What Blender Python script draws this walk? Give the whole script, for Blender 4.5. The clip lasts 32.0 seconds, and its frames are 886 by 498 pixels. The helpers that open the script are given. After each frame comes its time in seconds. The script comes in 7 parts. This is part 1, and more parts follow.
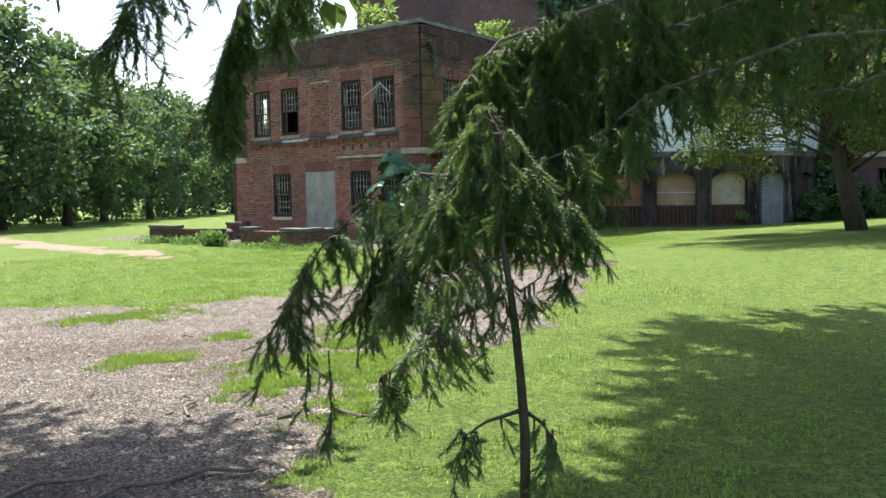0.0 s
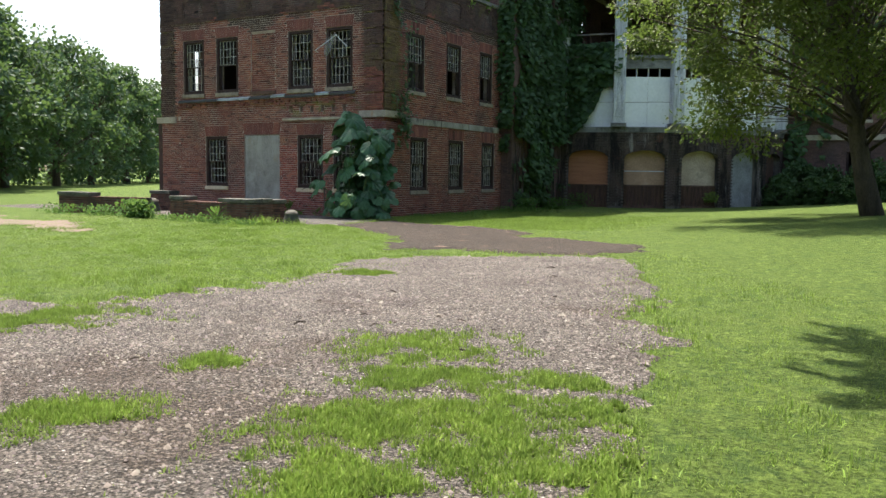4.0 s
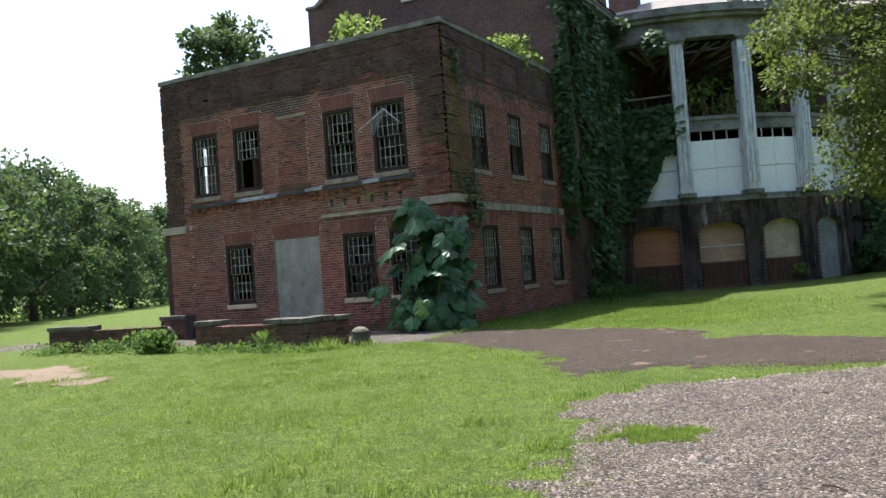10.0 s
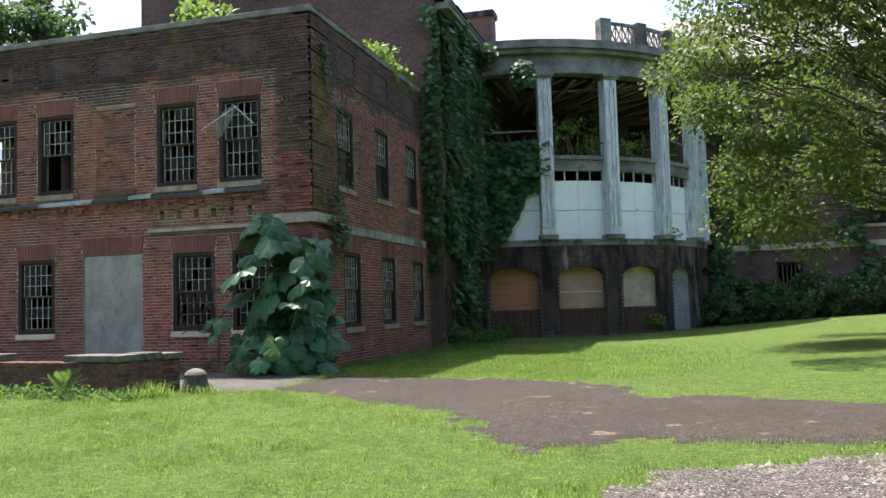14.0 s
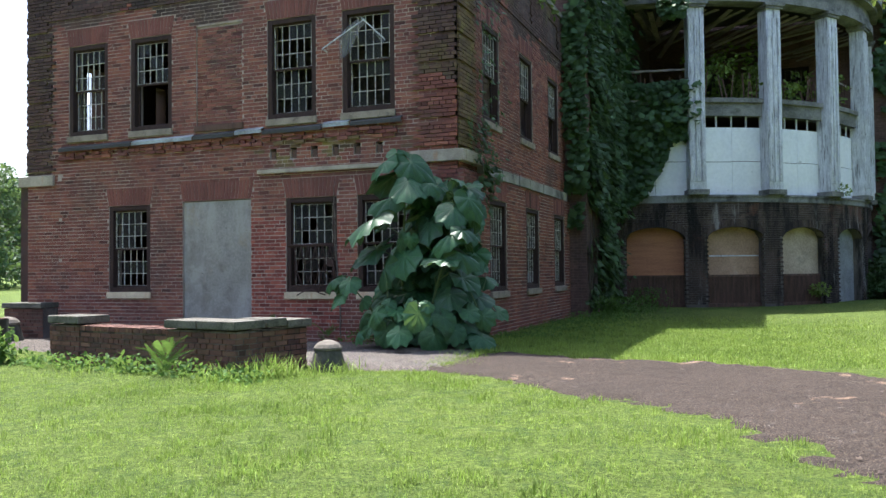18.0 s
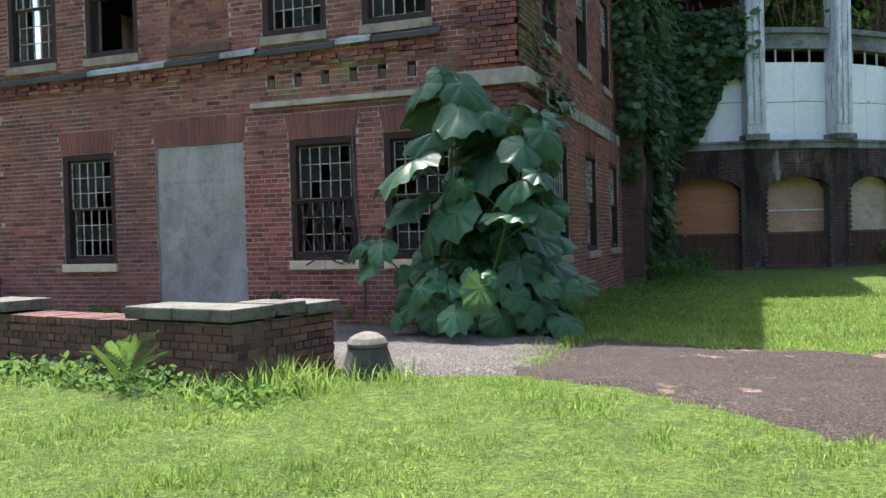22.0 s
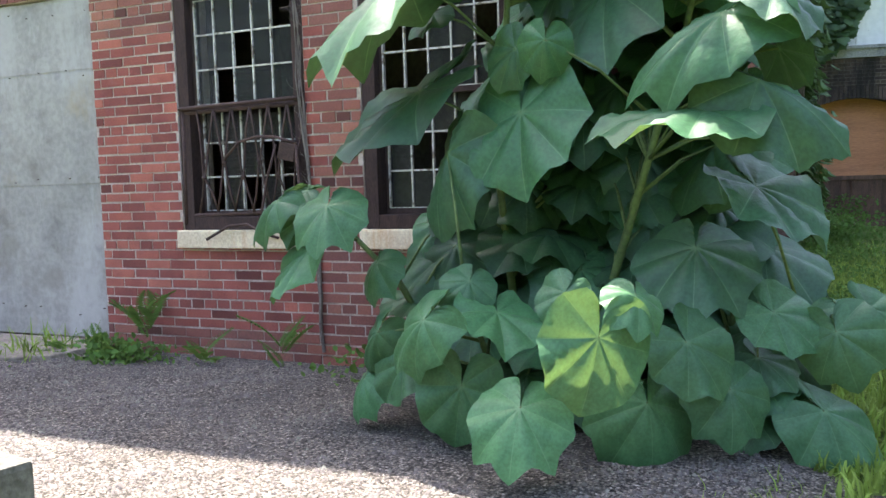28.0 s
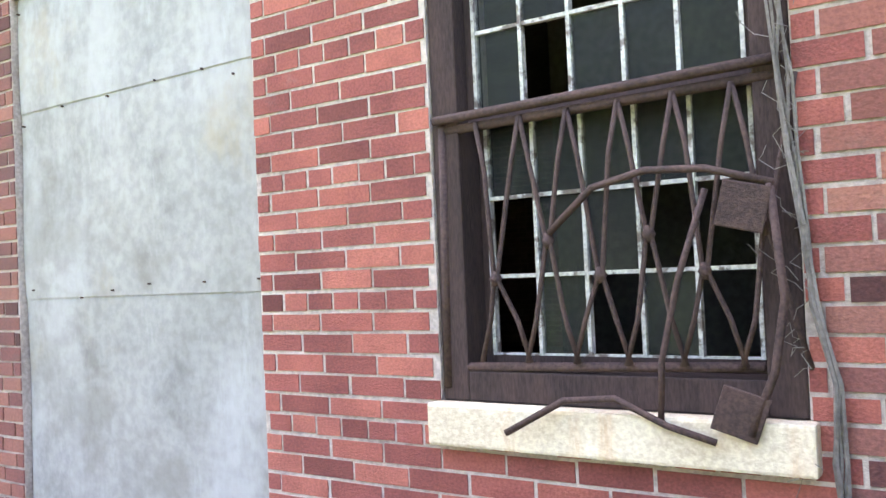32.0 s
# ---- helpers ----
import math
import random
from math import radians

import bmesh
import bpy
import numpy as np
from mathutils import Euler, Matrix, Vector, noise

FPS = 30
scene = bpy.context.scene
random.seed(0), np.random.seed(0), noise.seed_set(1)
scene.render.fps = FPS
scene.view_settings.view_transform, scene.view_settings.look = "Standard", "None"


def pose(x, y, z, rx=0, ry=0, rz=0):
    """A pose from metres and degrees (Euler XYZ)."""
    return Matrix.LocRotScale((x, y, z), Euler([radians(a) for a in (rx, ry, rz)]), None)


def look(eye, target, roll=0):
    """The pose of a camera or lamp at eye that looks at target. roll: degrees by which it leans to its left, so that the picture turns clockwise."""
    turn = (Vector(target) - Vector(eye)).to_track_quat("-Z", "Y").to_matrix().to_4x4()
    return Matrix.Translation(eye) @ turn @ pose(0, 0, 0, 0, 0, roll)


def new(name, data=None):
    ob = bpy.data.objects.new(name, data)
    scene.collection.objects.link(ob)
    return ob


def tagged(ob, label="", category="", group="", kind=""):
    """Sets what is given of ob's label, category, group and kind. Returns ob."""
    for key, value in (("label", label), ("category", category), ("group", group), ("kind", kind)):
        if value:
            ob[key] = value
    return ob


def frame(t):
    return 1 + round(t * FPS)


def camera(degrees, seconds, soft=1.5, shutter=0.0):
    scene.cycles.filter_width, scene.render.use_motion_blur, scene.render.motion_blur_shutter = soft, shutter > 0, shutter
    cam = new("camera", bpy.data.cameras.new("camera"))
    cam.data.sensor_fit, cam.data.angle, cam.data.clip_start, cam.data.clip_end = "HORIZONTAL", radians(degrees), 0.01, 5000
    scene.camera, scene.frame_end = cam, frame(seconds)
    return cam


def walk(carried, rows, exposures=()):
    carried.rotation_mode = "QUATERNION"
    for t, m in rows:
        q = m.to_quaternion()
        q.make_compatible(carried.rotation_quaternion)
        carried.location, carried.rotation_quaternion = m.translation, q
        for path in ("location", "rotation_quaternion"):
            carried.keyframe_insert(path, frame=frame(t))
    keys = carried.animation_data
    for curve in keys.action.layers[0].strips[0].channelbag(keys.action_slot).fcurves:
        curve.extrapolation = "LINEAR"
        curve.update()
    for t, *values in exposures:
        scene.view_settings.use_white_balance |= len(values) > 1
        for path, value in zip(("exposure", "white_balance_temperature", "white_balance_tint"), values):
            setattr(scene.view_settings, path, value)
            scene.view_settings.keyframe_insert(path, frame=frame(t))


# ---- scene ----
cam = camera(55.2, 32.0)
PATH = [
    (0, (-0.117, -0.242, 1.350), (-1.281, 1.380, 1.227), -0.9),
    (0.5, (-0.618, -0.067, 1.309), (-1.784, 1.554, 1.193), -0.5),
    (1, (-1.094, 0.119, 1.291), (-2.203, 1.776, 1.136), -1.4),
    (1.5, (-1.548, 0.361, 1.287), (-2.651, 2.019, 1.094), -0.9),
    (2, (-1.994, 0.560, 1.274), (-3.064, 2.241, 1.103), -0.9),
    (2.5, (-2.395, 0.812, 1.258), (-3.428, 2.519, 1.119), -0.3),
    (4.5, (-3.543, 2.079, 1.137), (-4.537, 3.803, 0.943), 0.6),
    (5, (-3.936, 2.365, 1.136), (-4.896, 4.109, 0.941), -0.9),
    (5.5, (-4.384, 2.672, 1.16), (-5.384, 4.396, 0.997), -0.6),
    (6, (-4.816, 2.931, 1.169), (-5.839, 4.639, 0.984), -0.3),
    (6.5, (-5.232, 3.292, 1.168), (-6.327, 4.951, 0.948), 0.8),
    (7, (-5.666, 3.425, 1.14), (-6.767, 5.082, 0.94), 0.9),
    (7.5, (-6.104, 3.737, 1.143), (-7.149, 5.438, 1.018), -0.5),
    (8, (-6.474, 3.978, 1.176), (-7.527, 5.678, 1.131), -1.0),
    (8.5, (-6.947, 4.134, 1.176), (-7.98, 5.846, 1.141), -2.5),
    (9, (-7.46, 4.387, 1.152), (-8.457, 6.12, 1.11), -2.8),
    (9.5, (-7.844, 4.512, 1.121), (-8.829, 6.253, 1.134), -3.4),
    (10, (-8.237, 4.81, 1.138), (-9.184, 6.571, 1.194), -4.2),
    (10.5, (-8.598, 5.048, 1.107), (-9.498, 6.832, 1.204), -4.0),
    (11, (-8.92, 5.255, 1.086), (-9.723, 7.085, 1.17), -3.2),
    (11.5, (-9.204, 5.547, 1.112), (-9.927, 7.41, 1.202), -2.3),
    (12, (-9.408, 5.846, 1.15), (-10.109, 7.714, 1.294), -2.0),
    (12.5, (-9.618, 6.166, 1.11), (-10.244, 8.061, 1.25), -1.9),
    (13, (-9.882, 6.541, 1.12), (-10.418, 8.465, 1.228), -1.7),
    (13.5, (-10.129, 6.852, 1.111), (-10.688, 8.768, 1.24), -1.4),
    (15.5, (-11.434, 8.41, 0.969), (-11.906, 10.351, 1.072), -2.5),
    (16, (-11.709, 8.774, 0.958), (-12.192, 10.715, 0.988), -1.5),
    (16.5, (-12.003, 9.009, 0.973), (-12.59, 10.92, 1.004), -1.3),
    (17, (-12.32, 9.297, 0.972), (-12.965, 11.19, 0.999), -1.8),
    (17.5, (-12.596, 9.652, 1.008), (-13.296, 11.525, 1.048), -0.1),
    (18, (-12.906, 9.931, 1.016), (-13.631, 11.794, 1.067), -0.6),
    (18.5, (-13.199, 10.268, 1.021), (-13.888, 12.145, 1.043), -1.6),
    (19, (-13.459, 10.575, 1.013), (-14.181, 12.439, 1.035), -0.4),
    (19.5, (-13.767, 10.839, 1.016), (-14.507, 12.698, 1.035), -0.7),
    (20, (-14.045, 11.167, 0.995), (-14.794, 13.021, 0.97), -1.2),
    (20.5, (-14.28, 11.584, 1.0), (-15.103, 13.407, 0.993), -1.2),
    (21, (-14.541, 11.953, 1.002), (-15.314, 13.798, 0.983), -1.7),
    (21.5, (-14.762, 12.425, 0.989), (-15.486, 14.289, 0.957), -1.4),
    (22, (-15.002, 12.814, 0.979), (-15.699, 14.689, 0.944), -1.5),
    (22.5, (-15.19, 13.287, 0.97), (-15.838, 15.177, 0.881), -2.5),
    (23, (-15.33, 13.699, 0.985), (-15.858, 15.626, 0.907), -1.4),
    (23.5, (-15.497, 14.129, 0.996), (-15.73, 16.115, 0.975), -1.4),
    (24, (-15.63, 14.571, 0.993), (-15.799, 16.564, 0.989), -2.3),
    (24.5, (-15.815, 14.998, 0.986), (-16.101, 16.977, 0.991), -2.8),
    (26.5, (-16.488, 17.032, 0.919), (-16.909, 18.987, 0.857), -1.7),
    (27, (-16.706, 17.518, 0.962), (-17.317, 19.421, 0.874), -1.3),
    (27.5, (-16.886, 18.01, 0.957), (-17.584, 19.88, 0.823), -2.4),
    (28, (-17.108, 18.481, 0.962), (-17.897, 20.312, 0.798), -1.7),
    (28.5, (-17.272, 18.978, 0.976), (-18.095, 20.796, 0.845), -1.3),
    (29, (-17.476, 19.449, 0.959), (-18.469, 21.185, 0.941), 0.2),
    (29.5, (-17.803, 19.824, 0.958), (-19.006, 21.423, 0.958), 1.2),
    (30, (-18.163, 20.16, 0.987), (-19.486, 21.66, 0.982), 0.9),
    (30.5, (-18.603, 20.44, 1.007), (-20.028, 21.843, 1.028), 0.7),
    (31, (-19.001, 20.632, 1.042), (-20.364, 22.095, 1.065), -1.4),
    (31.5, (-19.37, 20.901, 1.056), (-20.631, 22.453, 1.084), -2.5),
    (32, (-19.692, 21.118, 1.049), (-20.804, 22.78, 1.101), -2.6),
]
EXPOSURES = [(0.0, 1.42, 6500, 10), (2.5, 1.22, 6550, 10), (6.0, 0.82, 6700, 10), (7.0, 0.77, 6600, 10), (8.0, 1.02, 6500, 10), (10.0, 0.92, 6400, 12), (13.0, 1.17, 6350, 11), (17.0, 1.38, 6150, 15), (19.0, 1.45, 6120, 16), (22.0, 1.48, 6120, 16), (23.0, 1.94, 6200, 16), (24.0, 1.99, 6120, 14), (27.0, 2.28, 6000, 13), (28.5, 3.02, 6950, 17), (29.4, 3.7, 7350, 16), (30.2, 3.76, 7250, 13), (31.0, 3.04, 6850, 14), (32.0, 3.6, 6750, 18)]
walk(cam, [(t, look(eye, target, roll)) for t, eye, target, roll in PATH], EXPOSURES)

# ---- world, sun, exposure ----
SUN_TO = Vector((-2.76, 1.81, 7.6)).normalized()
sun_el, sun_az = math.asin(SUN_TO.z), math.atan2(SUN_TO.x, SUN_TO.y)
world = bpy.data.worlds.new("world")
scene.world = world
world.use_nodes = True
wn = world.node_tree
sky = wn.nodes.new("ShaderNodeTexSky")
sky.sky_type, sky.sun_disc = "NISHITA", False
sky.sun_elevation, sky.sun_rotation = sun_el, sun_az
sky.dust_density, sky.air_density, sky.ozone_density = 3.0, 1.1, 1.0
bg = wn.nodes["Background"]
bg.inputs["Strength"].default_value = 0.15
wn.links.new(sky.outputs[0], bg.inputs["Color"])
sun_data = bpy.data.lights.new("sun", "SUN")
sun_data.energy, sun_data.angle, sun_data.color = 5.0, radians(0.6), (1.0, 0.95, 0.86)
sun_ob = new("sun", sun_data)
sun_ob.matrix_world = look(SUN_TO * 60, (0, 0, 0))

RND = random.Random(11)


# ---- mesh and node helpers ----
class MB:
    """Collects boxes, tubes and faces into one mesh."""

    def __init__(self):
        self.v, self.f = [], []

    def face(self, pts):
        n = len(self.v)
        self.v += [tuple(p) for p in pts]
        self.f.append(tuple(range(n, n + len(pts))))

    def hexa(self, c, skip=()):
        n = len(self.v)
        self.v += [tuple(p) for p in c]
        for k, q in enumerate(((0, 3, 2, 1), (4, 5, 6, 7), (0, 1, 5, 4), (1, 2, 6, 5), (2, 3, 7, 6), (3, 0, 4, 7))):
            if k not in skip:
                self.f.append(tuple(n + i for i in q))

    def box(self, x0, y0, z0, x1, y1, z1, m=None):
        c = [(x0, y0, z0), (x1, y0, z0), (x1, y1, z0), (x0, y1, z0), (x0, y0, z1), (x1, y0, z1), (x1, y1, z1), (x0, y1, z1)]
        self.hexa([m @ Vector(p) for p in c] if m is not None else c)

    def beam(self, a, b, w, h):
        """A rectangular bar from a to b."""
        a, b = Vector(a), Vector(b)
        d = (b - a).normalized()
        up = Vector((0, 0, 1)) if abs(d.z) < 0.95 else Vector((0, 1, 0))
        s = d.cross(up).normalized() * (w / 2)
        t = s.cross(d).normalized() * (h / 2)
        self.hexa([a - s - t, a + s - t, a + s + t, a - s + t, b - s - t, b + s - t, b + s + t, b - s + t])

    def tube(self, pts, radii, sides=6, cap=True):
        pts = [Vector(p) for p in pts]
        n0 = len(self.v)
        side = None
        for k, p in enumerate(pts):
            d = (pts[min(k + 1, len(pts) - 1)] - pts[max(k - 1, 0)]).normalized()
            if side is None:
                side = d.orthogonal().normalized()
            side = (side - d * side.dot(d)).normalized()
            other = d.cross(side)
            r = radii[k] if isinstance(radii, (list, tuple)) else radii
            for s in range(sides):
                a = 2 * math.pi * s / sides
                self.v.append(tuple(p + (side * math.cos(a) + other * math.sin(a)) * r))
        for k in range(len(pts) - 1):
            for s in range(sides):
                a, b = n0 + k * sides + s, n0 + k * sides + (s + 1) % sides
                self.f.append((a, b, b + sides, a + sides))
        if cap:
            self.f.append(tuple(n0 + s for s in reversed(range(sides))))
            self.f.append(tuple(n0 + (len(pts) - 1) * sides + s for s in range(sides)))

    def mesh(self, name, mat=None, smooth=False, bevel=0.0, weld=False):
        me = bpy.data.meshes.new(name)
        me.from_pydata(self.v, [], self.f)
        if bevel or weld:
            bm = bmesh.new()
            bm.from_mesh(me)
            bmesh.ops.remove_doubles(bm, verts=bm.verts, dist=0.0005)
            if bevel:
                sharp = [e for e in bm.edges if len(e.link_faces) == 2 and e.calc_face_angle(0) > 0.6]
                bmesh.ops.bevel(bm, geom=sharp, offset=bevel, segments=2, affect="EDGES", profile=0.6)
            bm.to_mesh(me)
            bm.free()
        if smooth:
            me.polygons.foreach_set("use_smooth", [True] * len(me.polygons))
        if mat:
            me.materials.append(mat)
        me.update()
        return me


def part(name, me, parent, label="", kind=""):
    ob = new(name, me)
    ob.parent = parent
    return tagged(ob, label, kind=kind)


def thing(name, label, category, group="", kind="", at=(0, 0, 0)):
    ob = new(name)
    ob.location = at
    ob.empty_display_size = 0.1
    return tagged(ob, label, category, group, kind)


def solid(name, me, label, category, group="", kind=""):
    return tagged(new(name, me), label, category, group, kind)


def mix_rgb(nt, fac, a, b, blend="MIX"):
    n = nt.nodes.new("ShaderNodeMix")
    n.data_type, n.blend_type = "RGBA", blend
    for k, s in ((0, fac), (6, a), (7, b)):
        if isinstance(s, (int, float)):
            n.inputs[k].default_value = s
        elif isinstance(s, tuple):
            n.inputs[k].default_value = (*s[:3], 1)
        else:
            nt.links.new(s, n.inputs[k])
    return n.outputs[2]


def tex_noise(nt, co, scale, detail=4.0, rough=0.55, kind="noise", stretch=None):
    if stretch:
        mp = nt.nodes.new("ShaderNodeMapping")
        mp.inputs["Scale"].default_value = stretch
        nt.links.new(co, mp.inputs["Vector"])
        co = mp.outputs[0]
    n = nt.nodes.new("ShaderNodeTexNoise" if kind == "noise" else "ShaderNodeTexVoronoi")
    nt.links.new(co, n.inputs["Vector"])
    n.inputs["Scale"].default_value = scale
    if kind == "noise":
        n.inputs["Detail"].default_value, n.inputs["Roughness"].default_value = detail, rough
        return n.outputs["Fac"]
    return n.outputs["Distance"]


def ramp(nt, fac, lo, hi, a=0.0, b=1.0):
    n = nt.nodes.new("ShaderNodeMapRange")
    n.interpolation_type = "SMOOTHSTEP"
    nt.links.new(fac, n.inputs[0])
    for k, v in enumerate((lo, hi, a, b)):
        n.inputs[k + 1].default_value = v
    return n.outputs[0]


def math_node(nt, op, a, b=0.0):
    n = nt.nodes.new("ShaderNodeMath")
    n.operation = op
    for k, s in enumerate((a, b)):
        if isinstance(s, (int, float)):
            n.inputs[k].default_value = s
        else:
            nt.links.new(s, n.inputs[k])
    return n.outputs[0]


def material(name, color, dark=None, rough=0.85, scale=3.0, fine=40.0, fine_amount=0.35, bump=0.3, bump_scale=60.0, layers=(), vary=None, vary_amount=0.0, metal=0.0, world_space=True, bump_dist=0.01, stretch=None, translucent=0.0):
    """A surface: colour broken up by a wide and a fine noise, further stain layers (colour, scale, low, high, amount[, stretch]), and relief."""
    m = bpy.data.materials.new(name)
    m.use_nodes = True
    nt = m.node_tree
    bsdf = nt.nodes["Principled BSDF"]
    if world_space:
        co = nt.nodes.new("ShaderNodeNewGeometry").outputs["Position"]
    else:
        co = nt.nodes.new("ShaderNodeTexCoord").outputs["Object"]
    dark = dark or tuple(c * 0.6 for c in color)
    wide = tex_noise(nt, co, scale, 5.0, stretch=stretch)
    col = mix_rgb(nt, ramp(nt, wide, 0.32, 0.68), dark, color)
    grain = tex_noise(nt, co, fine, 3.0, stretch=stretch)
    col = mix_rgb(nt, fine_amount, col, mix_rgb(nt, ramp(nt, grain, 0.3, 0.7), tuple(c * 0.45 for c in color), tuple(min(1, c * 1.5) for c in color)))
    if vary:
        src = nt.nodes.new("ShaderNodeObjectInfo").outputs["Random"] if vary == "object" else nt.nodes.new("ShaderNodeNewGeometry").outputs["Random Per Island"]
        cr = nt.nodes.new("ShaderNodeValToRGB")
        nt.links.new(src, cr.inputs[0])
        e = cr.color_ramp.elements
        e[0].position, e[0].color = 0.0, (0.28, 0.27, 0.3, 1)
        e[1].position, e[1].color = 0.09, (0.7, 0.66, 0.68, 1)
        for pos, c in ((0.35, (0.85, 0.82, 0.85, 1)), (0.6, (1.05, 1.0, 1.0, 1)), (0.82, (1.2, 1.2, 1.1, 1)), (1.0, (1.4, 1.55, 1.4, 1))):
            k = e.new(pos)
            k.color = c
        col = mix_rgb(nt, vary_amount, col, cr.outputs[0], "MULTIPLY")
    for lay in layers:
        c, s, lo, hi, amt = lay[:5]
        f = tex_noise(nt, co, s, 6.0, 0.65, stretch=lay[5] if len(lay) > 5 else None)
        col = mix_rgb(nt, ramp(nt, f, lo, hi, 0.0, amt), col, c)
    nt.links.new(col, bsdf.inputs["Base Color"])
    bsdf.inputs["Roughness"].default_value = rough
    bsdf.inputs["Metallic"].default_value = metal
    bsdf.inputs["Specular IOR Level"].default_value = 0.35
    if bump:
        bn = nt.nodes.new("ShaderNodeBump")
        bn.inputs["Strength"].default_value, bn.inputs["Distance"].default_value = bump, bump_dist
        nt.links.new(tex_noise(nt, co, bump_scale, 6.0, 0.6, stretch=stretch), bn.inputs["Height"])
        nt.links.new(bn.outputs[0], bsdf.inputs["Normal"])
    if translucent:
        tr = nt.nodes.new("ShaderNodeBsdfTranslucent")
        nt.links.new(mix_rgb(nt, 0.5, col, (0.3, 0.46, 0.1)), tr.inputs["Color"])
        ms = nt.nodes.new("ShaderNodeMixShader")
        ms.inputs[0].default_value = translucent
        nt.links.new(bsdf.outputs[0], ms.inputs[1])
        nt.links.new(tr.outputs[0], ms.inputs[2])
        nt.links.new(ms.outputs[0], nt.nodes["Material Output"].inputs["Surface"])
    return m


# ---- materials ----
RED = (0.27, 0.1, 0.071)
M_BRICK = material("brick", RED, (0.17, 0.07, 0.062), 0.88, 1.2, 90, 0.3, 0.5, 120, vary="island", vary_amount=0.9,
                   layers=(((0.42, 0.33, 0.26), 2.2, 0.6, 0.78, 0.35), ((0.085, 0.055, 0.048), 0.8, 0.5, 0.72, 0.65), ((0.14, 0.1, 0.075), 3.5, 0.56, 0.7, 0.4, (0.5, 0.5, 2.0))))
M_BRICK_NEAR = material("brick_near", (0.34, 0.1, 0.074), (0.22, 0.062, 0.05), 0.85, 6.0, 110, 0.3, 0.6, 140, vary="object", vary_amount=0.85,
                        layers=(((0.45, 0.34, 0.30), 5.0, 0.62, 0.8, 0.3),))
M_BRICK_DARK = material("brick_sooty", (0.12, 0.066, 0.055), (0.06, 0.042, 0.036), 0.92, 0.9, 70, 0.3, 0.5, 120, vary="island", vary_amount=0.7,
                        layers=(((0.15, 0.125, 0.04), 1.1, 0.55, 0.7, 0.6), ((0.05, 0.042, 0.038), 1.7, 0.5, 0.68, 0.5)))
M_BRICK_MOSS = material("brick_mossy", (0.19, 0.125, 0.062), (0.12, 0.075, 0.05), 0.92, 2.5, 70, 0.3, 0.5, 120, vary="island", vary_amount=0.6,
                        layers=(((0.24, 0.2, 0.06), 2.2, 0.5, 0.66, 0.7), ((0.07, 0.06, 0.04), 3.0, 0.55, 0.7, 0.5)))
M_BRICK_ARCH = material("brick_arch", (0.235, 0.088, 0.068), (0.15, 0.06, 0.05), 0.9, 2.0, 90, 0.3, 0.5, 120, vary="island", vary_amount=0.35)
M_MORTAR = material("mortar", (0.6, 0.5, 0.42), (0.34, 0.265, 0.215), 0.95, 1.5, 60, 0.3, 0.6, 200,
                    layers=(((0.16, 0.1, 0.085), 0.9, 0.46, 0.66, 0.5), ((0.7, 0.62, 0.56), 2.5, 0.58, 0.72, 0.5)))
M_MORTAR_DARK = material("mortar_sooty", (0.2, 0.175, 0.155), (0.08, 0.07, 0.062), 0.95, 1.5, 60, 0.3, 0.6, 200,
                         layers=(((0.015, 0.014, 0.014), 1.3, 0.46, 0.6, 0.85, (1.5, 1.5, 0.3)),))
M_BRICK_BLACK = material("brick_black", (0.11, 0.078, 0.066), (0.016, 0.015, 0.015), 0.92, 0.9, 40, 0.4, 0.6, 60, vary="island", vary_amount=0.7,
                         layers=(((0.008, 0.008, 0.008), 1.3, 0.46, 0.6, 0.85, (1.5, 1.5, 0.3)), ((0.4, 0.37, 0.34), 1.1, 0.56, 0.66, 0.7, (1.8, 1.8, 0.28)), ((0.19, 0.085, 0.06), 0.9, 0.58, 0.68, 0.5)))
M_STONE = material("limestone", (0.48, 0.42, 0.32), (0.27, 0.23, 0.18), 0.85, 3.0, 60, 0.3, 0.4, 90,
                   layers=(((0.45, 0.20, 0.07), 4.0, 0.56, 0.72, 0.55, (1, 1, 0.3)), ((0.1, 0.09, 0.075), 2.0, 0.55, 0.75, 0.5)))
M_CONC = material("weathered_concrete", (0.27, 0.255, 0.225), (0.1, 0.096, 0.088), 0.92, 2.4, 50, 0.35, 0.5, 60,
                  layers=(((0.05, 0.05, 0.045), 1.5, 0.5, 0.7, 0.7), ((0.16, 0.17, 0.09), 3.5, 0.6, 0.75, 0.5)))
M_SLAB = material("doorstep_concrete", (0.3, 0.255, 0.2), (0.18, 0.15, 0.12), 0.92, 2.0, 50, 0.35, 0.6, 60, layers=(((0.12, 0.1, 0.08), 5.0, 0.52, 0.68, 0.6),))
M_SILL_DULL = material("dull_sill", (0.36, 0.3, 0.23), (0.2, 0.165, 0.125), 0.9, 4.0, 60, 0.25, 0.4, 90, layers=(((0.1, 0.085, 0.07), 5.0, 0.52, 0.68, 0.6),))
M_SILL = material("cream_sill", (0.78, 0.64, 0.45), (0.6, 0.46, 0.31), 0.85, 4.0, 60, 0.25, 0.4, 90,
                  layers=(((0.5, 0.22, 0.07), 3.0, 0.54, 0.7, 0.7, (1.4, 1.4, 0.3)), ((0.2, 0.17, 0.14), 9.0, 0.6, 0.75, 0.35)))
M_FRAME = material("dark_frame_paint", (0.058, 0.034, 0.028), (0.026, 0.017, 0.015), 0.92, 6.0, 60, 0.4, 0.4, 50, stretch=(3, 3, 0.6))
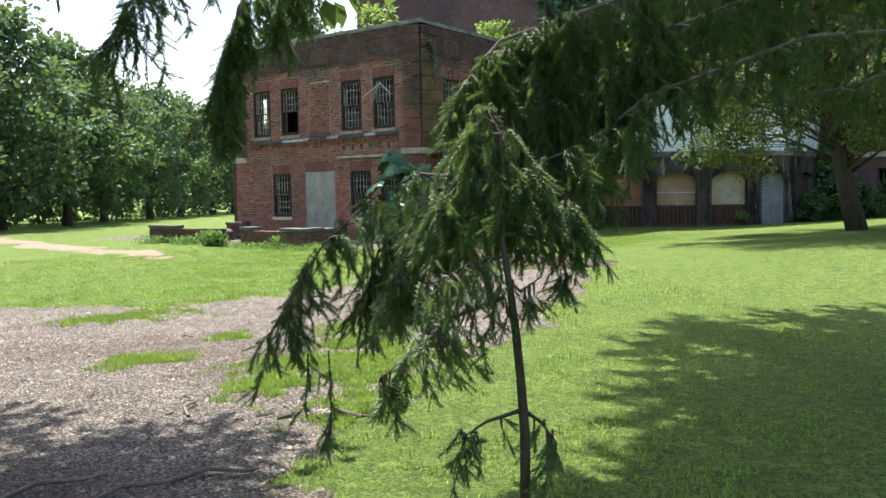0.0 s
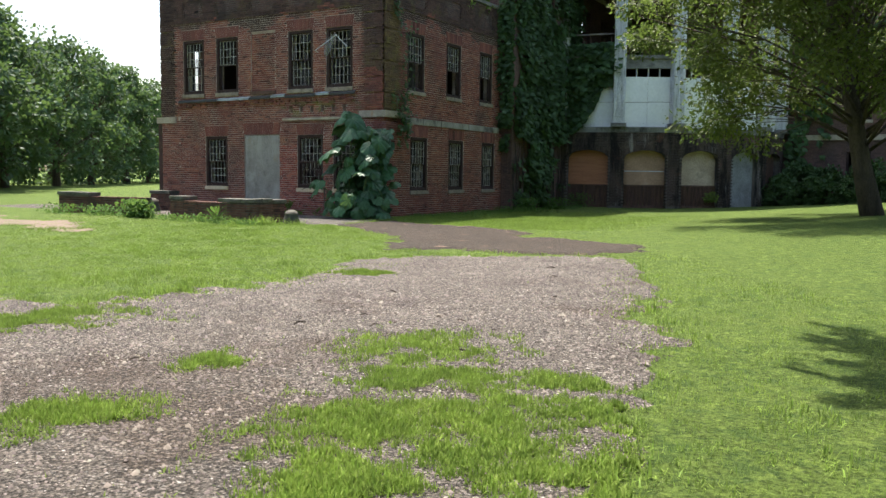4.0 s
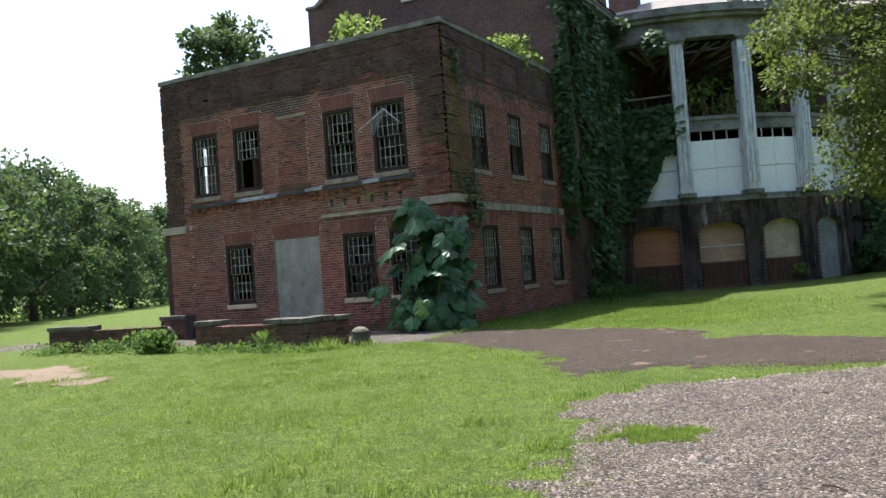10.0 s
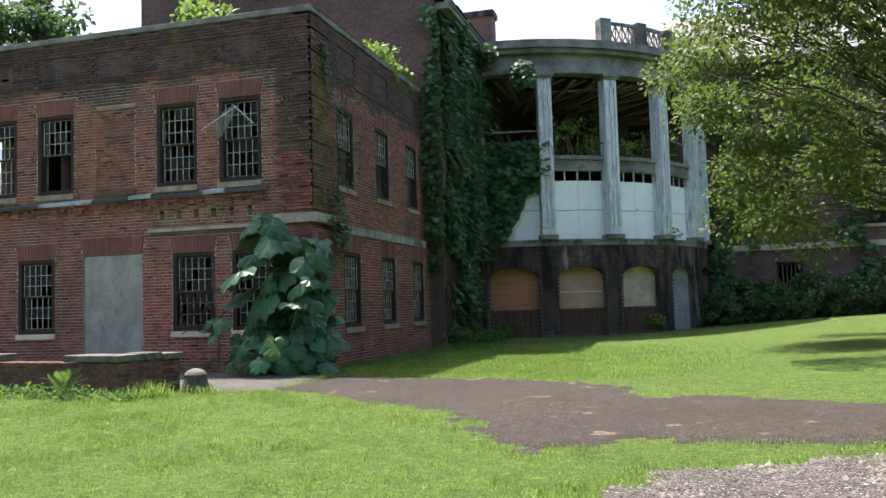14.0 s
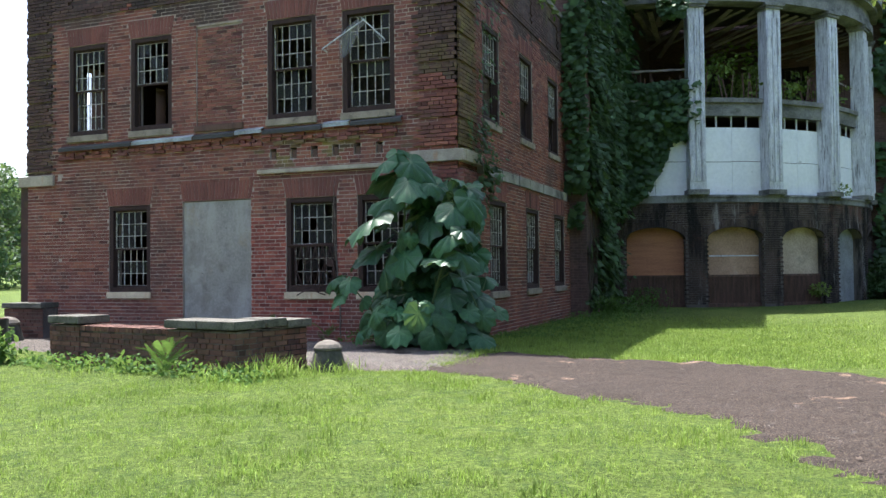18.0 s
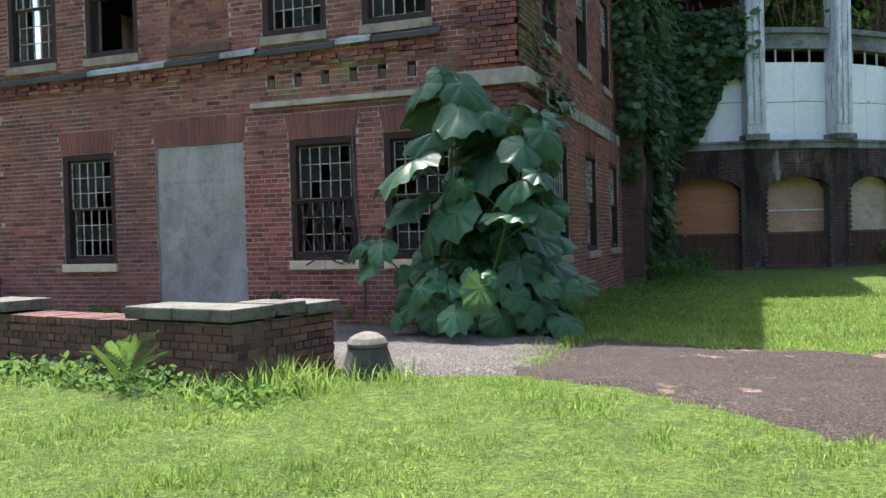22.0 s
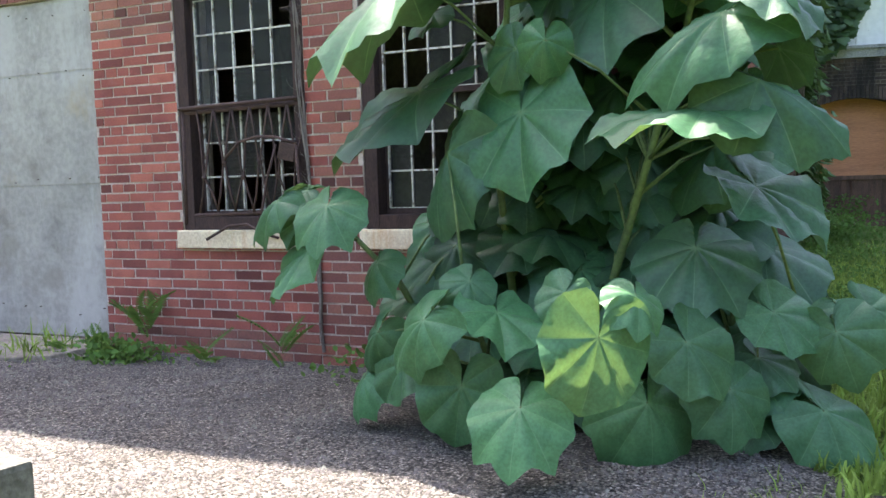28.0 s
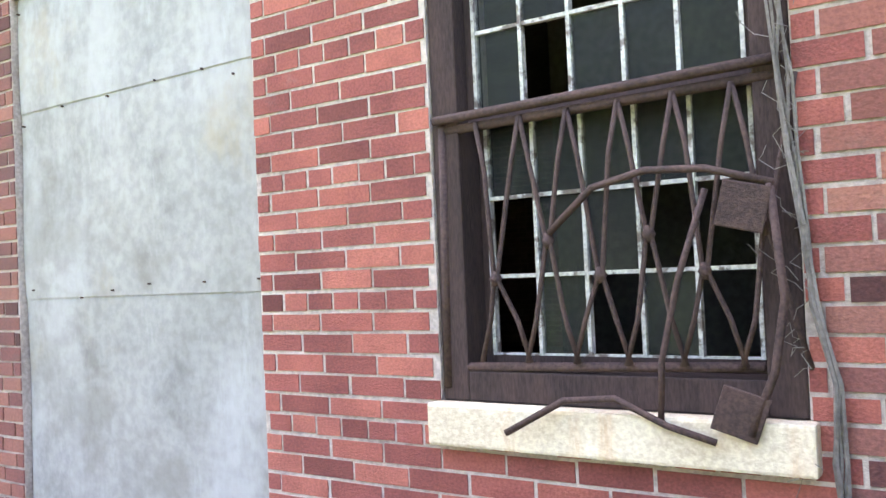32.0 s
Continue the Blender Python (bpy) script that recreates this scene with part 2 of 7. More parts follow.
M_MUNTIN = material("white_bar_paint", (0.62, 0.59, 0.52), (0.34, 0.31, 0.26), 0.7, 20.0, 90, 0.35, 0.5, 120,
                    layers=(((0.13, 0.09, 0.07), 18.0, 0.52, 0.62, 0.9),))
M_RUST = material("rusty_iron", (0.085, 0.048, 0.038), (0.04, 0.024, 0.02), 0.8, 12.0, 90, 0.4, 0.5, 150)
M_GLASS = bpy.data.materials.new("dusty_glass")
M_GLASS.use_nodes = True
gb = M_GLASS.node_tree.nodes["Principled BSDF"]
gb.inputs["Base Color"].default_value = (0.05, 0.052, 0.047, 1)
gb.inputs["Roughness"].default_value = 0.18
gb.inputs["Specular IOR Level"].default_value = 0.25
gb.inputs["Alpha"].default_value = 0.3
M_SHEET = material("galvanised_door_sheet", (0.35, 0.33, 0.295), (0.25, 0.235, 0.21), 0.6, 1.8, 22, 0.2, 0.3, 9,
                   layers=(((0.42, 0.4, 0.37), 1.7, 0.46, 0.64, 0.65, (1.7, 1, 0.6)), ((0.34, 0.27, 0.17), 1.3, 0.54, 0.68, 0.55, (1.2, 1, 0.9)), ((0.15, 0.142, 0.13), 2.2, 0.55, 0.7, 0.6, (1.0, 1, 0.8)),
                           ((0.45, 0.435, 0.41), 4.5, 0.58, 0.7, 0.4, (1.6, 1, 0.5)), ((0.17, 0.15, 0.12), 0.8, 0.57, 0.68, 0.45, (1, 1, 1.4))))
# one dark mottled tone for all inner room surfaces and the louvre
M_DARKROOM = material("dark_inside", (0.16, 0.145, 0.125), (0.07, 0.06, 0.05), 0.95, 1.0, 20, 0.3, 0.3, 30)
M_ROOFFELT = material("roof_felt", (0.08, 0.078, 0.075), (0.045, 0.043, 0.04), 0.95, 1.5, 30, 0.3, 0.4, 40)
M_FLASH = material("flashing_metal", (0.42, 0.47, 0.48), (0.12, 0.12, 0.115), 0.6, 2.6, 30, 0.3, 0.3, 20)
M_SLATE = material("slate_roof", (0.27, 0.25, 0.235), (0.18, 0.165, 0.155), 0.85, 0.8, 8, 0.35, 0.4, 12, stretch=(1, 1, 3))
M_WHITE_PANEL = material("white_panel", (0.92, 0.93, 0.92), (0.84, 0.86, 0.85), 0.7, 0.7, 9, 0.12, 0.15, 20,
                         layers=(((0.42, 0.43, 0.42), 0.8, 0.58, 0.8, 0.5, (3, 3, 0.6)), ((0.2, 0.21, 0.2), 5.0, 0.66, 0.75, 0.5)))
M_OLD_WHITE = material("flaking_white_paint", (0.72, 0.74, 0.76), (0.42, 0.43, 0.45), 0.8, 5.0, 30, 0.35, 0.5, 25,
                       layers=(((0.09, 0.085, 0.085), 6.0, 0.54, 0.66, 0.8, (3, 3, 0.22)),), stretch=(2, 2, 0.4))
M_OLD_TRIM = material("weathered_trim", (0.27, 0.265, 0.24), (0.085, 0.083, 0.075), 0.85, 1.5, 20, 0.3, 0.5, 20,
                      layers=(((0.05, 0.05, 0.042), 1.2, 0.5, 0.7, 0.75, (1, 1, 2)), ((0.1, 0.12, 0.05), 2.0, 0.6, 0.75, 0.5)))
M_PLY = material("plywood_board", (0.5, 0.22, 0.115), (0.38, 0.16, 0.085), 0.75, 1.6, 20, 0.25, 0.2, 20, stretch=(0.6, 0.6, 6),
                 layers=(((0.5, 0.3, 0.19), 1.5, 0.5, 0.75, 0.5), ((0.1, 0.055, 0.035), 9.0, 0.68, 0.72, 0.8)))
M_PLY_MID = material("faded_board", (0.5, 0.32, 0.21), (0.36, 0.22, 0.14), 0.8, 1.6, 20, 0.25, 0.2, 20, layers=(((0.16, 0.1, 0.07), 1.1, 0.58, 0.72, 0.6, (0.6, 0.6, 3)), ((0.6, 0.45, 0.33), 2.0, 0.55, 0.7, 0.5)))
M_PLY_PALE = material("pale_board", (0.56, 0.45, 0.33), (0.4, 0.3, 0.21), 0.8, 1.8, 20, 0.25, 0.2, 20,
                      layers=(((0.12, 0.1, 0.08), 1.6, 0.55, 0.75, 0.5),))
M_GREY_DOOR = material("grey_door_paint", (0.32, 0.33, 0.33), (0.18, 0.18, 0.18), 0.75, 2.0, 20, 0.3, 0.2, 20)
M_OLD_WOOD = material("dark_old_wood", (0.15, 0.085, 0.06), (0.06, 0.038, 0.03), 0.85, 3.0, 40, 0.35, 0.5, 40, stretch=(4, 4, 0.6))
M_GREY_WOOD = material("grey_broken_wood", (0.3, 0.26, 0.23), (0.12, 0.1, 0.09), 0.85, 4.0, 40, 0.35, 0.5, 40)
M_GRASS = material("lawn", (0.12, 0.174, 0.038), (0.066, 0.107, 0.025), 0.9, 0.9, 38, 0.85, 1.0, 70, bump_dist=0.05,
                   layers=(((0.19, 0.235, 0.06), 0.35, 0.55, 0.72, 0.5), ((0.045, 0.1, 0.024), 2.6, 0.52, 0.7, 0.5), ((0.05, 0.095, 0.026), 6.5, 0.5, 0.62, 0.55), ((0.25, 0.345, 0.075), 10.0, 0.54, 0.64, 0.5), ((0.34, 0.38, 0.2), 17.0, 0.6, 0.7, 0.3), ((0.025, 0.055, 0.016), 22.0, 0.56, 0.66, 0.7)))
M_BLADE = material("grass_blade", (0.228, 0.325, 0.066), (0.137, 0.21, 0.046), 0.55, 0.9, 8, 0.3, 0.0, vary="island", vary_amount=0.8, translucent=0.35)
M_DRY_BLADE = material("thin_grass_blade", (0.258, 0.355, 0.073), (0.162, 0.245, 0.05), 0.7, 2.0, 8, 0.3, 0.0, vary="island", vary_amount=0.5, translucent=0.3)
M_WEED = material("weed_leaf", (0.09, 0.185, 0.045), (0.045, 0.105, 0.026), 0.65, 2.0, 12, 0.3, 0.0, vary="island", vary_amount=0.4, translucent=0.35)
M_GRAVEL = material("gravel", (0.158, 0.136, 0.116), (0.077, 0.064, 0.053), 0.95, 0.5, 55, 0.9, 1.0, 75, bump_dist=0.04,
                    layers=(((0.38, 0.33, 0.29), 2.2, 0.55, 0.72, 0.55), ((0.085, 0.066, 0.055), 0.8, 0.5, 0.68, 0.7), ((0.6, 0.56, 0.52), 34.0, 0.58, 0.65, 0.8), ((0.035, 0.03, 0.027), 30.0, 0.58, 0.66, 0.85), ((0.05, 0.042, 0.036), 9.0, 0.62, 0.7, 0.55), ((0.09, 0.064, 0.047), 0.33, 0.5, 0.6, 0.6)))
M_GRAVEL_PALE = material("pale_gravel", (0.15, 0.13, 0.108), (0.08, 0.068, 0.056), 0.95, 0.8, 60, 0.85, 1.0, 80, bump_dist=0.03,
                         layers=(((0.3, 0.275, 0.245), 60.0, 0.55, 0.63, 0.8), ((0.045, 0.042, 0.04), 48.0, 0.56, 0.64, 0.85), ((0.09, 0.083, 0.076), 7.0, 0.62, 0.72, 0.4)))
M_ASPHALT = material("worn_asphalt", (0.07, 0.053, 0.039), (0.034, 0.025, 0.018), 0.95, 0.6, 50, 0.7, 1.0, 60, bump_dist=0.025,
                     layers=(((0.36, 0.25, 0.17), 1.7, 0.62, 0.7, 0.75), ((0.2, 0.18, 0.165), 9.0, 0.6, 0.7, 0.6), ((0.03, 0.027, 0.025), 26.0, 0.57, 0.65, 0.7), ((0.2, 0.165, 0.135), 32.0, 0.6, 0.68, 0.6)))
M_DIRT = material("bare_dirt", (0.2, 0.146, 0.114), (0.13, 0.115, 0.066), 0.95, 1.0, 30, 0.4, 0.6, 40)
M_BARK = material("bark", (0.10, 0.078, 0.06), (0.045, 0.036, 0.03), 0.95, 4.0, 30, 0.4, 0.9, 25, bump_dist=0.03, stretch=(2, 2, 0.5))
M_TWIG = material("grey_twig", (0.22, 0.19, 0.16), (0.12, 0.1, 0.085), 0.9, 8.0, 60, 0.3, 0.4, 60)
M_LEAF = material("tree_leaf", (0.075, 0.14, 0.03), (0.04, 0.085, 0.02), 0.6, 0.5, 6, 0.3, 0.0, vary="island", vary_amount=0.5, translucent=0.3)
M_LEAF_FAR = material("far_tree_leaf", (0.066, 0.128, 0.064), (0.027, 0.06, 0.034), 0.65, 0.25, 3, 0.3, 0.0, vary="island", vary_amount=0.6, translucent=0.25)
M_MAPLE = material("maple_leaf", (0.11, 0.128, 0.024), (0.036, 0.06, 0.016), 0.6, 0.7, 6, 0.3, 0.0, vary="island", vary_amount=0.7, translucent=0.3)
M_IVY = material("ivy_leaf", (0.07, 0.135, 0.05), (0.034, 0.075, 0.028), 0.55, 0.8, 8, 0.3, 0.0, vary="island", vary_amount=0.5, translucent=0.2)
M_NEEDLE = material("spruce_needle", (0.12, 0.185, 0.075), (0.06, 0.105, 0.045), 0.6, 3.0, 20, 0.3, 0.0, vary="island", vary_amount=0.5, translucent=0.22)
M_BIGLEAF = material("big_leaf", (0.045, 0.125, 0.055), (0.028, 0.085, 0.042), 0.36, 5.0, 25, 0.25, 0.3, 14, vary="object", vary_amount=0.6, translucent=0.14, world_space=False)
for m_ in (M_GRASS, M_BLADE, M_DRY_BLADE, M_WEED):
    m_.node_tree.nodes["Principled BSDF"].inputs["Specular IOR Level"].default_value = 0.12
# a paler green for the low tiers and the side sprays
M_PALERLEAF = material("paler_big_leaf", (0.06, 0.16, 0.068), (0.036, 0.11, 0.047), 0.4, 5.0, 25, 0.25, 0.3, 14, vary="object", vary_amount=0.45, translucent=0.2, world_space=False)
M_STALK = material("green_stalk", (0.12, 0.18, 0.06), (0.07, 0.11, 0.04), 0.6, 5.0, 40, 0.3, 0.2, 60)


def chips(m, scale, low, high, relief):
    """Breaks a surface into small stone chips, each of its own tone, with relief and painted-in dark shade between
    them.
    """
    nt = m.node_tree
    pb = nt.nodes["Principled BSDF"]
    co = nt.nodes.new("ShaderNodeNewGeometry").outputs["Position"]
    vo = nt.nodes.new("ShaderNodeTexVoronoi")
    vo.inputs["Scale"].default_value = scale
    nt.links.new(co, vo.inputs["Vector"])
    sep = nt.nodes.new("ShaderNodeSeparateColor")
    nt.links.new(vo.outputs["Color"], sep.inputs[0])
    tone = ramp(nt, sep.outputs[0], 0.0, 1.0, low, high)
    gap = ramp(nt, vo.outputs["Distance"], 0.35, 0.75, 1.0, 0.35)
    src = pb.inputs["Base Color"].links[0].from_socket
    grey = nt.nodes.new("ShaderNodeCombineColor")
    fac = math_node(nt, "MULTIPLY", tone, gap)
    for k in range(3):
        nt.links.new(fac, grey.inputs[k])
    nt.links.new(mix_rgb(nt, 1.0, src, grey.outputs[0], "MULTIPLY"), pb.inputs["Base Color"])
    bn = nt.nodes.new("ShaderNodeBump")
    bn.inputs["Strength"].default_value, bn.inputs["Distance"].default_value = relief, 0.012
    bn.invert = True
    nt.links.new(vo.outputs["Distance"], bn.inputs["Height"])
    nt.links.new(pb.inputs["Normal"].links[0].from_socket, bn.inputs["Normal"])
    nt.links.new(bn.outputs[0], pb.inputs["Normal"])


chips(M_GRAVEL, 50.0, 0.6, 1.7, 0.65)
chips(M_GRAVEL_PALE, 75.0, 0.5, 1.9, 0.6)
chips(M_ASPHALT, 85.0, 0.65, 1.5, 0.45)


# ---- ground ----
def sm(v):
    v = min(1.0, max(0.0, v))
    return v * v * (3 - 2 * v)


def vnoise(x, y, seed=0):
    """Smooth noise from -1 to 1 over arrays of places."""
    xi, yi = np.floor(x).astype(np.int64), np.floor(y).astype(np.int64)
    fx, fy = x - xi, y - yi
    fx, fy = fx * fx * (3 - 2 * fx), fy * fy * (3 - 2 * fy)

    def h(a, b):
        n = (a * 374761393 + b * 668265263 + seed * 974634541) & 0xFFFFFFFF
        n = ((n ^ (n >> 13)) * 1274126177) & 0xFFFFFFFF
        return ((n ^ (n >> 16)) & 0xFFFF) / 32767.5 - 1
    return (h(xi, yi) * (1 - fx) + h(xi + 1, yi) * fx) * (1 - fy) + (h(xi, yi + 1) * (1 - fx) + h(xi + 1, yi + 1) * fx) * fy


def gz_np(x, y):
    q = lambda v: np.clip(v, 0, 1) ** 2 * (3 - 2 * np.clip(v, 0, 1))
    z = -0.23 + 0.55 * q((x + 13) / 12) * q((y - 11) / 13) + 0.05 * q((y - 30) / 6) * (1 - q((x + 13) / 12)) + 0.10 * q((x + 4) / 4) * (1 - q((y - 4) / 6))
    return z + 0.02 * vnoise(x * 0.5, y * 0.5, 2) * (np.hypot(x + 15, y - 15) < 60)


def gz(x, y):
    """Height of the ground."""
    return float(gz_np(np.array([float(x)]), np.array([float(y)]))[0])


def lerp_axis(near_lo, near_hi, step, far):
    a = list(np.arange(near_lo, near_hi + 0.01, step))
    d, lo, hi = step, [], []
    while near_hi + sum(hi) < far:
        d *= 1.35
        hi.append(d)
    d = step
    while near_lo - sum(lo) > -far:
        d *= 1.35
        lo.append(d)
    return list(reversed([near_lo - sum(lo[:k + 1]) for k in range(len(lo))])) + a + [near_hi + sum(hi[:k + 1]) for k in range(len(hi))]


gx, gy = lerp_axis(-34, 6, 0.5, 900), lerp_axis(-6, 46, 0.5, 900)
gv = [(x, y, gz(x, y)) for y in gy for x in gx]
gf = [(j * len(gx) + i, j * len(gx) + i + 1, (j + 1) * len(gx) + i + 1, (j + 1) * len(gx) + i) for j in range(len(gy) - 1) for i in range(len(gx) - 1)]
gme = bpy.data.meshes.new("ground")
gme.from_pydata(gv, [], gf)
gme.polygons.foreach_set("use_smooth", [True] * len(gf))
gme.materials.append(M_GRASS)
solid("ground", gme, "mown green lawn, bright and patchy, open parkland around the building", "lawn", kind="structure")


LOT = [(-12.4, 6.7), (-11.4, 7.3), (-10.5, 8.2), (-10.3, 9.2), (-10.4, 10.7), (-10.8, 12.2), (-10.95, 13.1), (-10.6, 14.1), (-9.7, 14.5), (-8.7, 14.9), (-7.4, 15.0),
       (-6.3, 12.4), (-6.0, 11.2), (-5.8, 9.9), (-5.2, 8.8), (-4.9, 7.3), (-4.4, 6.4), (-4.3, 5.2), (-3.7, 3.8), (-2.9, 2.6), (-1.9, 1.0), (-1.2, -2.5), (-8, -4), (-17, 1), (-18, 5.2)]
FAR_LOT = [(-16.9, 19.75), (-16.9, 21.7), (-15.0, 21.7), (-13.0, 21.1), (-11.6, 19.9), (-10.6, 18.7), (-9.2, 18.0), (-7.6, 17.1), (-8.2, 15.6), (-9.8, 14.95), (-10.9, 15.25),
           (-11.8, 14.75), (-12.6, 15.9), (-13.5, 17.0), (-15.0, 18.2), (-16.1, 19.0)]
FRONT = [(-16.93, 19.7), (-16.93, 21.8), (-17.2, 22.9), (-17.9, 23.3), (-34, 23.3), (-34, 20.8), (-27, 20.6), (-19.3, 20.3), (-18.6, 19.75), (-18.0, 19.5)]
TRACK = [(-20.2, 14.2), (-20.8, 15.2), (-23, 15.9), (-30, 17.2), (-44, 20.8), (-44, 19.8), (-31, 16.3), (-25, 14.9)]
PATCHES = [(-6.75, 7.5, 0.9), (-6.2, 6.5, 0.65), (-5.9, 5.4, 0.7), (-5.2, 5.95, 0.95), (-4.7, 5.2, 1.0), (-4.3, 4.4, 0.8), (-5.3, 4.6, 0.6), (-7.4, 4.75, 0.5), (-7.7, 6.2, 0.4), (-10.1, 7.0, 0.8), (-10.3, 6.2, 0.7), (-10.1, 11.25, 0.3), (-9.73, 11.3, 0.28), (-3.5, 4.5, 0.9), (-5.2, 7.0, 0.6)]


def dist_np(poly, x, y):
    """Signed distance to a polygon over arrays, positive inside."""
    best, inside = np.full(x.shape, 1e9), np.zeros(x.shape, bool)
    for (x1, y1), (x2, y2) in zip(poly, poly[1:] + poly[:1]):
        dx, dy = x2 - x1, y2 - y1
        if dy:
            inside ^= ((y1 > y) != (y2 > y)) & (x < dx * (y - y1) / dy + x1)
        t = np.clip(((x - x1) * dx + (y - y1) * dy) / (dx * dx + dy * dy), 0, 1)
        best = np.minimum(best, np.hypot(x - x1 - t * dx, y - y1 - t * dy))
    return np.where(inside, best, -best)


def patch_np(x, y):
    p = np.max([1 - np.hypot(x - a, y - b) / c for a, b, c in PATCHES], axis=0)
    return p + 0.45 * vnoise(x * 2.2, y * 2.2, 7) + 0.5 * vnoise(x * 5.5, y * 5.5, 8) + 0.4 * vnoise(x * 12, y * 12, 9)


def edge_np(poly, x, y, rough):
    return dist_np(poly, x, y) + rough * (vnoise(x * 1.1, y * 1.1, 1) + 0.6 * vnoise(x * 3.7, y * 3.7, 5) + 0.35 * vnoise(x * 9, y * 9, 6))


def sheet(name, poly, mat, label, step, lift=0.02, patches=False, rough=0.35):
    x0, x1 = min(p[0] for p in poly) - 0.4, max(p[0] for p in poly) + 0.4
    y0, y1 = min(p[1] for p in poly) - 0.4, max(p[1] for p in poly) + 0.4
    nx, ny = int((x1 - x0) / step) + 1, int((y1 - y0) / step) + 1
    X, Y = np.meshgrid(x0 + np.arange(nx) * step, y0 + np.arange(ny) * step)
    d = edge_np(poly, X, Y, rough)
    if patches:
        d = np.minimum(d, 1.0 - 0.7 * patch_np(X, Y))
    z = gz_np(X, Y) + np.clip(d * 0.12, -0.06, lift) + 0.006 * vnoise(X * 6, Y * 6, 3)
    vs = np.stack([X, Y, z], -1).reshape(-1, 3)
    k = (np.maximum.reduce([d[:-1, :-1], d[1:, :-1], d[:-1, 1:], d[1:, 1:]]) > -0.3).nonzero()
    a = k[0] * nx + k[1]
    fs = np.stack([a, a + 1, a + nx + 1, a + nx], -1)
    me = bpy.data.meshes.new(name)
    me.from_pydata(vs.tolist(), [], fs.tolist())
    me.polygons.foreach_set("use_smooth", [True] * len(fs))
    me.materials.append(mat)
    return solid(name, me, label, "path", kind="structure")


sheet("gravel_lot", LOT, M_GRAVEL, "grey-brown worn gravel lot with patches of grass", 0.085, patches=True)
sheet("asphalt_lot", FAR_LOT, M_ASPHALT, "dark crumbling asphalt pad with sandy spots", 0.06, 0.03)
sheet("pavement", FRONT, M_GRAVEL_PALE, "pale fine gravel path along the brick front", 0.2, 0.035, rough=0.12)
sheet("track", TRACK, M_DIRT, "bare reddish dirt track across the lawn", 0.12, rough=0.75)

# ---- brick wing ----
FY, SX, LX, BY = 23.24, -17.80, -27.36, 31.1
COURSE, JOINT, STRETCH = 0.0689, 0.012, 0.2215
TOP = 7.42


def front(u, z, d=0.0):
    return (u, FY - d, z)


def side(u, z, d=0.0):
    return (SX + d, u, z)


def slab(place, u0, u1, z0, z1, depth, holes, name, mat):
    """A wall with real openings, from u0 to u1, with its face at the plane."""
    zs = sorted({z0, z1, *[h[2] for h in holes], *[h[3] for h in holes]})
    mb = MB()
    for za, zb in zip(zs, zs[1:]):
        if zb <= z0 or za >= z1:
            continue
        cuts = sorted((h[0], h[1]) for h in holes if h[2] < zb - 1e-6 and h[3] > za + 1e-6)
        u = u0
        for a, b in cuts + [(u1, u1)]:
            if a > u + 1e-6:
                mb.hexa([place(u, za, 0), place(a, za, 0), place(a, za, -depth), place(u, za, -depth), place(u, zb, 0), place(a, zb, 0), place(a, zb, -depth), place(u, zb, -depth)])
            u = max(u, b)
    return mb.mesh(name, mat)


def courses(u0, u1, z0, z1, holes, arches=(), start=0):
    """Bricks in common bond (a header course in six) as (u0, u1, z0, z1)."""
    out, k, z = [], start, z0
    while z + COURSE <= z1 + 0.01:
        head = k % 6 == 5
        mod = STRETCH / 2 if head else STRETCH
        zc = z + COURSE / 2
        cuts = sorted([(h[0] - 0.004, h[1] + 0.004) for h in holes if h[2] < zc < h[3]] + [
            ((a[0] - 0.07 * max(0, (zc - a[2]) / 0.35)) - 0.006, (a[1] + 0.07 * max(0, (zc - a[2]) / 0.35)) + 0.006) for a in arches if a[2] < zc < a[3]])
        off = (0.25 if head else 0.5 if k % 2 else 0.0) * STRETCH + RND.uniform(-0.012, 0.012)
        u = u0 - off
        while u < u1:
            segs = [(max(u + JOINT / 2, u0 + 0.002), min(u + mod - JOINT / 2, u1 - 0.002))]
            for a, b in cuts:
                nxt = []
                for p, q in segs:
                    if b <= p or a >= q:
                        nxt.append((p, q))
                    else:
                        nxt += [(p, a)] if a > p else []
                        nxt += [(b, q)] if b < q else []
                segs = nxt
            out += [(p, q, z + JOINT / 2, z + COURSE - JOINT / 2) for p, q in segs if q - p > 0.03]
            u += mod
        z += COURSE
        k += 1
    return out


def brick_hexa(place, b, proud):
    """The eight corners of one slightly crooked brick, its back in the mortar."""
    j = [RND.uniform(-0.0025, 0.0025) for _ in range(8)]
    p0, p1, z0, z1 = b[0] + j[0], b[1] + j[1], b[2] + j[2], b[3] + j[3]
    d = proud + abs(j[4]) * 0.9
    return [place(p0, z0, d), place(p1, z0 + j[5] * 0.6, d), place(p1, z0, -0.02), place(p0, z0, -0.02), place(p0, z1, d), place(p1, z1 + j[6] * 0.6, d), place(p1, z1, -0.02), place(p0, z1, -0.02)]


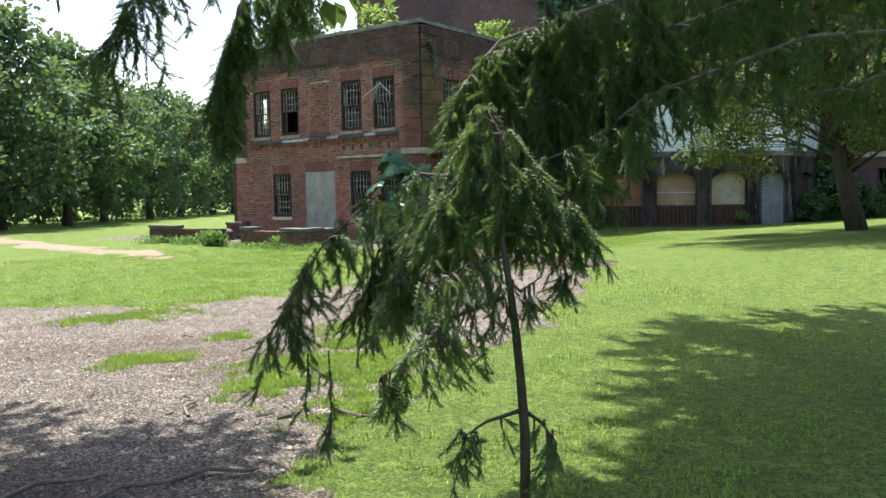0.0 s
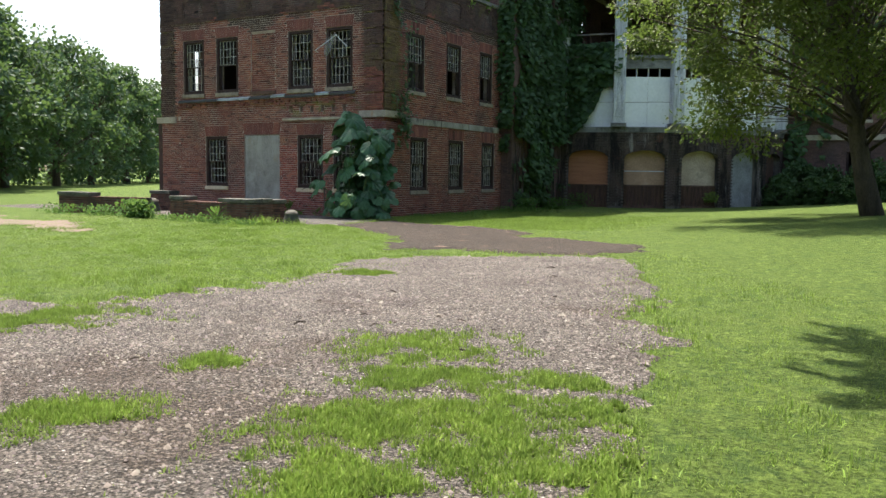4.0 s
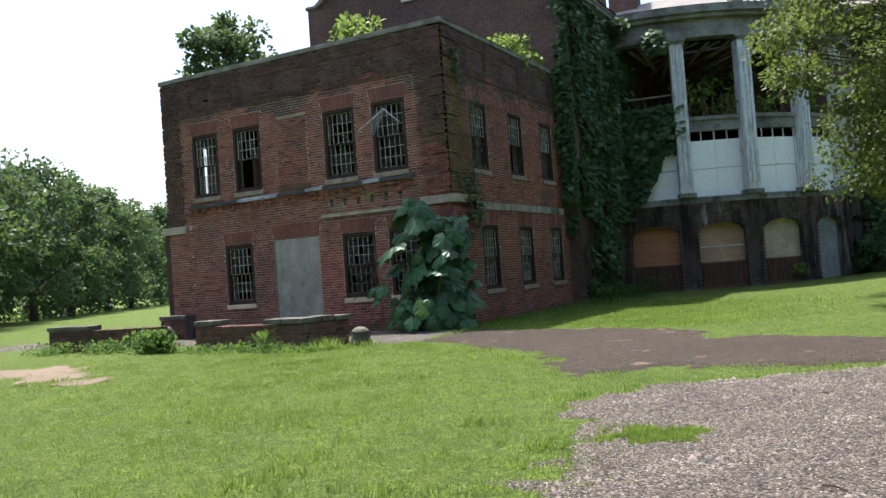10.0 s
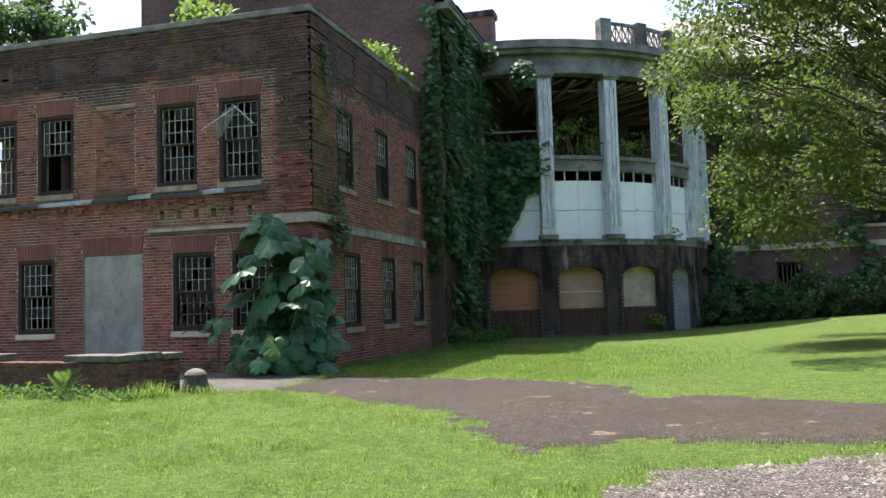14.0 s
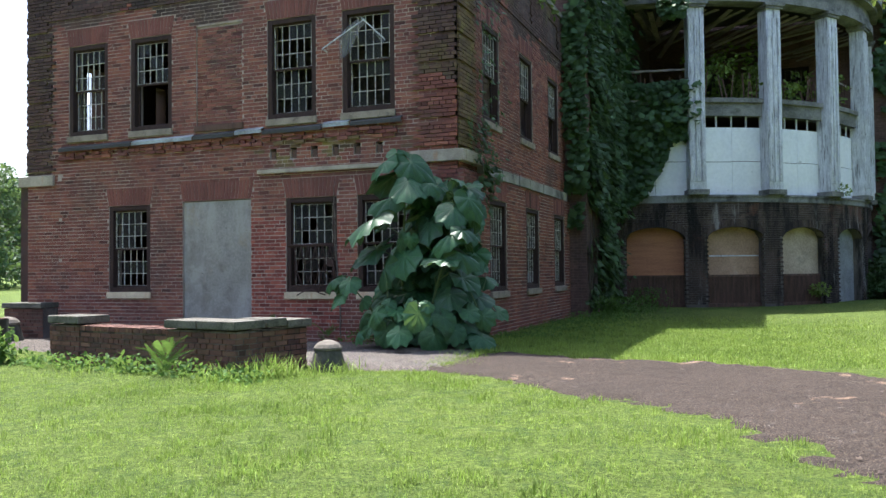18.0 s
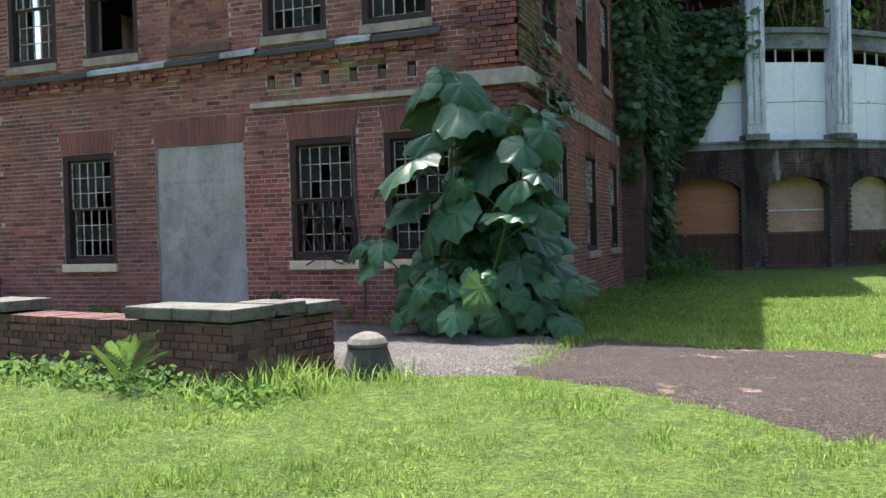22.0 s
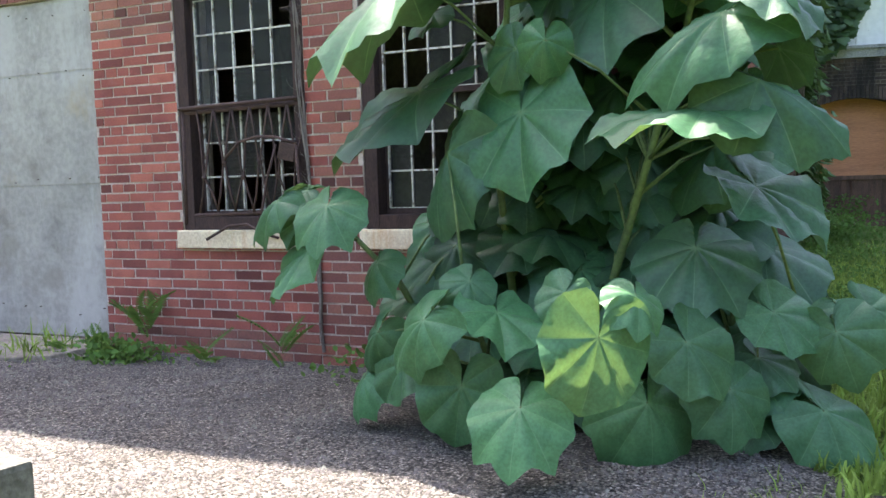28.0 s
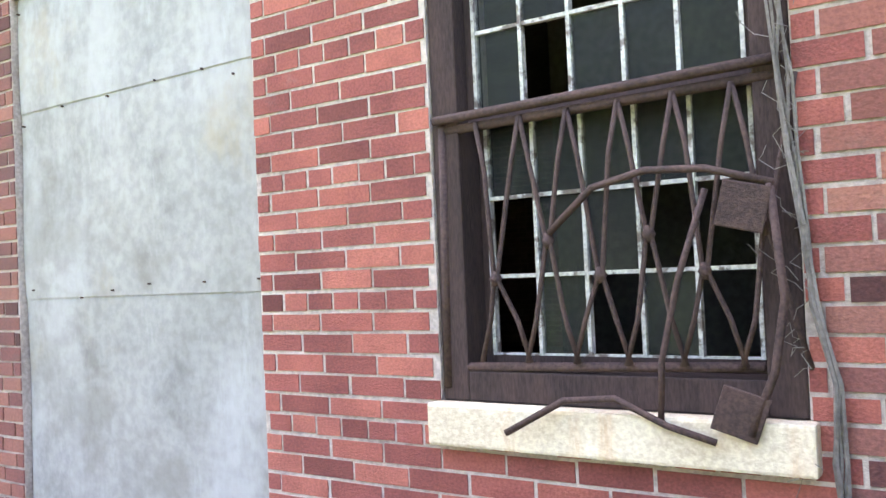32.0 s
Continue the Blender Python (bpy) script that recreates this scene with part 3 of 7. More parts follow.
def arch_bricks(place, a):
    """A flat arch of tapered bricks over an opening: (u0, u1, z0, z1)."""
    u0, u1, z0, z1 = a
    n = max(6, int((u1 - u0 + 0.12) / 0.078))
    out = []
    for k in range(n):
        s0, s1 = k / n, (k + 1) / n
        lo = (u0 + (u1 - u0) * s0 + 0.004, u0 + (u1 - u0) * s1 - 0.004)
        hi = (u0 - 0.07 + (u1 - u0 + 0.14) * s0 + 0.005, u0 - 0.07 + (u1 - u0 + 0.14) * s1 - 0.005)
        d = 0.005 + RND.uniform(0, 0.003)
        out.append([place(lo[0], z0 + 0.005, d), place(lo[1], z0 + 0.005, d), place(lo[1], z0 + 0.005, -0.02), place(lo[0], z0 + 0.005, -0.02),
                    place(hi[0], z1 - 0.005, d), place(hi[1], z1 - 0.005, d), place(hi[1], z1 - 0.005, -0.02), place(hi[0], z1 - 0.005, -0.02)])
    return out


LOW_Z, UP_Z = (0.66, 2.36), (3.82, 5.66)
FRONT_WIN = [(-25.22, -24.2, *LOW_Z), (-21.14, -20.1, *LOW_Z), (-19.69, -18.66, *LOW_Z), (-26.25, -25.25, *UP_Z), (-24.68, -23.68, *UP_Z), (-21.52, -20.5, *UP_Z), (-19.97, -18.95, *UP_Z)]
DOOR = (-23.43, -21.89, -0.17, 2.385)
BLIND = (-23.1, -22.07, 3.82, 5.72)
SIDE_WIN = [(24.60, 25.66, 0.62, 2.32), (27.04, 28.10, 0.62, 2.32), (29.48, 30.52, 0.62, 2.32), (24.55, 25.60, 3.78, 5.6), (27.0, 28.05, 3.78, 5.6), (29.42, 30.45, 3.78, 5.6)]


def arch_over(o, h=0.36):
    return (o[0], o[1], o[3], o[3] + h)


def wall_arches(wins):
    return [arch_over(w) for w in wins]


# beam pockets and the ragged band where a porch roof once met the wall
POCKETS = [(-21.47 + 0.43 * k, -21.34 + 0.43 * k, 3.08, 3.3) for k in range(6)] + [(-26.55, -26.45, 2.9, 3.08), (-26.52, -26.44, 2.1, 2.17), (-26.52, -26.44, 1.3, 1.36)]
front_holes = FRONT_WIN + [DOOR]
wing = thing("wall_front", "two-storey red brick front wall, stained, with ragged quoins", "wall", kind="structure")
part("mortar_core", slab(front, LX, SX, 2.7227, 6.25, 0.36, front_holes + [BLIND] + POCKETS[:6], "front_core", M_MORTAR), wing)
part("mortar_core", slab(front, LX, SX + 0.1, -0.4, 2.7227, 0.36, front_holes, "front_low_core", M_MORTAR), wing)
part("blind_core", slab(lambda u, z, d: front(u, z, d - 0.03), BLIND[0], BLIND[1], BLIND[2], BLIND[3], 0.2, [], "blind_core", M_MORTAR), wing)
part("parapet_core", slab(front, LX, SX, 6.25, TOP - 0.1, 0.36, [], "parapet_core", M_MORTAR_DARK), wing)
f_arches = wall_arches(FRONT_WIN) + [arch_over(DOOR)]
NEAR = (-22.15, -20.0, -0.05, 2.0)
joined, sooty, mossy, near_bricks = MB(), MB(), MB(), []
SUNK = [(-26.2, -25.3), (-24.65, -23.7), (-23.1, -22.1), (-21.5, -20.5), (-19.95, -18.95)]
FIELD = courses(LX, SX + 0.106, -0.24, 2.7227, front_holes + POCKETS, f_arches) + courses(LX, SX, 2.7227, TOP - 0.1, front_holes + POCKETS + [BLIND], f_arches, start=43)
for b in FIELD:
    uc, zc = (b[0] + b[1]) / 2, (b[2] + b[3]) / 2
    proud = 0.0045
    k = int((zc - 3.05) / COURSE)
    if (uc > -18.58 or uc < -26.7) and zc > 3.08:
        proud = 0.038 if k % 7 else 0.0
    if zc > 6.25 and proud < 0.02:
        proud = 0.03
        if 6.45 < zc < 7.02 and any(a_ < uc < b_ for a_, b_ in SUNK):
            proud = 0.0
    if -26.4 < uc < -18.9 and 3.36 < zc < 3.56 and RND.random() < 0.7:
        proud = 0.03 + RND.uniform(0, 0.05)
    if NEAR[0] < uc < NEAR[1] and NEAR[2] < zc < NEAR[3]:
        near_bricks.append(b)
        continue
    if -21.7 < uc < -18.7 and 2.92 < zc < 3.42 and noise.noise(Vector((uc * 2.4, zc * 1.5, 3))) > 0.02:
        mossy.hexa(brick_hexa(front, b, proud), skip=(4,))
    elif zc > 6.05 + 0.75 * noise.noise(Vector((uc * 1.1, zc * 0.6, 0))) + RND.uniform(-0.15, 0.15) or ((uc < -26.6) and zc > 3.0) or (uc > -18.6 and zc > 3.1 and noise.noise(Vector((uc, zc * 0.7, 5))) + 0.2 * (zc - 4.2) > 0.05):
        sooty.hexa(brick_hexa(front, b, proud), skip=(4,))
    else:
        joined.hexa(brick_hexa(front, b, proud), skip=(4,))
for b in courses(BLIND[0] + 0.002, BLIND[1] - 0.002, BLIND[2], BLIND[3], [], start=3):
    joined.hexa(brick_hexa(lambda u, z, d: front(u, z, d - 0.03), b, 0.008), skip=(4,))
arched = MB()
for a in f_arches[1:2] + f_arches[2:3] + f_arches[:1] + f_arches[7:8] + f_arches[3:7]:
    for h in arch_bricks(front, a):
        arched.hexa(h)
part("flat_arch_bricks", arched.mesh("front_arches", M_BRICK_ARCH), wing, "upright dull red bricks over the openings", kind="stuff")
part("mossy_bricks", mossy.mesh("front_mossy", M_BRICK_MOSS), wing, "yellow-green mossy bricks round the beam pockets", kind="stuff")
part("brick_courses", joined.mesh("front_bricks", M_BRICK), wing, kind="stuff")
part("parapet_bricks", sooty.mesh("front_sooty", M_BRICK_DARK), wing, "soot-dark mossy parapet bricks", kind="stuff")

side_wall = thing("wall_side", "red brick side wall with tall barred windows", "wall", kind="structure")
side_core = slab(side, FY, BY, -0.4, 6.25, 0.36, SIDE_WIN, "side_core", M_MORTAR)
part("mortar_core", side_core, side_wall)
part("parapet_core", slab(side, FY, BY, 6.25, TOP - 0.1, 0.36, [], "side_parapet_core", M_MORTAR_DARK), side_wall)
s_arches = wall_arches(SIDE_WIN)
joined, sooty, mossy = MB(), MB(), MB()
for b in courses(FY + 0.02, BY, -0.24, TOP - 0.1, SIDE_WIN, s_arches):
    uc, zc = (b[0] + b[1]) / 2, (b[2] + b[3]) / 2
    proud = 0.008
    if uc < 24.05 and zc > 3.08:
        proud = 0.038 if int((zc - 3.05) / COURSE) % 7 else 0.0
    if zc > 6.25 and uc > 24.1:
        proud = 0.0 if 6.45 < zc < 7.02 and any(a_ < uc < b_ for a_, b_ in ((24.6, 25.6), (27.0, 28.0), (29.4, 30.4))) else 0.03
    if zc < 2.72:
        proud += 0.10
    dark = zc > 6.0 + 0.75 * noise.noise(Vector((uc * 1.1, zc * 0.6, 9))) + RND.uniform(-0.15, 0.15) 
    (mossy if uc < 24.1 and 3.1 < zc < 6.6 + RND.uniform(-0.4, 0.4) else sooty if dark else joined).hexa(brick_hexa(side, b, proud), skip=(4,))
for a in s_arches:
    for h in arch_bricks(lambda u, z, d: side(u, z, d + (0.1 if a[3] < 3 else 0)), a):
        joined.hexa(h)
part("brick_courses", joined.mesh("side_bricks", M_BRICK), side_wall, kind="stuff")
part("mossy_bricks", mossy.mesh("side_mossy", M_BRICK_MOSS), side_wall, "yellow-green mossy corner bricks", kind="stuff")
part("parapet_bricks", sooty.mesh("side_sooty", M_BRICK_DARK), side_wall, "soot-dark mossy bricks", kind="stuff")
M_BAND = material("weathered_band", (0.36, 0.34, 0.29), (0.14, 0.13, 0.115), 0.9, 1.3, 50, 0.3, 0.4, 80, layers=(((0.055, 0.05, 0.045), 1.1, 0.48, 0.62, 0.85), ((0.14, 0.15, 0.07), 2.5, 0.58, 0.72, 0.5)))
# the lower storey stands proud of the upper one, with a stone band on it
mb = MB()
lower_holes = [(a, b, c, d) for a, b, c, d in SIDE_WIN[:3]]
part("lower_course_core", slab(lambda u, z, d: side(u, z, d + 0.1), FY + 0.02, BY, -0.4, 2.72, 0.1, lower_holes, "lower_core", M_MORTAR), side_wall)
u = 24.2
while u < BY - 0.3:
    w = RND.uniform(0.45, 0.95)
    mb.box(SX - 0.02, u, 2.72 + RND.uniform(-0.01, 0.01), SX + 0.13 + RND.uniform(-0.02, 0.02), min(u + w - 0.012, BY), 2.92)
    u += w
part("stone_band", mb.mesh("side_band", M_BAND, bevel=0.008), side_wall, "broken weathered grey stone band")
mb = MB()
mb.box(LX - 0.05, FY - 0.06, TOP - 0.1, SX + 0.06, FY + 0.42, TOP + 0.03)
mb.box(SX - 0.42, FY + 0.42, TOP - 0.1, SX + 0.06, BY, TOP + 0.03)
solid("coping", mb.mesh("coping", M_CONC, bevel=0.02), "dark weathered coping along the parapet", "coping", kind="structure")

# stone trim and metal flashing of the front
trim = thing("trim", "pale stone ledge, corner blocks and torn metal flashing on the brick front", "trim", kind="structure")
for name, bx, mat, lab in (("stone_ledge", (-21.72, FY - 0.07, 2.82, -18.67, FY + 0.02, 2.90), M_STONE, "thin pale stone ledge"),
                           ("corner_block", (-18.66, FY - 0.075, 2.86, SX + 0.13, FY + 0.05, 3.06), M_STONE, "pale stone corner block"),
                           ("corner_block", (SX - 0.01, FY + 0.052, 2.86, SX + 0.135, FY + 0.9, 3.06), M_STONE, "pale stone corner block"),
                           ("corner_block", (LX - 0.2, FY - 0.07, 2.84, -26.62, FY + 0.05, 3.05), M_STONE, "pale stone corner block"),
                           ("blind_sill", (-23.14, FY - 0.04, 3.7, -22.04, FY + 0.04, 3.82), M_OLD_WOOD, "dark sill under the bricked-up window")):
    mb = MB()
    mb.box(*bx)
    part(name, mb.mesh(name, mat, bevel=0.012), trim, lab)
for u0, u1, dz, pale in ((-26.45, -24.6, 0.0, 0), (-24.58, -23.15, 0.02, 1), (-23.13, -22.2, 0.03, 0), (-22.18, -21.6, 0.06, 1), (-21.58, -20.35, 0.03, 0), (-20.33, -19.8, 0.07, 1), (-19.78, -18.8, 0.06, 0)):
    mb = MB()
    zf = 3.53 + dz
    c = [front(u0, zf + 0.03, 0.1), front(u1, zf + 0.045, 0.1), front(u1, zf + 0.1, 0.005), front(u0, zf + 0.085, 0.005)]
    mb.hexa([c[0], c[1], c[2], c[3]] + [(p[0], p[1] - 0.004, p[2] + 0.012) for p in c])
    mb.hexa([front(u0, zf - 0.02, 0.104), front(u1, zf - 0.01, 0.104), front(u1, zf - 0.01, 0.098), front(u0, zf - 0.02, 0.098), front(u0, zf + 0.04, 0.104), front(u1, zf + 0.055, 0.104), front(u1, zf + 0.055, 0.098), front(u0, zf + 0.04, 0.098)])
    part("flashing", mb.mesh("flashing", M_FLASH if pale else M_ROOFFELT), trim, "torn pale blue metal flashing" if pale else "dark tar-coated flashing")
mb = MB()
for p in POCKETS[:6]:
    mb.box(p[0] + 0.02, FY + 0.03 - RND.uniform(0, 0.02), p[2], p[1] - 0.02, FY + 0.2, p[3] - RND.uniform(0.06, 0.1))
part("beam_stubs", mb.mesh("beam_stubs", M_OLD_WOOD), trim, "rotten grey beam ends in wall pockets")

# left wall, back, floors and roof of the wing
LEFT_WIN = [(24.5, 25.0, 3.85, 5.6), (26.75, 27.1, 3.85, 5.6)]
left_wall = thing("wall_left", "soot-dark brick end wall of the wing", "wall", kind="structure")
part("core", slab(lambda u, z, d: (LX - d, u, z), FY + 0.36, BY, -0.4, TOP - 0.1, 0.36, LEFT_WIN, "left_core", M_BRICK_DARK), left_wall)
mb = MB()
k, z = 0, 3.1
while z < TOP - 0.2:
    if k % 7:
        mb.box(LX - 0.035 - 0.02 * (k % 2), FY + 0.002, z, LX, FY + 0.7, z + 0.06)
    z += COURSE
    k += 1
mb.box(LX - 0.2, FY + 0.002, -0.4, LX, FY + 0.8, 2.84)
part("toothed_quoin", mb.mesh("toothed_quoin", M_BRICK_DARK), left_wall, "ragged toothed brick corner")
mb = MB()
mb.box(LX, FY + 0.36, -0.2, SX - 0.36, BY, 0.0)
solid("floor_ground", mb.mesh("floor_ground", M_DARKROOM), "dark ground floor inside the wing", "floor", kind="structure")
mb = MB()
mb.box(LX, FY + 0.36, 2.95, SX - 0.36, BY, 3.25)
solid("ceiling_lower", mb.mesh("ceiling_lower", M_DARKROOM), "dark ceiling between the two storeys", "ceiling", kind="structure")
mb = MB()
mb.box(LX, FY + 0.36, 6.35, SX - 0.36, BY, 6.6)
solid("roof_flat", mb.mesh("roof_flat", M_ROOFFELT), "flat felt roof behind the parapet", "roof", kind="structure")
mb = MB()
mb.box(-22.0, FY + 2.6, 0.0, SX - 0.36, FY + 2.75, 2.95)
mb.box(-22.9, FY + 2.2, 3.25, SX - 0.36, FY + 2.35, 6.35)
solid("wall_partition", mb.mesh("wall_partition", M_DARKROOM), "dark plaster partition inside", "wall", kind="structure")


# ---- windows ----
def make_window(name, place, o, label, cols=5, rows=3, missing=0.35, sill=True, lower_gone=False, recess=0.008, sill_mat=None):
    """A tall two-sash barred window in the opening o, set back into the wall."""
    u0, u1, z0, z1 = o
    w = thing(name, label, "window", "barred windows of the brick wing", "structure", at=place((u0 + u1) / 2, z0))
    inv = Matrix.Translation(-Vector(w.location))

    def put(pname, mb, mat, lab="", bevel=0.0):
        me = mb.mesh(pname, mat, bevel=bevel)
        me.transform(inv)
        return part(pname, me, w, lab)

    def bar(mb, a, b, c, d, d0, d1):
        mb.hexa([place(a, c, d0), place(b, c, d0), place(b, c, d1), place(a, c, d1), place(a, d, d0), place(b, d, d0), place(b, d, d1), place(a, d, d1)])

    r = -recess
    fw = 0.095
    for pname, a, b, c, d in (("jamb", u0 + 0.003, u0 + fw, z0, z1 - 0.003), ("jamb", u1 - fw, u1 - 0.003, z0, z1 - 0.003), ("head", u0 + fw, u1 - fw, z1 - 0.09, z1 - 0.003), ("bottom_rail", u0 + fw, u1 - fw, z0, z0 + 0.09)):
        mb = MB()
        bar(mb, a, b, c, d, r, r - 0.16)
        put(pname, mb, M_FRAME, bevel=0.006)
    mid = (z0 + z1) / 2
    a0, a1 = u0 + fw + 0.002, u1 - fw - 0.002
    for sname, c, d, dep in (("upper_sash", mid - 0.02, z1 - 0.092, r - 0.06), ("lower_sash", z0 + 0.092, mid + 0.02, r - 0.11)):
        mb = MB()
        bar(mb, a0, a0 + 0.03, c, d, dep, dep - 0.035)
        bar(mb, a1 - 0.03, a1, c, d, dep, dep - 0.035)
        bar(mb, a0, a1, d - 0.03, d, dep + 0.003, dep - 0.035)
        bar(mb, a0, a1, c, c + 0.035, dep + 0.003, dep - 0.035)
        put(sname, mb, M_FRAME)
        if sname == "lower_sash" and lower_gone:
            continue
        grid = MB()
        g0, g1, h0, h1 = a0 + 0.03, a1 - 0.03, c + 0.035, d - 0.03
        for k in range(0, cols + 1):
            uu = g0 + (g1 - g0) * k / cols
            j = RND.uniform(-0.004, 0.004)
            bar(grid, uu - 0.0058 + j, uu + 0.0058 + j, h0, h1, dep + 0.004, dep - 0.02)
        for k in range(0, rows + 1):
            zz = h0 + (h1 - h0) * k / rows
            bar(grid, g0, g1, zz - 0.0058, zz + 0.0058, dep + 0.001, dep - 0.018)
        put("glazing_bars", grid, M_MUNTIN, "flaking white metal glazing bars")
        for i in range(cols):
            for j in range(rows):
                if RND.random() < missing:
                    continue
                mb = MB()
                pu, pz = g0 + (g1 - g0) / cols, h0 + (h1 - h0) / rows
                bar(mb, g0 + (g1 - g0) * i / cols + 0.005, g0 + (g1 - g0) * (i + 1) / cols - 0.005, h0 + (h1 - h0) * j / rows + 0.005, h0 + (h1 - h0) * (j + 1) / rows - 0.005, dep - 0.008, dep - 0.011)
                put("pane", mb, M_GLASS)
    if sill:
        mb = MB()
        bar(mb, u0 - 0.02, u1 + 0.02, z0 - 0.125, z0, 0.055 if recess < 0.1 else recess, -0.2)
        put("sill", mb, sill_mat, "rust-stained pale stone sill" if sill_mat is M_SILL else "weathered stone sill", 0.01)
    return w


for k, o in enumerate(FRONT_WIN):
    make_window(f"window_{k + 1}", front, o, ("ground-floor barred window with dark frame and white bars" if o[3] < 3 else "upper barred window with dark frame, some panes gone"),
                missing=0.5, lower_gone=k in (4,), sill_mat=M_SILL if o[3] < 3 else M_SILL_DULL)
for k, o in enumerate(SIDE_WIN):
    low = o[3] < 3
    make_window(f"window_{k + 8}", (lambda u, z, d=0.0: side(u, z, d + 0.1)) if low else side, o, "tall narrow barred side window with dark frame", missing=0.3, lower_gone=(not low), sill_mat=M_SILL_DULL)

# ---- door ----
door = thing("door_1", "doorway sealed with dull grey galvanised metal sheets", "door", kind="structure", at=(-22.66, FY, 0))
dinv = Matrix.Translation((22.66, -FY, 0))
for a, b, c, d, dep in ((DOOR[0] + 0.012, DOOR[1] - 0.012, -0.153, 1.02, 0.03), (DOOR[0] + 0.012, DOOR[1] - 0.012, 1.008, 1.86, 0.026), (DOOR[0] + 0.012, DOOR[1] - 0.012, 1.85, 2.375, 0.022)):
    n = 14
    mb = MB()
    for k in range(n):
        for j in range(6):
            def pt(i, q):
                uu, zz = a + (b - a) * i / n, c + (d - c) * q / 6
                return (uu, FY + dep + 0.012 * noise.noise(Vector((uu * 2.2, zz * 2.2, 4))), zz)
            mb.face([pt(k, j), pt(k + 1, j), pt(k + 1, j + 1), pt(k, j + 1)])
    me = mb.mesh("sheet", M_SHEET, smooth=True, weld=True)
    me.transform(dinv)
    part("metal_sheet", me, door)
mb = MB()
mb.box(DOOR[0] + 0.005, FY + 0.06, -0.15, DOOR[1] - 0.005, FY + 0.1, 2.38)
me = mb.mesh("backing", M_OLD_WOOD)
me.transform(dinv)
part("backing", me, door)
for zr in (1.03, 1.83, 2.3, 0.05):
    for k in range(6):
        mb = MB()
        uu = DOOR[0] + 0.1 + k * 0.27 + RND.uniform(-0.08, 0.08)
        zz = zr + RND.uniform(-0.04, 0.04)
        mb.box(uu - 0.0035, FY + 0.014, zz - 0.0035, uu + 0.0035, FY + 0.03, zz + 0.0035)
        me = mb.mesh("nail", M_RUST)
        me.transform(dinv)
        part("nail", me, door)
mb = MB()
ring_ = [(-23.5, FY - 0.012), (-23.53, FY - 0.3), (-23.42, FY - 0.56), (-23.05, FY - 0.63), (-22.6, FY - 0.58), (-22.2, FY - 0.66), (-21.92, FY - 0.52), (-21.82, FY - 0.25), (-21.85, FY - 0.012)]
n = len(ring_)
mb.v = [(x, y, -0.35) for x, y in ring_] + [(x, y, -0.16 - 0.012 * (y < FY - 0.4)) for x, y in ring_]
mb.f = [tuple(range(n)), tuple(range(2 * n - 1, n - 1, -1))] + [(k, n + k, n + (k + 1) % n, (k + 1) % n) for k in range(n)]
solid("doorstep", mb.mesh("doorstep", M_SLAB, bevel=0.012), "worn pale concrete doorstep slab", "doorstep", kind="structure")

# ---- main building behind ----
GX0, GX1 = -27.5, -17.42
main = thing("wall_gable", "tall red brick gable wall of the main building", "wall", kind="structure")
M_FAR_BRICK = material("far_brick", (0.145, 0.085, 0.069), (0.07, 0.046, 0.04), 0.9, 0.5, 14, 0.3, 0.3, 20, layers=(((0.07, 0.052, 0.046), 0.5, 0.52, 0.7, 0.6, (1, 1, 0.4)),))
# courses drawn into the far brick as fine relief and colour
nt = M_FAR_BRICK.node_tree
bt = nt.nodes.new("ShaderNodeTexBrick")
mp = nt.nodes.new("ShaderNodeMapping")
tc = nt.nodes.new("ShaderNodeTexCoord")
nt.links.new(tc.outputs["UV"], bt.inputs["Vector"])
for k, v in (("Scale", 1.0), ("Mortar Size", 0.006), ("Brick Width", STRETCH), ("Row Height", COURSE)):
    bt.inputs[k].default_value = v
bt.inputs["Color1"].default_value, bt.inputs["Color2"].default_value, bt.inputs["Mortar"].default_value = (0.8, 0.8, 0.8, 1), (1.25, 1.2, 1.2, 1), (1.5, 1.6, 1.6, 1)
pb = nt.nodes["Principled BSDF"]
src = pb.inputs["Base Color"].links[0].from_socket
nt.links.new(mix_rgb(nt, 0.8, src, bt.outputs["Color"], "MULTIPLY"), pb.inputs["Base Color"])


def box_uv(me):
    """Lays metres along each face into the UV map."""
    uv = me.uv_layers.new(name="UVMap")
    for p in me.polygons:
        n = p.normal
        for li in p.loop_indices:
            c = me.vertices[me.loops[li].vertex_index].co
            uv.data[li].uv = (c.x if abs(n.y) > abs(n.x) else c.y, c.z) if abs(n.z) < 0.8 else (c.x, c.y)
    return me


def prism(profile, a, b, axis):
    """A solid with a profile of (u, z) pairs swept from a to b along an axis."""
    mb = MB()
    n = len(profile)

    def p(u, z, s):
        return (u, s, z) if axis == "y" else (s, u, z)
    mb.v = [p(u, z, a) for u, z in profile] + [p(u, z, b) for u, z in profile]
    mb.f = [tuple(range(n))[::-1], tuple(range(n, 2 * n))] + [(k, (k + 1) % n, n + (k + 1) % n, n + k) for k in range(n)]
    return mb


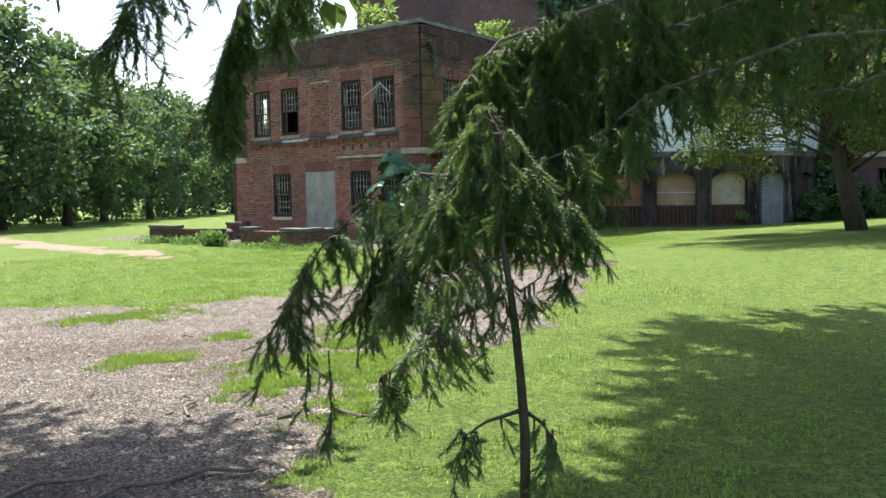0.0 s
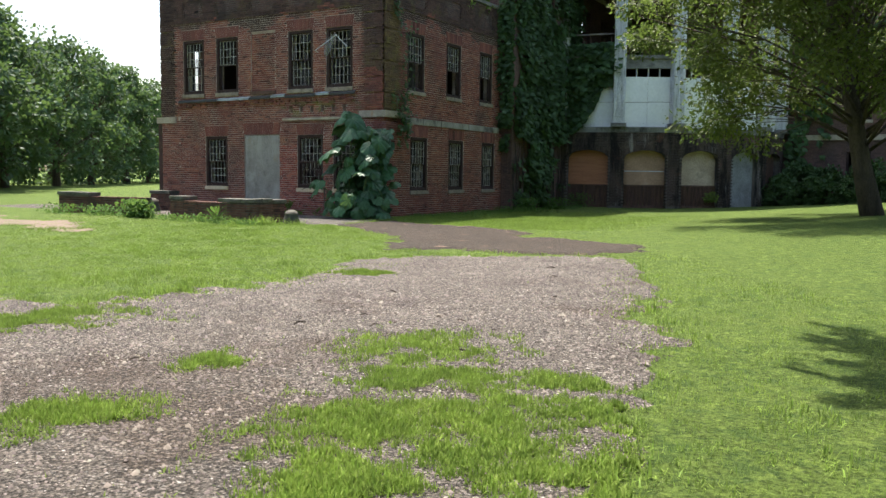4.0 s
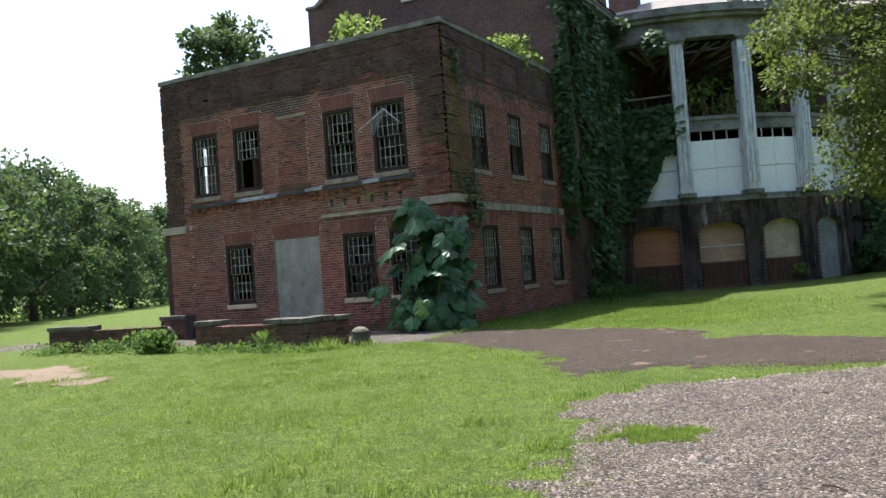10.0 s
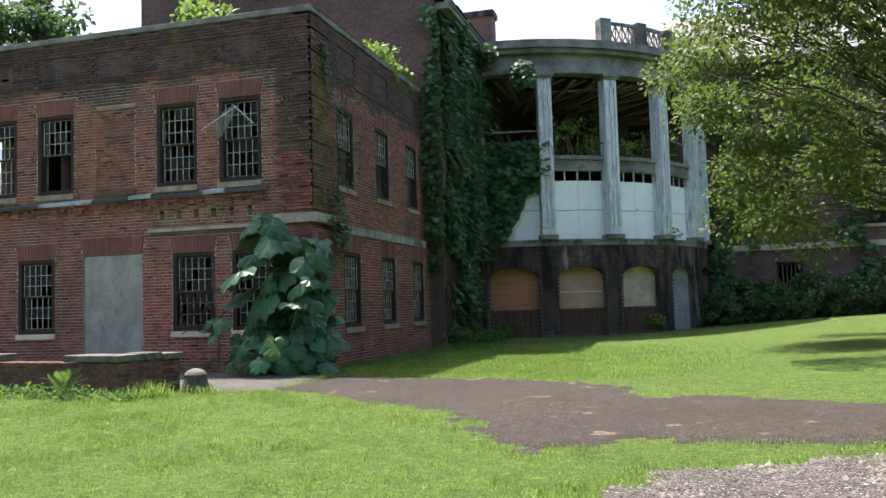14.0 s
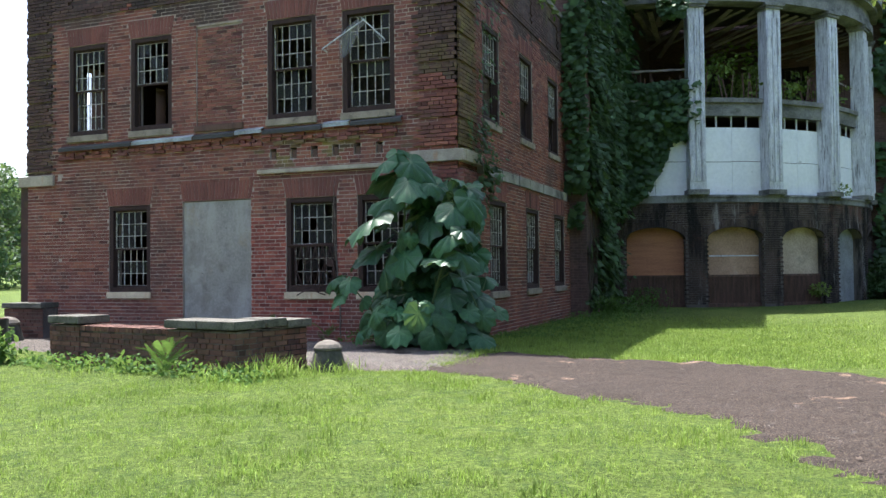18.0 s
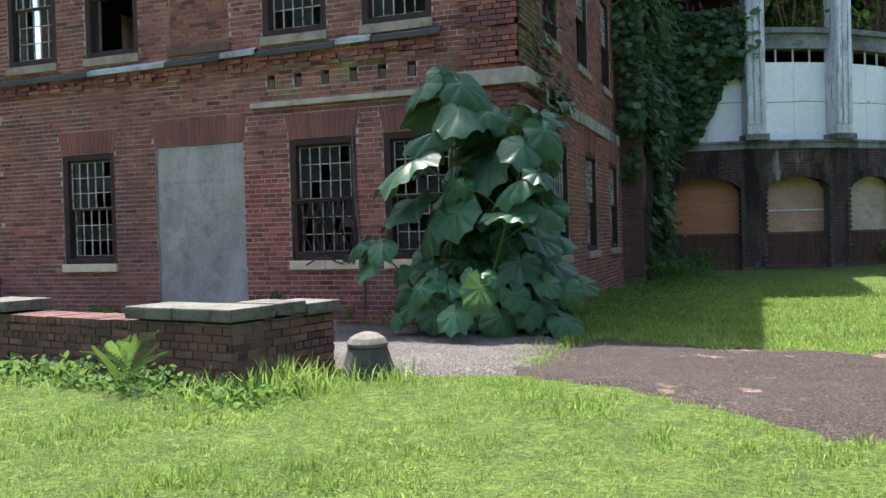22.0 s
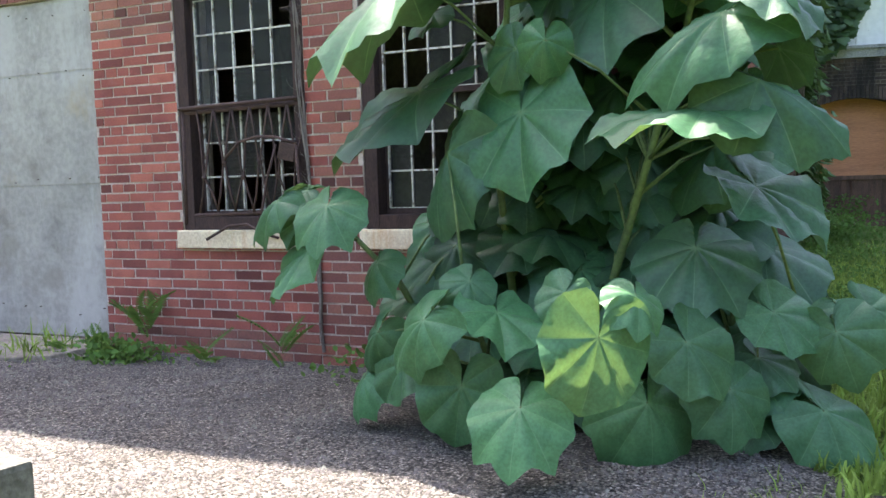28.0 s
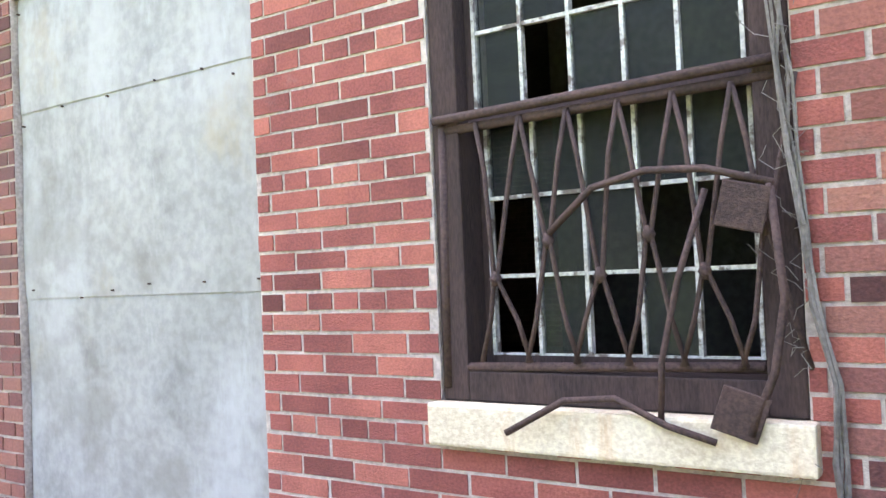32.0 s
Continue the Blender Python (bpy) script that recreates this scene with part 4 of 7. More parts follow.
gab = [(GX0, -0.4), (GX1, -0.4), (GX1, 11.55), (GX1 - 0.55, 11.55), (-22.45, 14.6), (GX0 + 0.55, 11.55), (GX0, 11.55)]
part("gable", box_uv(prism(gab, BY, BY + 0.4, "y").mesh("gable", M_FAR_BRICK)), main)
mb = MB()
for a, b in (((GX0 + 0.5, 11.5), (-22.45, 14.58)), ((-22.45, 14.58), (GX1 - 0.5, 11.5))):
    mb.beam((a[0], BY + 0.1, a[1] + 0.06), (b[0], BY + 0.1, b[1] + 0.06), 0.6, 0.14)
mb.box(GX0 - 0.06, BY - 0.06, 11.55, GX0 + 0.6, BY + 0.46, 11.66)
mb.box(GX1 - 0.6, BY - 0.06, 11.55, GX1 + 0.06, BY + 0.46, 11.66)
part("gable_coping", mb.mesh("gable_coping", M_CONC), main)
# half-round attic window
fan = thing("window_fan", "half-round attic window with radiating white bars", "window", kind="structure", at=(-22.5, BY, 11.05))
mb, dk = MB(), MB()
for k in range(10):
    a0, a1 = math.pi * k / 10, math.pi * (k + 1) / 10
    for r0, r1, m_, d0 in ((0.66, 0.76, mb, -0.05), (0.0, 0.66, dk, -0.012)):
        q = [(r0 * math.cos(a0), r0 * math.sin(a0)), (r1 * math.cos(a0), r1 * math.sin(a0)), (r1 * math.cos(a1), r1 * math.sin(a1)), (r0 * math.cos(a1), r0 * math.sin(a1))]
        m_.hexa([(x, d0, z) for x, z in q] + [(x, 0.0, z) for x, z in q])
for k in range(1, 8):
    a = math.pi * k / 8
    mb.beam((0.1 * math.cos(a), -0.03, 0.1 * math.sin(a)), (0.68 * math.cos(a), -0.03, 0.68 * math.sin(a)), 0.03, 0.03)
mb.box(-0.8, -0.09, -0.1, 0.8, 0.0, 0.0)
for k in range(7):
    dk.box(-0.6, -0.03, 0.06 + k * 0.085, 0.6 * math.cos(math.asin(min(1, 0.12 + k * 0.12))), -0.02, 0.1 + k * 0.085)
part("fan_frame", mb.mesh("fan_frame", M_OLD_WHITE), fan)
part("louvre", dk.mesh("louvre", M_DARKROOM), fan)

east = thing("wall_vine", "tall brick wall behind thick climbing vines", "wall", kind="structure")
part("core", box_uv(slab(lambda u, z, d: (GX1 + d, u, z), BY + 0.4, 56, -0.4, 10.1, 0.4, [(33.2, 34.1, 0.6, 2.3), (38.5, 39.6, 6.6, 8.6), (41, 42.1, 6.6, 8.6)], "vine_core", M_FAR_BRICK)), east)
mb = MB()
mb.box(GX1, BY + 0.02, -0.4, GX1 + 0.16, BY + 0.7, 9.6)
mb.box(GX1, 32.5, -0.4, GX1 + 0.14, 33.0, 9.6)
mb.box(GX1, 35.0, -0.4, GX1 + 0.14, 35.6, 9.6)
part("pilaster", box_uv(mb.mesh("pilaster", M_FAR_BRICK)), east)
west = slab(lambda u, z, d: (GX0 - d, u, z), BY + 0.4, 56, -0.4, 11.5, 0.4, [], "west_core", M_FAR_BRICK)
solid("wall_west", box_uv(west), "brick far wall of the main building", "wall", kind="structure")
mb = MB()
mb.box(GX1 - 0.1, BY + 0.4, 10.05, GX1 + 0.45, 44.2, 10.25)
mb.box(GX1 + 0.3, BY + 0.4, 10.25, GX1 + 0.5, 44.2, 10.35)
solid("gutter", mb.mesh("gutter", M_OLD_TRIM), "rotten cornice and gutter above the vines", "gutter", kind="structure")
roof1 = prism([(GX0 - 0.3, 10.9), (-22.45, 14.3), (GX1 + 0.5, 10.35), (GX1 + 0.5, 10.2), (-22.45, 14.1), (GX0 - 0.3, 10.7)], BY + 0.42, 60, "y")
solid("roof_main", roof1.mesh("roof_main", M_SLATE), "grey-brown slate roof of the main building", "roof", kind="structure")

WY = 44.6
RW_WIN = [(-6.9, -5.9, 3.82, 5.72), (-6.85, -5.85, 0.62, 2.4), (-3.65, -2.65, 3.82, 5.72), (-3.65, -2.65, 0.62, 2.4), (-6.9, -5.9, 6.9, 8.7),
          (-0.3, 0.7, 0.62, 2.4), (-0.3, 0.7, 3.82, 5.72), (-15.5, -14.4, 3.9, 5.9), (-12.6, -11.5, 6.6, 8.6), (-15.5, -14.4, 6.6, 8.6)]
rwing = thing("wall_far_wing", "dark vine-grown brick wing with tall windows", "wall", kind="structure")
rcore = slab(lambda u, z, d: (u, WY - d, z), GX1, 22, -0.4, 10.9, 0.4, RW_WIN, "far_wing_core", M_FAR_BRICK)
part("core", box_uv(rcore), rwing)
mb = MB()
mb.box(-9.2, WY - 0.09, 2.92, 22, WY - 0.001, 3.16)
part("stone_band", mb.mesh("far_band", M_STONE), rwing, "pale stone band")
mb = MB()
mb.box(-9.4, WY - 0.5, 10.75, 22, WY + 0.1, 11.0)
part("eaves", mb.mesh("far_eaves", M_OLD_TRIM), rwing)
for k, o in enumerate(RW_WIN):
    w = thing(f"window_{k + 20}", "dark boarded and barred window of the far wing", "window", "windows of the far wing", "structure", at=((o[0] + o[1]) / 2, WY, o[2]))
    inv = Matrix.Translation(-Vector(w.location))
    mb, gl = MB(), MB()
    for a, b, c, d in ((o[0], o[0] + 0.09, o[2], o[3]), (o[1] - 0.09, o[1], o[2], o[3]), (o[0] + 0.09, o[1] - 0.09, o[3] - 0.09, o[3]), (o[0] + 0.09, o[1] - 0.09, o[2], o[2] + 0.09), (o[0] + 0.09, o[1] - 0.09, (o[2] + o[3]) / 2 - 0.03, (o[2] + o[3]) / 2 + 0.03)):
        mb.box(a, WY + 0.08, c, b, WY + 0.2, d)
    for q in range(1, 5):
        uu = o[0] + 0.09 + (o[1] - o[0] - 0.18) * q / 5
        gl.box(uu - 0.012, WY + 0.12, (o[2] + o[3]) / 2 if k != 1 else o[2], uu + 0.012, WY + 0.14, o[3] - 0.09)
    for m_, nm, mt in ((mb, "frame", M_FRAME), (gl, "glazing_bars", M_GREY_WOOD)):
        me = m_.mesh(nm, mt)
        me.transform(inv)
        part(nm, me, w)
    mb = MB()
    mb.box(o[0] - 0.06, WY - 0.07, o[2] - 0.13, o[1] + 0.06, WY + 0.1, o[2] - 0.001)
    me = mb.mesh("sill", M_STONE)
    me.transform(inv)
    part("sill", me, w)
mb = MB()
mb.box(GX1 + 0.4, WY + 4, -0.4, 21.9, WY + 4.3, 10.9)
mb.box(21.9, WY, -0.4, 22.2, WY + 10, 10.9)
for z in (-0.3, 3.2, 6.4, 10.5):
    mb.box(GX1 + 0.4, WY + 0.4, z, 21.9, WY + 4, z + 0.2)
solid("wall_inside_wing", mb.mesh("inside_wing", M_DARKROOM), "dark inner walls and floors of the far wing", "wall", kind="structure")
roof2 = prism([(WY - 0.6, 10.95), (WY + 5.5, 14.75), (WY + 11.5, 10.95), (WY + 11.5, 10.8), (WY + 5.5, 14.55), (WY - 0.6, 10.8)], -22.4, 22.4, "x")
solid("roof_wing", roof2.mesh("roof_wing", M_SLATE), "grey-brown slate roof of the far wing", "roof", kind="structure")
for x, y, z1 in ((-20.3, 50.0, 16.4), (-22.3, 50.4, 17.0)):
    c = thing("chimney", "dark brick roof chimney with stepped cap", "chimney", "roof chimneys", at=(x, y, 10.4))
    mb = MB()
    mb.box(-0.75, -0.45, 1.5, 0.75, 0.45, z1 - 10.8)
    part("shaft", box_uv(mb.mesh("shaft", M_FAR_BRICK)), c)
    mb = MB()
    mb.box(-0.85, -0.55, z1 - 10.8, 0.85, 0.55, z1 - 10.5)
    part("cap", mb.mesh("cap", M_BRICK_BLACK), c)

# ---- curved portico ----
CX, CY, CR = -17.57, 44.42, 8.0


def ring(a, r, z):
    t = radians(a)
    return (CX + r * math.sin(t), CY - r * math.cos(t), z)


def ring_wall(a0, a1, r0, r1, z0, z1, step=2.0, zlow=None):
    """A curved wall between two radii; zlow(a) lifts its lower edge to make arches."""
    mb = MB()
    n = max(1, int(round((a1 - a0) / step)))
    for k in range(n):
        p, q = a0 + (a1 - a0) * k / n, a0 + (a1 - a0) * (k + 1) / n
        zp, zq = (zlow(p + 1e-4), zlow(q - 1e-4)) if zlow else (z0, z0)
        mb.hexa([ring(p, r1, zp), ring(q, r1, zq), ring(q, r0, zq), ring(p, r0, zp), ring(p, r1, z1), ring(q, r1, z1), ring(q, r0, z1), ring(p, r0, z1)])
    return mb


ARCH0, ARCHD, ARCHW = 9.41, 17.64, 6.48


def arch_low(a):
    k = round((a - ARCH0) / ARCHD)
    s = (a - ARCH0 - k * ARCHD) / ARCHW
    if abs(s) >= 1 or not 0 <= k <= 4:
        return -0.4
    return 1.92 + 0.36 * math.sqrt(max(0, 1 - s * s))


portico = thing("portico", "curved two-storey portico, black brick arcade below, white columns above", "portico", kind="structure", at=(CX, CY, 0))
pinv = Matrix.Translation((-CX, -CY, 0))


def ppart(name, mb, mat, label="", uv=False, kind="", **kw):
    me = mb.mesh(name, mat, **kw)
    if uv:
        box_uv(me)
    me.transform(pinv)
    return part(name, me, portico, label, kind)


edges = sorted([0.2, 90.5] + [ARCH0 + k * ARCHD + s * ARCHW for k in range(5) for s in (-1, 1) if ARCH0 + k * ARCHD + s * ARCHW < 90])
for a0, a1 in zip(edges, edges[1:]):
    ppart("arcade_wall", ring_wall(a0, a1, 7.55, 8.0, -0.4, 3.02, 0.8, arch_low), M_MORTAR_DARK)
blk = MB()
single = []
z, row = -0.1, 0
while z < 3.0:
    a = 0.3 - (row % 2) * 0.75
    while a < 90:
        mid = a + 0.75
        if arch_low(mid) < z + 0.01:
            d = 8.0 + 0.007 + RND.uniform(0, 0.006) + (0.015 if abs(((mid - 18.6) / ARCHD) - round((mid - 18.6) / ARCHD)) * ARCHD < 1.6 else 0)
            p, q = max(a + 0.04, 0.2), a + 1.46
            tgt = blk
            if 15 < mid < 62 and len(single) < 300 and z > 0.2:
                tgt = MB()
                single.append(tgt)
            tgt.hexa([ring(p, d, z + 0.005), ring(q, d, z + 0.005), ring(q, 7.98, z + 0.005), ring(p, 7.98, z + 0.005), ring(p, d, z + 0.062), ring(q, d, z + 0.062), ring(q, 7.98, z + 0.062), ring(p, 7.98, z + 0.062)], skip=(4,))
        a += 1.52
    z += COURSE
    row += 1
for k in range(5):
    for j in range(24):
        s0, s1 = -1 + j / 12 + 0.006, -1 + (j + 1) / 12 - 0.006
        a0, a1 = ARCH0 + k * ARCHD + s0 * ARCHW, ARCH0 + k * ARCHD + s1 * ARCHW
        za, zb = 1.9 + 0.36 * math.sqrt(max(0, 1 - s0 * s0)), 1.9 + 0.36 * math.sqrt(max(0, 1 - s1 * s1))
        blk.hexa([ring(a0, 8.03, za), ring(a1, 8.03, zb), ring(a1, 7.97, zb), ring(a0, 7.97, za), ring(a0, 8.03, za + 0.24), ring(a1, 8.03, zb + 0.24), ring(a1, 7.97, zb + 0.24), ring(a0, 7.97, za + 0.24)])
for one in single:
    ppart("brick", one, M_BRICK_BLACK)
ppart("arcade_bricks", blk, M_BRICK_BLACK, "soot-black brick arcade", kind="stuff")
portico["kind"] = "structure"
M_LEDGE = material("streaked_ledge", (0.3, 0.3, 0.29), (0.09, 0.088, 0.085), 0.9, 1.0, 40, 0.4, 0.5, 60, layers=(((0.035, 0.034, 0.033), 0.9, 0.42, 0.6, 0.85, (1, 1, 0.5)),))
ppart("ledge", ring_wall(0.2, 90.5, 7.4, 8.05, 3.02, 3.18, 2.0), M_LEDGE, "black-streaked worn ledge")
ppart("ledge_top", ring_wall(0.2, 90.5, 7.4, 8.09, 3.182, 3.24, 2.0), M_LEDGE, "thin worn pale lip")
FILL = [M_PLY, M_PLY_MID, M_PLY_PALE, M_GREY_DOOR, M_OLD_WOOD]
for k in range(5):
    ac = ARCH0 + k * ARCHD
    b = MB()
    zl = 0.78 if k < 3 else -0.15
    n = 12
    for j in range(n):
        s0, s1 = -1 + 2 * j / n, -1 + 2 * (j + 1) / n
        p, q = ac + s0 * (ARCHW - 0.05), ac + s1 * (ARCHW - 0.05)
        zp, zq = 1.92 + 0.36 * math.sqrt(max(0, 1 - s0 * s0)), 1.92 + 0.36 * math.sqrt(max(0, 1 - s1 * s1))
        b.hexa([ring(p, 7.72, zl), ring(q, 7.72, zl), ring(q, 7.7, zl), ring(p, 7.7, zl), ring(p, 7.72, zp), ring(q, 7.72, zq), ring(q, 7.7, zq), ring(p, 7.7, zp)])
    ppart("arch_board", b, FILL[k], ("orange plywood board", "pale plywood boards", "stained pale board", "grey painted door", "dark old boards")[k])
    if k < 3:
        for j in range(10):
            a = ac + (-0.93 + 1.86 * j / 9) * ARCHW
            b = MB()
            b.beam(ring(a - 0.25, 7.75, -0.15), ring(a - 0.25 + RND.uniform(-0.1, 0.1), 7.75, 0.76), 0.17, 0.025)
            ppart("picket", b, M_OLD_WOOD)
        b = ring_wall(ac - ARCHW + 0.1, ac + ARCHW - 0.1, 7.74, 7.79, 0.72, 0.8)
        ppart("board_rail", b, M_OLD_WOOD)
        b = ring_wall(ac - ARCHW + 0.1, ac + ARCHW - 0.1, 7.72, 7.85, -0.2, -0.08)
        ppart("threshold", b, M_OLD_WOOD)
    if k == 1:
        ppart("batten", ring_wall(ac - ARCHW + 0.2, ac + ARCHW - 0.2, 7.72, 7.745, 1.36, 1.4), M_OLD_WHITE)
COLS = [18.6 + ARCHD * k for k in range(-1, 5)]
for c in COLS:
    col = MB()
    t = radians(c)
    m = Matrix.Translation(ring(c, 7.92, 0)) @ Matrix.Rotation(t, 4, "Z")
    col.box(-0.25, -0.22, 3.4, 0.25, 0.22, 9.0, m)
    for s in (-0.17, 0.0, 0.17):
        col.box(s - 0.055, -0.255, 3.65, s + 0.055, -0.219, 8.7, m)
    ppart("column", col, M_OLD_WHITE, "square fluted column with flaking white paint", bevel=0.01)
    b = MB()
    b.box(-0.32, -0.3, 3.24, 0.32, 0.3, 3.4, m)
    ppart("column_base", b, M_OLD_TRIM, bevel=0.015)
    b = MB()
    b.box(-0.3, -0.29, 8.98, 0.3, 0.27, 9.06, m)
    b.box(-0.35, -0.34, 9.06, 0.35, 0.3, 9.16, m)
    ppart("capital", b, M_OLD_TRIM, bevel=0.01)
for c0, c1 in zip(COLS, COLS[1:]):
    a0, a1 = c0 + 1.6, min(c1 - 1.6, 90)
    for j in range(2):
        p, q = a0 + (a1 - a0) * j / 2 + 0.04, a0 + (a1 - a0) * (j + 1) / 2 - 0.04
        ppart("panel", ring_wall(p, q, 7.66, 7.70, 3.25, 4.28 + 0.02 * j), M_WHITE_PANEL)
        ppart("panel", ring_wall(p, q, 7.66, 7.695, 4.3 + 0.02 * j, 5.36), M_WHITE_PANEL)
    for j in range(5):
        a = a0 + (a1 - a0) * j / 4
        b = MB()
        b.beam(ring(a, 7.68, 5.36), ring(a, 7.68, 5.7), 0.05, 0.05)
        ppart("mullion", b, M_OLD_WHITE)
    for j in range(15):
        if RND.random() < 0.42:
            continue
        a = a0 + (a1 - a0) * j / 14
        b = MB()
        b.beam(ring(a, 7.72, 6.28), ring(a + RND.uniform(-1.1, 1.1), 7.72 + RND.uniform(-0.15, 0.05), 7.15 - RND.uniform(0, 0.25)), 0.035, 0.035)
        ppart("baluster", b, M_OLD_WOOD)
    if RND.random() < 0.55:
        b = MB()
        b.beam(ring(a0, 7.72, 7.18), ring(a1, 7.72, 7.18 - RND.uniform(0, 0.15)), 0.08, 0.06)
        ppart("handrail", b, M_GREY_WOOD)
ppart("balcony_beam", ring_wall(0.2, 90.5, 7.5, 7.86, 5.7, 6.2), M_OLD_TRIM, "weathered curved balcony beam")
ppart("balcony_cornice", ring_wall(0.2, 90.5, 7.45, 7.95, 6.1, 6.24), M_OLD_TRIM)
b = MB()
n = 30
for k in range(n):
    p, q = 90.5 * k / n, 90.5 * (k + 1) / n
    for zf in (5.95, 3.1):
        b.face([ring(p, 7.6, zf), ring(q, 7.6, zf), (CX, CY, zf)])
ppart("floor_deck", b, M_OLD_WOOD)
ppart("soffit_beam", ring_wall(0.2, 90.5, 7.62, 8.2, 9.16, 9.42), M_OLD_TRIM)
ppart("frieze", ring_wall(0.2, 90.5, 7.62, 8.1, 9.42, 9.85), M_OLD_TRIM)
ppart("cornice", ring_wall(0.2, 90.5, 7.62, 8.36, 9.85, 10.0), M_OLD_TRIM)
ppart("cornice", ring_wall(0.2, 90.5, 7.62, 8.52, 10.0, 10.28), M_OLD_TRIM, "weathered mossy cornice")
b = MB()
for k in range(n):
    p, q = 90.5 * k / n, 90.5 * (k + 1) / n
    b.face([ring(p, 7.7, 10.2), ring(q, 7.7, 10.2), (CX, CY, 10.5)])
ppart("roof_deck", b, M_ROOFFELT)
for k in range(26):
    a = 6 + 80 * k / 25
    b = MB()
    tilt = RND.uniform(-0.5, 0.1)
    b.beam(ring(a, 7.5, 9.1), ring(a + RND.uniform(-14, 4), 7.5 - RND.uniform(1.5, 4), 9.0 + tilt), 0.16, 0.03)
    ppart("ceiling_board", b, M_GREY_WOOD)
for a0, a1 in ((35.5, 47), (47, 58.5), (58.5, 70)):
    for a in (a0, a1):
        b = MB()
        m = Matrix.Translation(ring(a, 8.0, 10.28)) @ Matrix.Rotation(radians(a), 4, "Z")
        b.box(-0.22, -0.2, 0, 0.22, 0.2, 0.95, m)
        ppart("roof_post", b, M_OLD_TRIM, bevel=0.015)
    ppart("roof_rail", ring_wall(a0 + 1.6, a1 - 1.6, 7.93, 8.07, 11.06, 11.16), M_OLD_TRIM)
    ppart("roof_rail", ring_wall(a0 + 1.6, a1 - 1.6, 7.95, 8.05, 10.36, 10.42), M_OLD_TRIM)
    for j in range(4):
        p, q = a0 + 1.6 + (a1 - a0 - 3.2) * j / 4, a0 + 1.6 + (a1 - a0 - 3.2) * (j + 1) / 4
        for e in ((p, 10.42, q, 11.06), (p, 11.06, q, 10.42), (q, 10.42, q, 11.06)):
            b = MB()
            b.beam(ring(e[0], 8.0, e[1]), ring(e[2], 8.0, e[3]), 0.04, 0.04)
            ppart("lattice_bar", b, M_GREY_WOOD)


# ---- low brick walls in front ----
def low_wall(name, label, p0, e1, length, segs, ret=None, single=True):
    """A garden wall from p0 along e1; segs: (from, to, top, capped). ret: length of a return at its start."""
    e1 = Vector((*e1, 0)).normalized()
    e2 = Vector((-e1.y, e1.x, 0))
    if e2.y < 0:
        e2 = -e2
    p0 = Vector((*p0, 0))
    th = 0.42
    w = thing(name, label, "garden wall", "low brick walls", at=tuple(p0 + Vector((0, 0, -0.25))))
    inv = Matrix.Translation(-(p0 + Vector((0, 0, -0.25))))
    flip = e1.cross(e2).z < 0

    def at(u, z, d):
        return tuple(p0 + e1 * u - e2 * d + Vector((0, 0, z)))

    def put(nm, mb, mat, lab="", bevel=0.0, kind=""):
        me = mb.mesh(nm, mat, bevel=bevel)
        me.transform(inv)
        return part(nm, me, w, lab, kind)

    def block(mb, u0, u1, d0, d1, z0, z1):
        c = [at(u0, z0, -d0), at(u1, z0, -d0), at(u1, z0, -d1), at(u0, z0, -d1), at(u0, z1, -d0), at(u1, z1, -d0), at(u1, z1, -d1), at(u0, z1, -d1)]
        mb.hexa(c if not flip else [c[1], c[0], c[3], c[2], c[5], c[4], c[7], c[6]])
    rest = MB()
    for s0, s1, top, capped in segs:
        mb = MB()
        block(mb, s0, s1, 0.01, th - 0.01, -0.4, top - (0.09 if capped else 0.0))
        put("core", mb, M_MORTAR_DARK)
        n = 0
        for b in courses(s0, s1, -0.26, top - (0.09 if capped else 0.06), []):
            mb = MB()
            mb.hexa(brick_hexa(at, b, 0.002))
            put("brick", mb, M_BRICK_WALL)
        if capped:
            u = s0
            while u < s1 - 0.1:
                q = min(u + RND.uniform(0.6, 0.9), s1)
                q = s1 if s1 - q < 0.25 else q
                mb = MB()
                dz = RND.uniform(-0.012, 0.02)
                block(mb, u - 0.03 if u == s0 else u + 0.012, q - 0.012, -0.05 + RND.uniform(-0.02, 0.02), th + 0.04, top - 0.085 + dz, top + 0.02 + dz)
                put("cap", mb, M_CONC_CAP, "weathered concrete cap", 0.014)
                u = q
        else:
            u = s0
            while u < s1 - 0.04:
                mb = MB()
                block(mb, u + 0.004, min(u + 0.066, s1), -0.012 + RND.uniform(-0.006, 0.006), th + 0.01, top - 0.055, top + 0.008 + RND.uniform(-0.004, 0.004))
                put("coping_brick", mb, M_BRICK_WALL)
                u += 0.072
    # end faces and the return wall
    def endf(u, z, d):
        return tuple(p0 - e1 * d + e2 * u + Vector((0, 0, z)))
    rl = ret or th
    top = segs[0][2]
    if ret:
        mb = MB()
        block(mb, 0.01, th - 0.01, th - 0.01, rl, -0.4, top - 0.09)
        put("core", mb, M_MORTAR_DARK)
        for d0, d1, dz in ((th + 0.065, rl * 0.66, 0.022), (rl * 0.66 + 0.02, rl + 0.05, -0.008)):
            mb = MB()
            block(mb, -0.05, th + 0.05 - dz, d0, d1, top - 0.085 + dz, top + 0.02 + dz)
            put("cap", mb, M_CONC_CAP, "weathered concrete cap", 0.016)
    for b in courses(0.0, rl, -0.26, top - 0.09, [], start=1):
        mb = MB()
        mb.hexa(brick_hexa(endf, b, 0.002))
        put("brick", mb, M_BRICK_WALL)
    return w


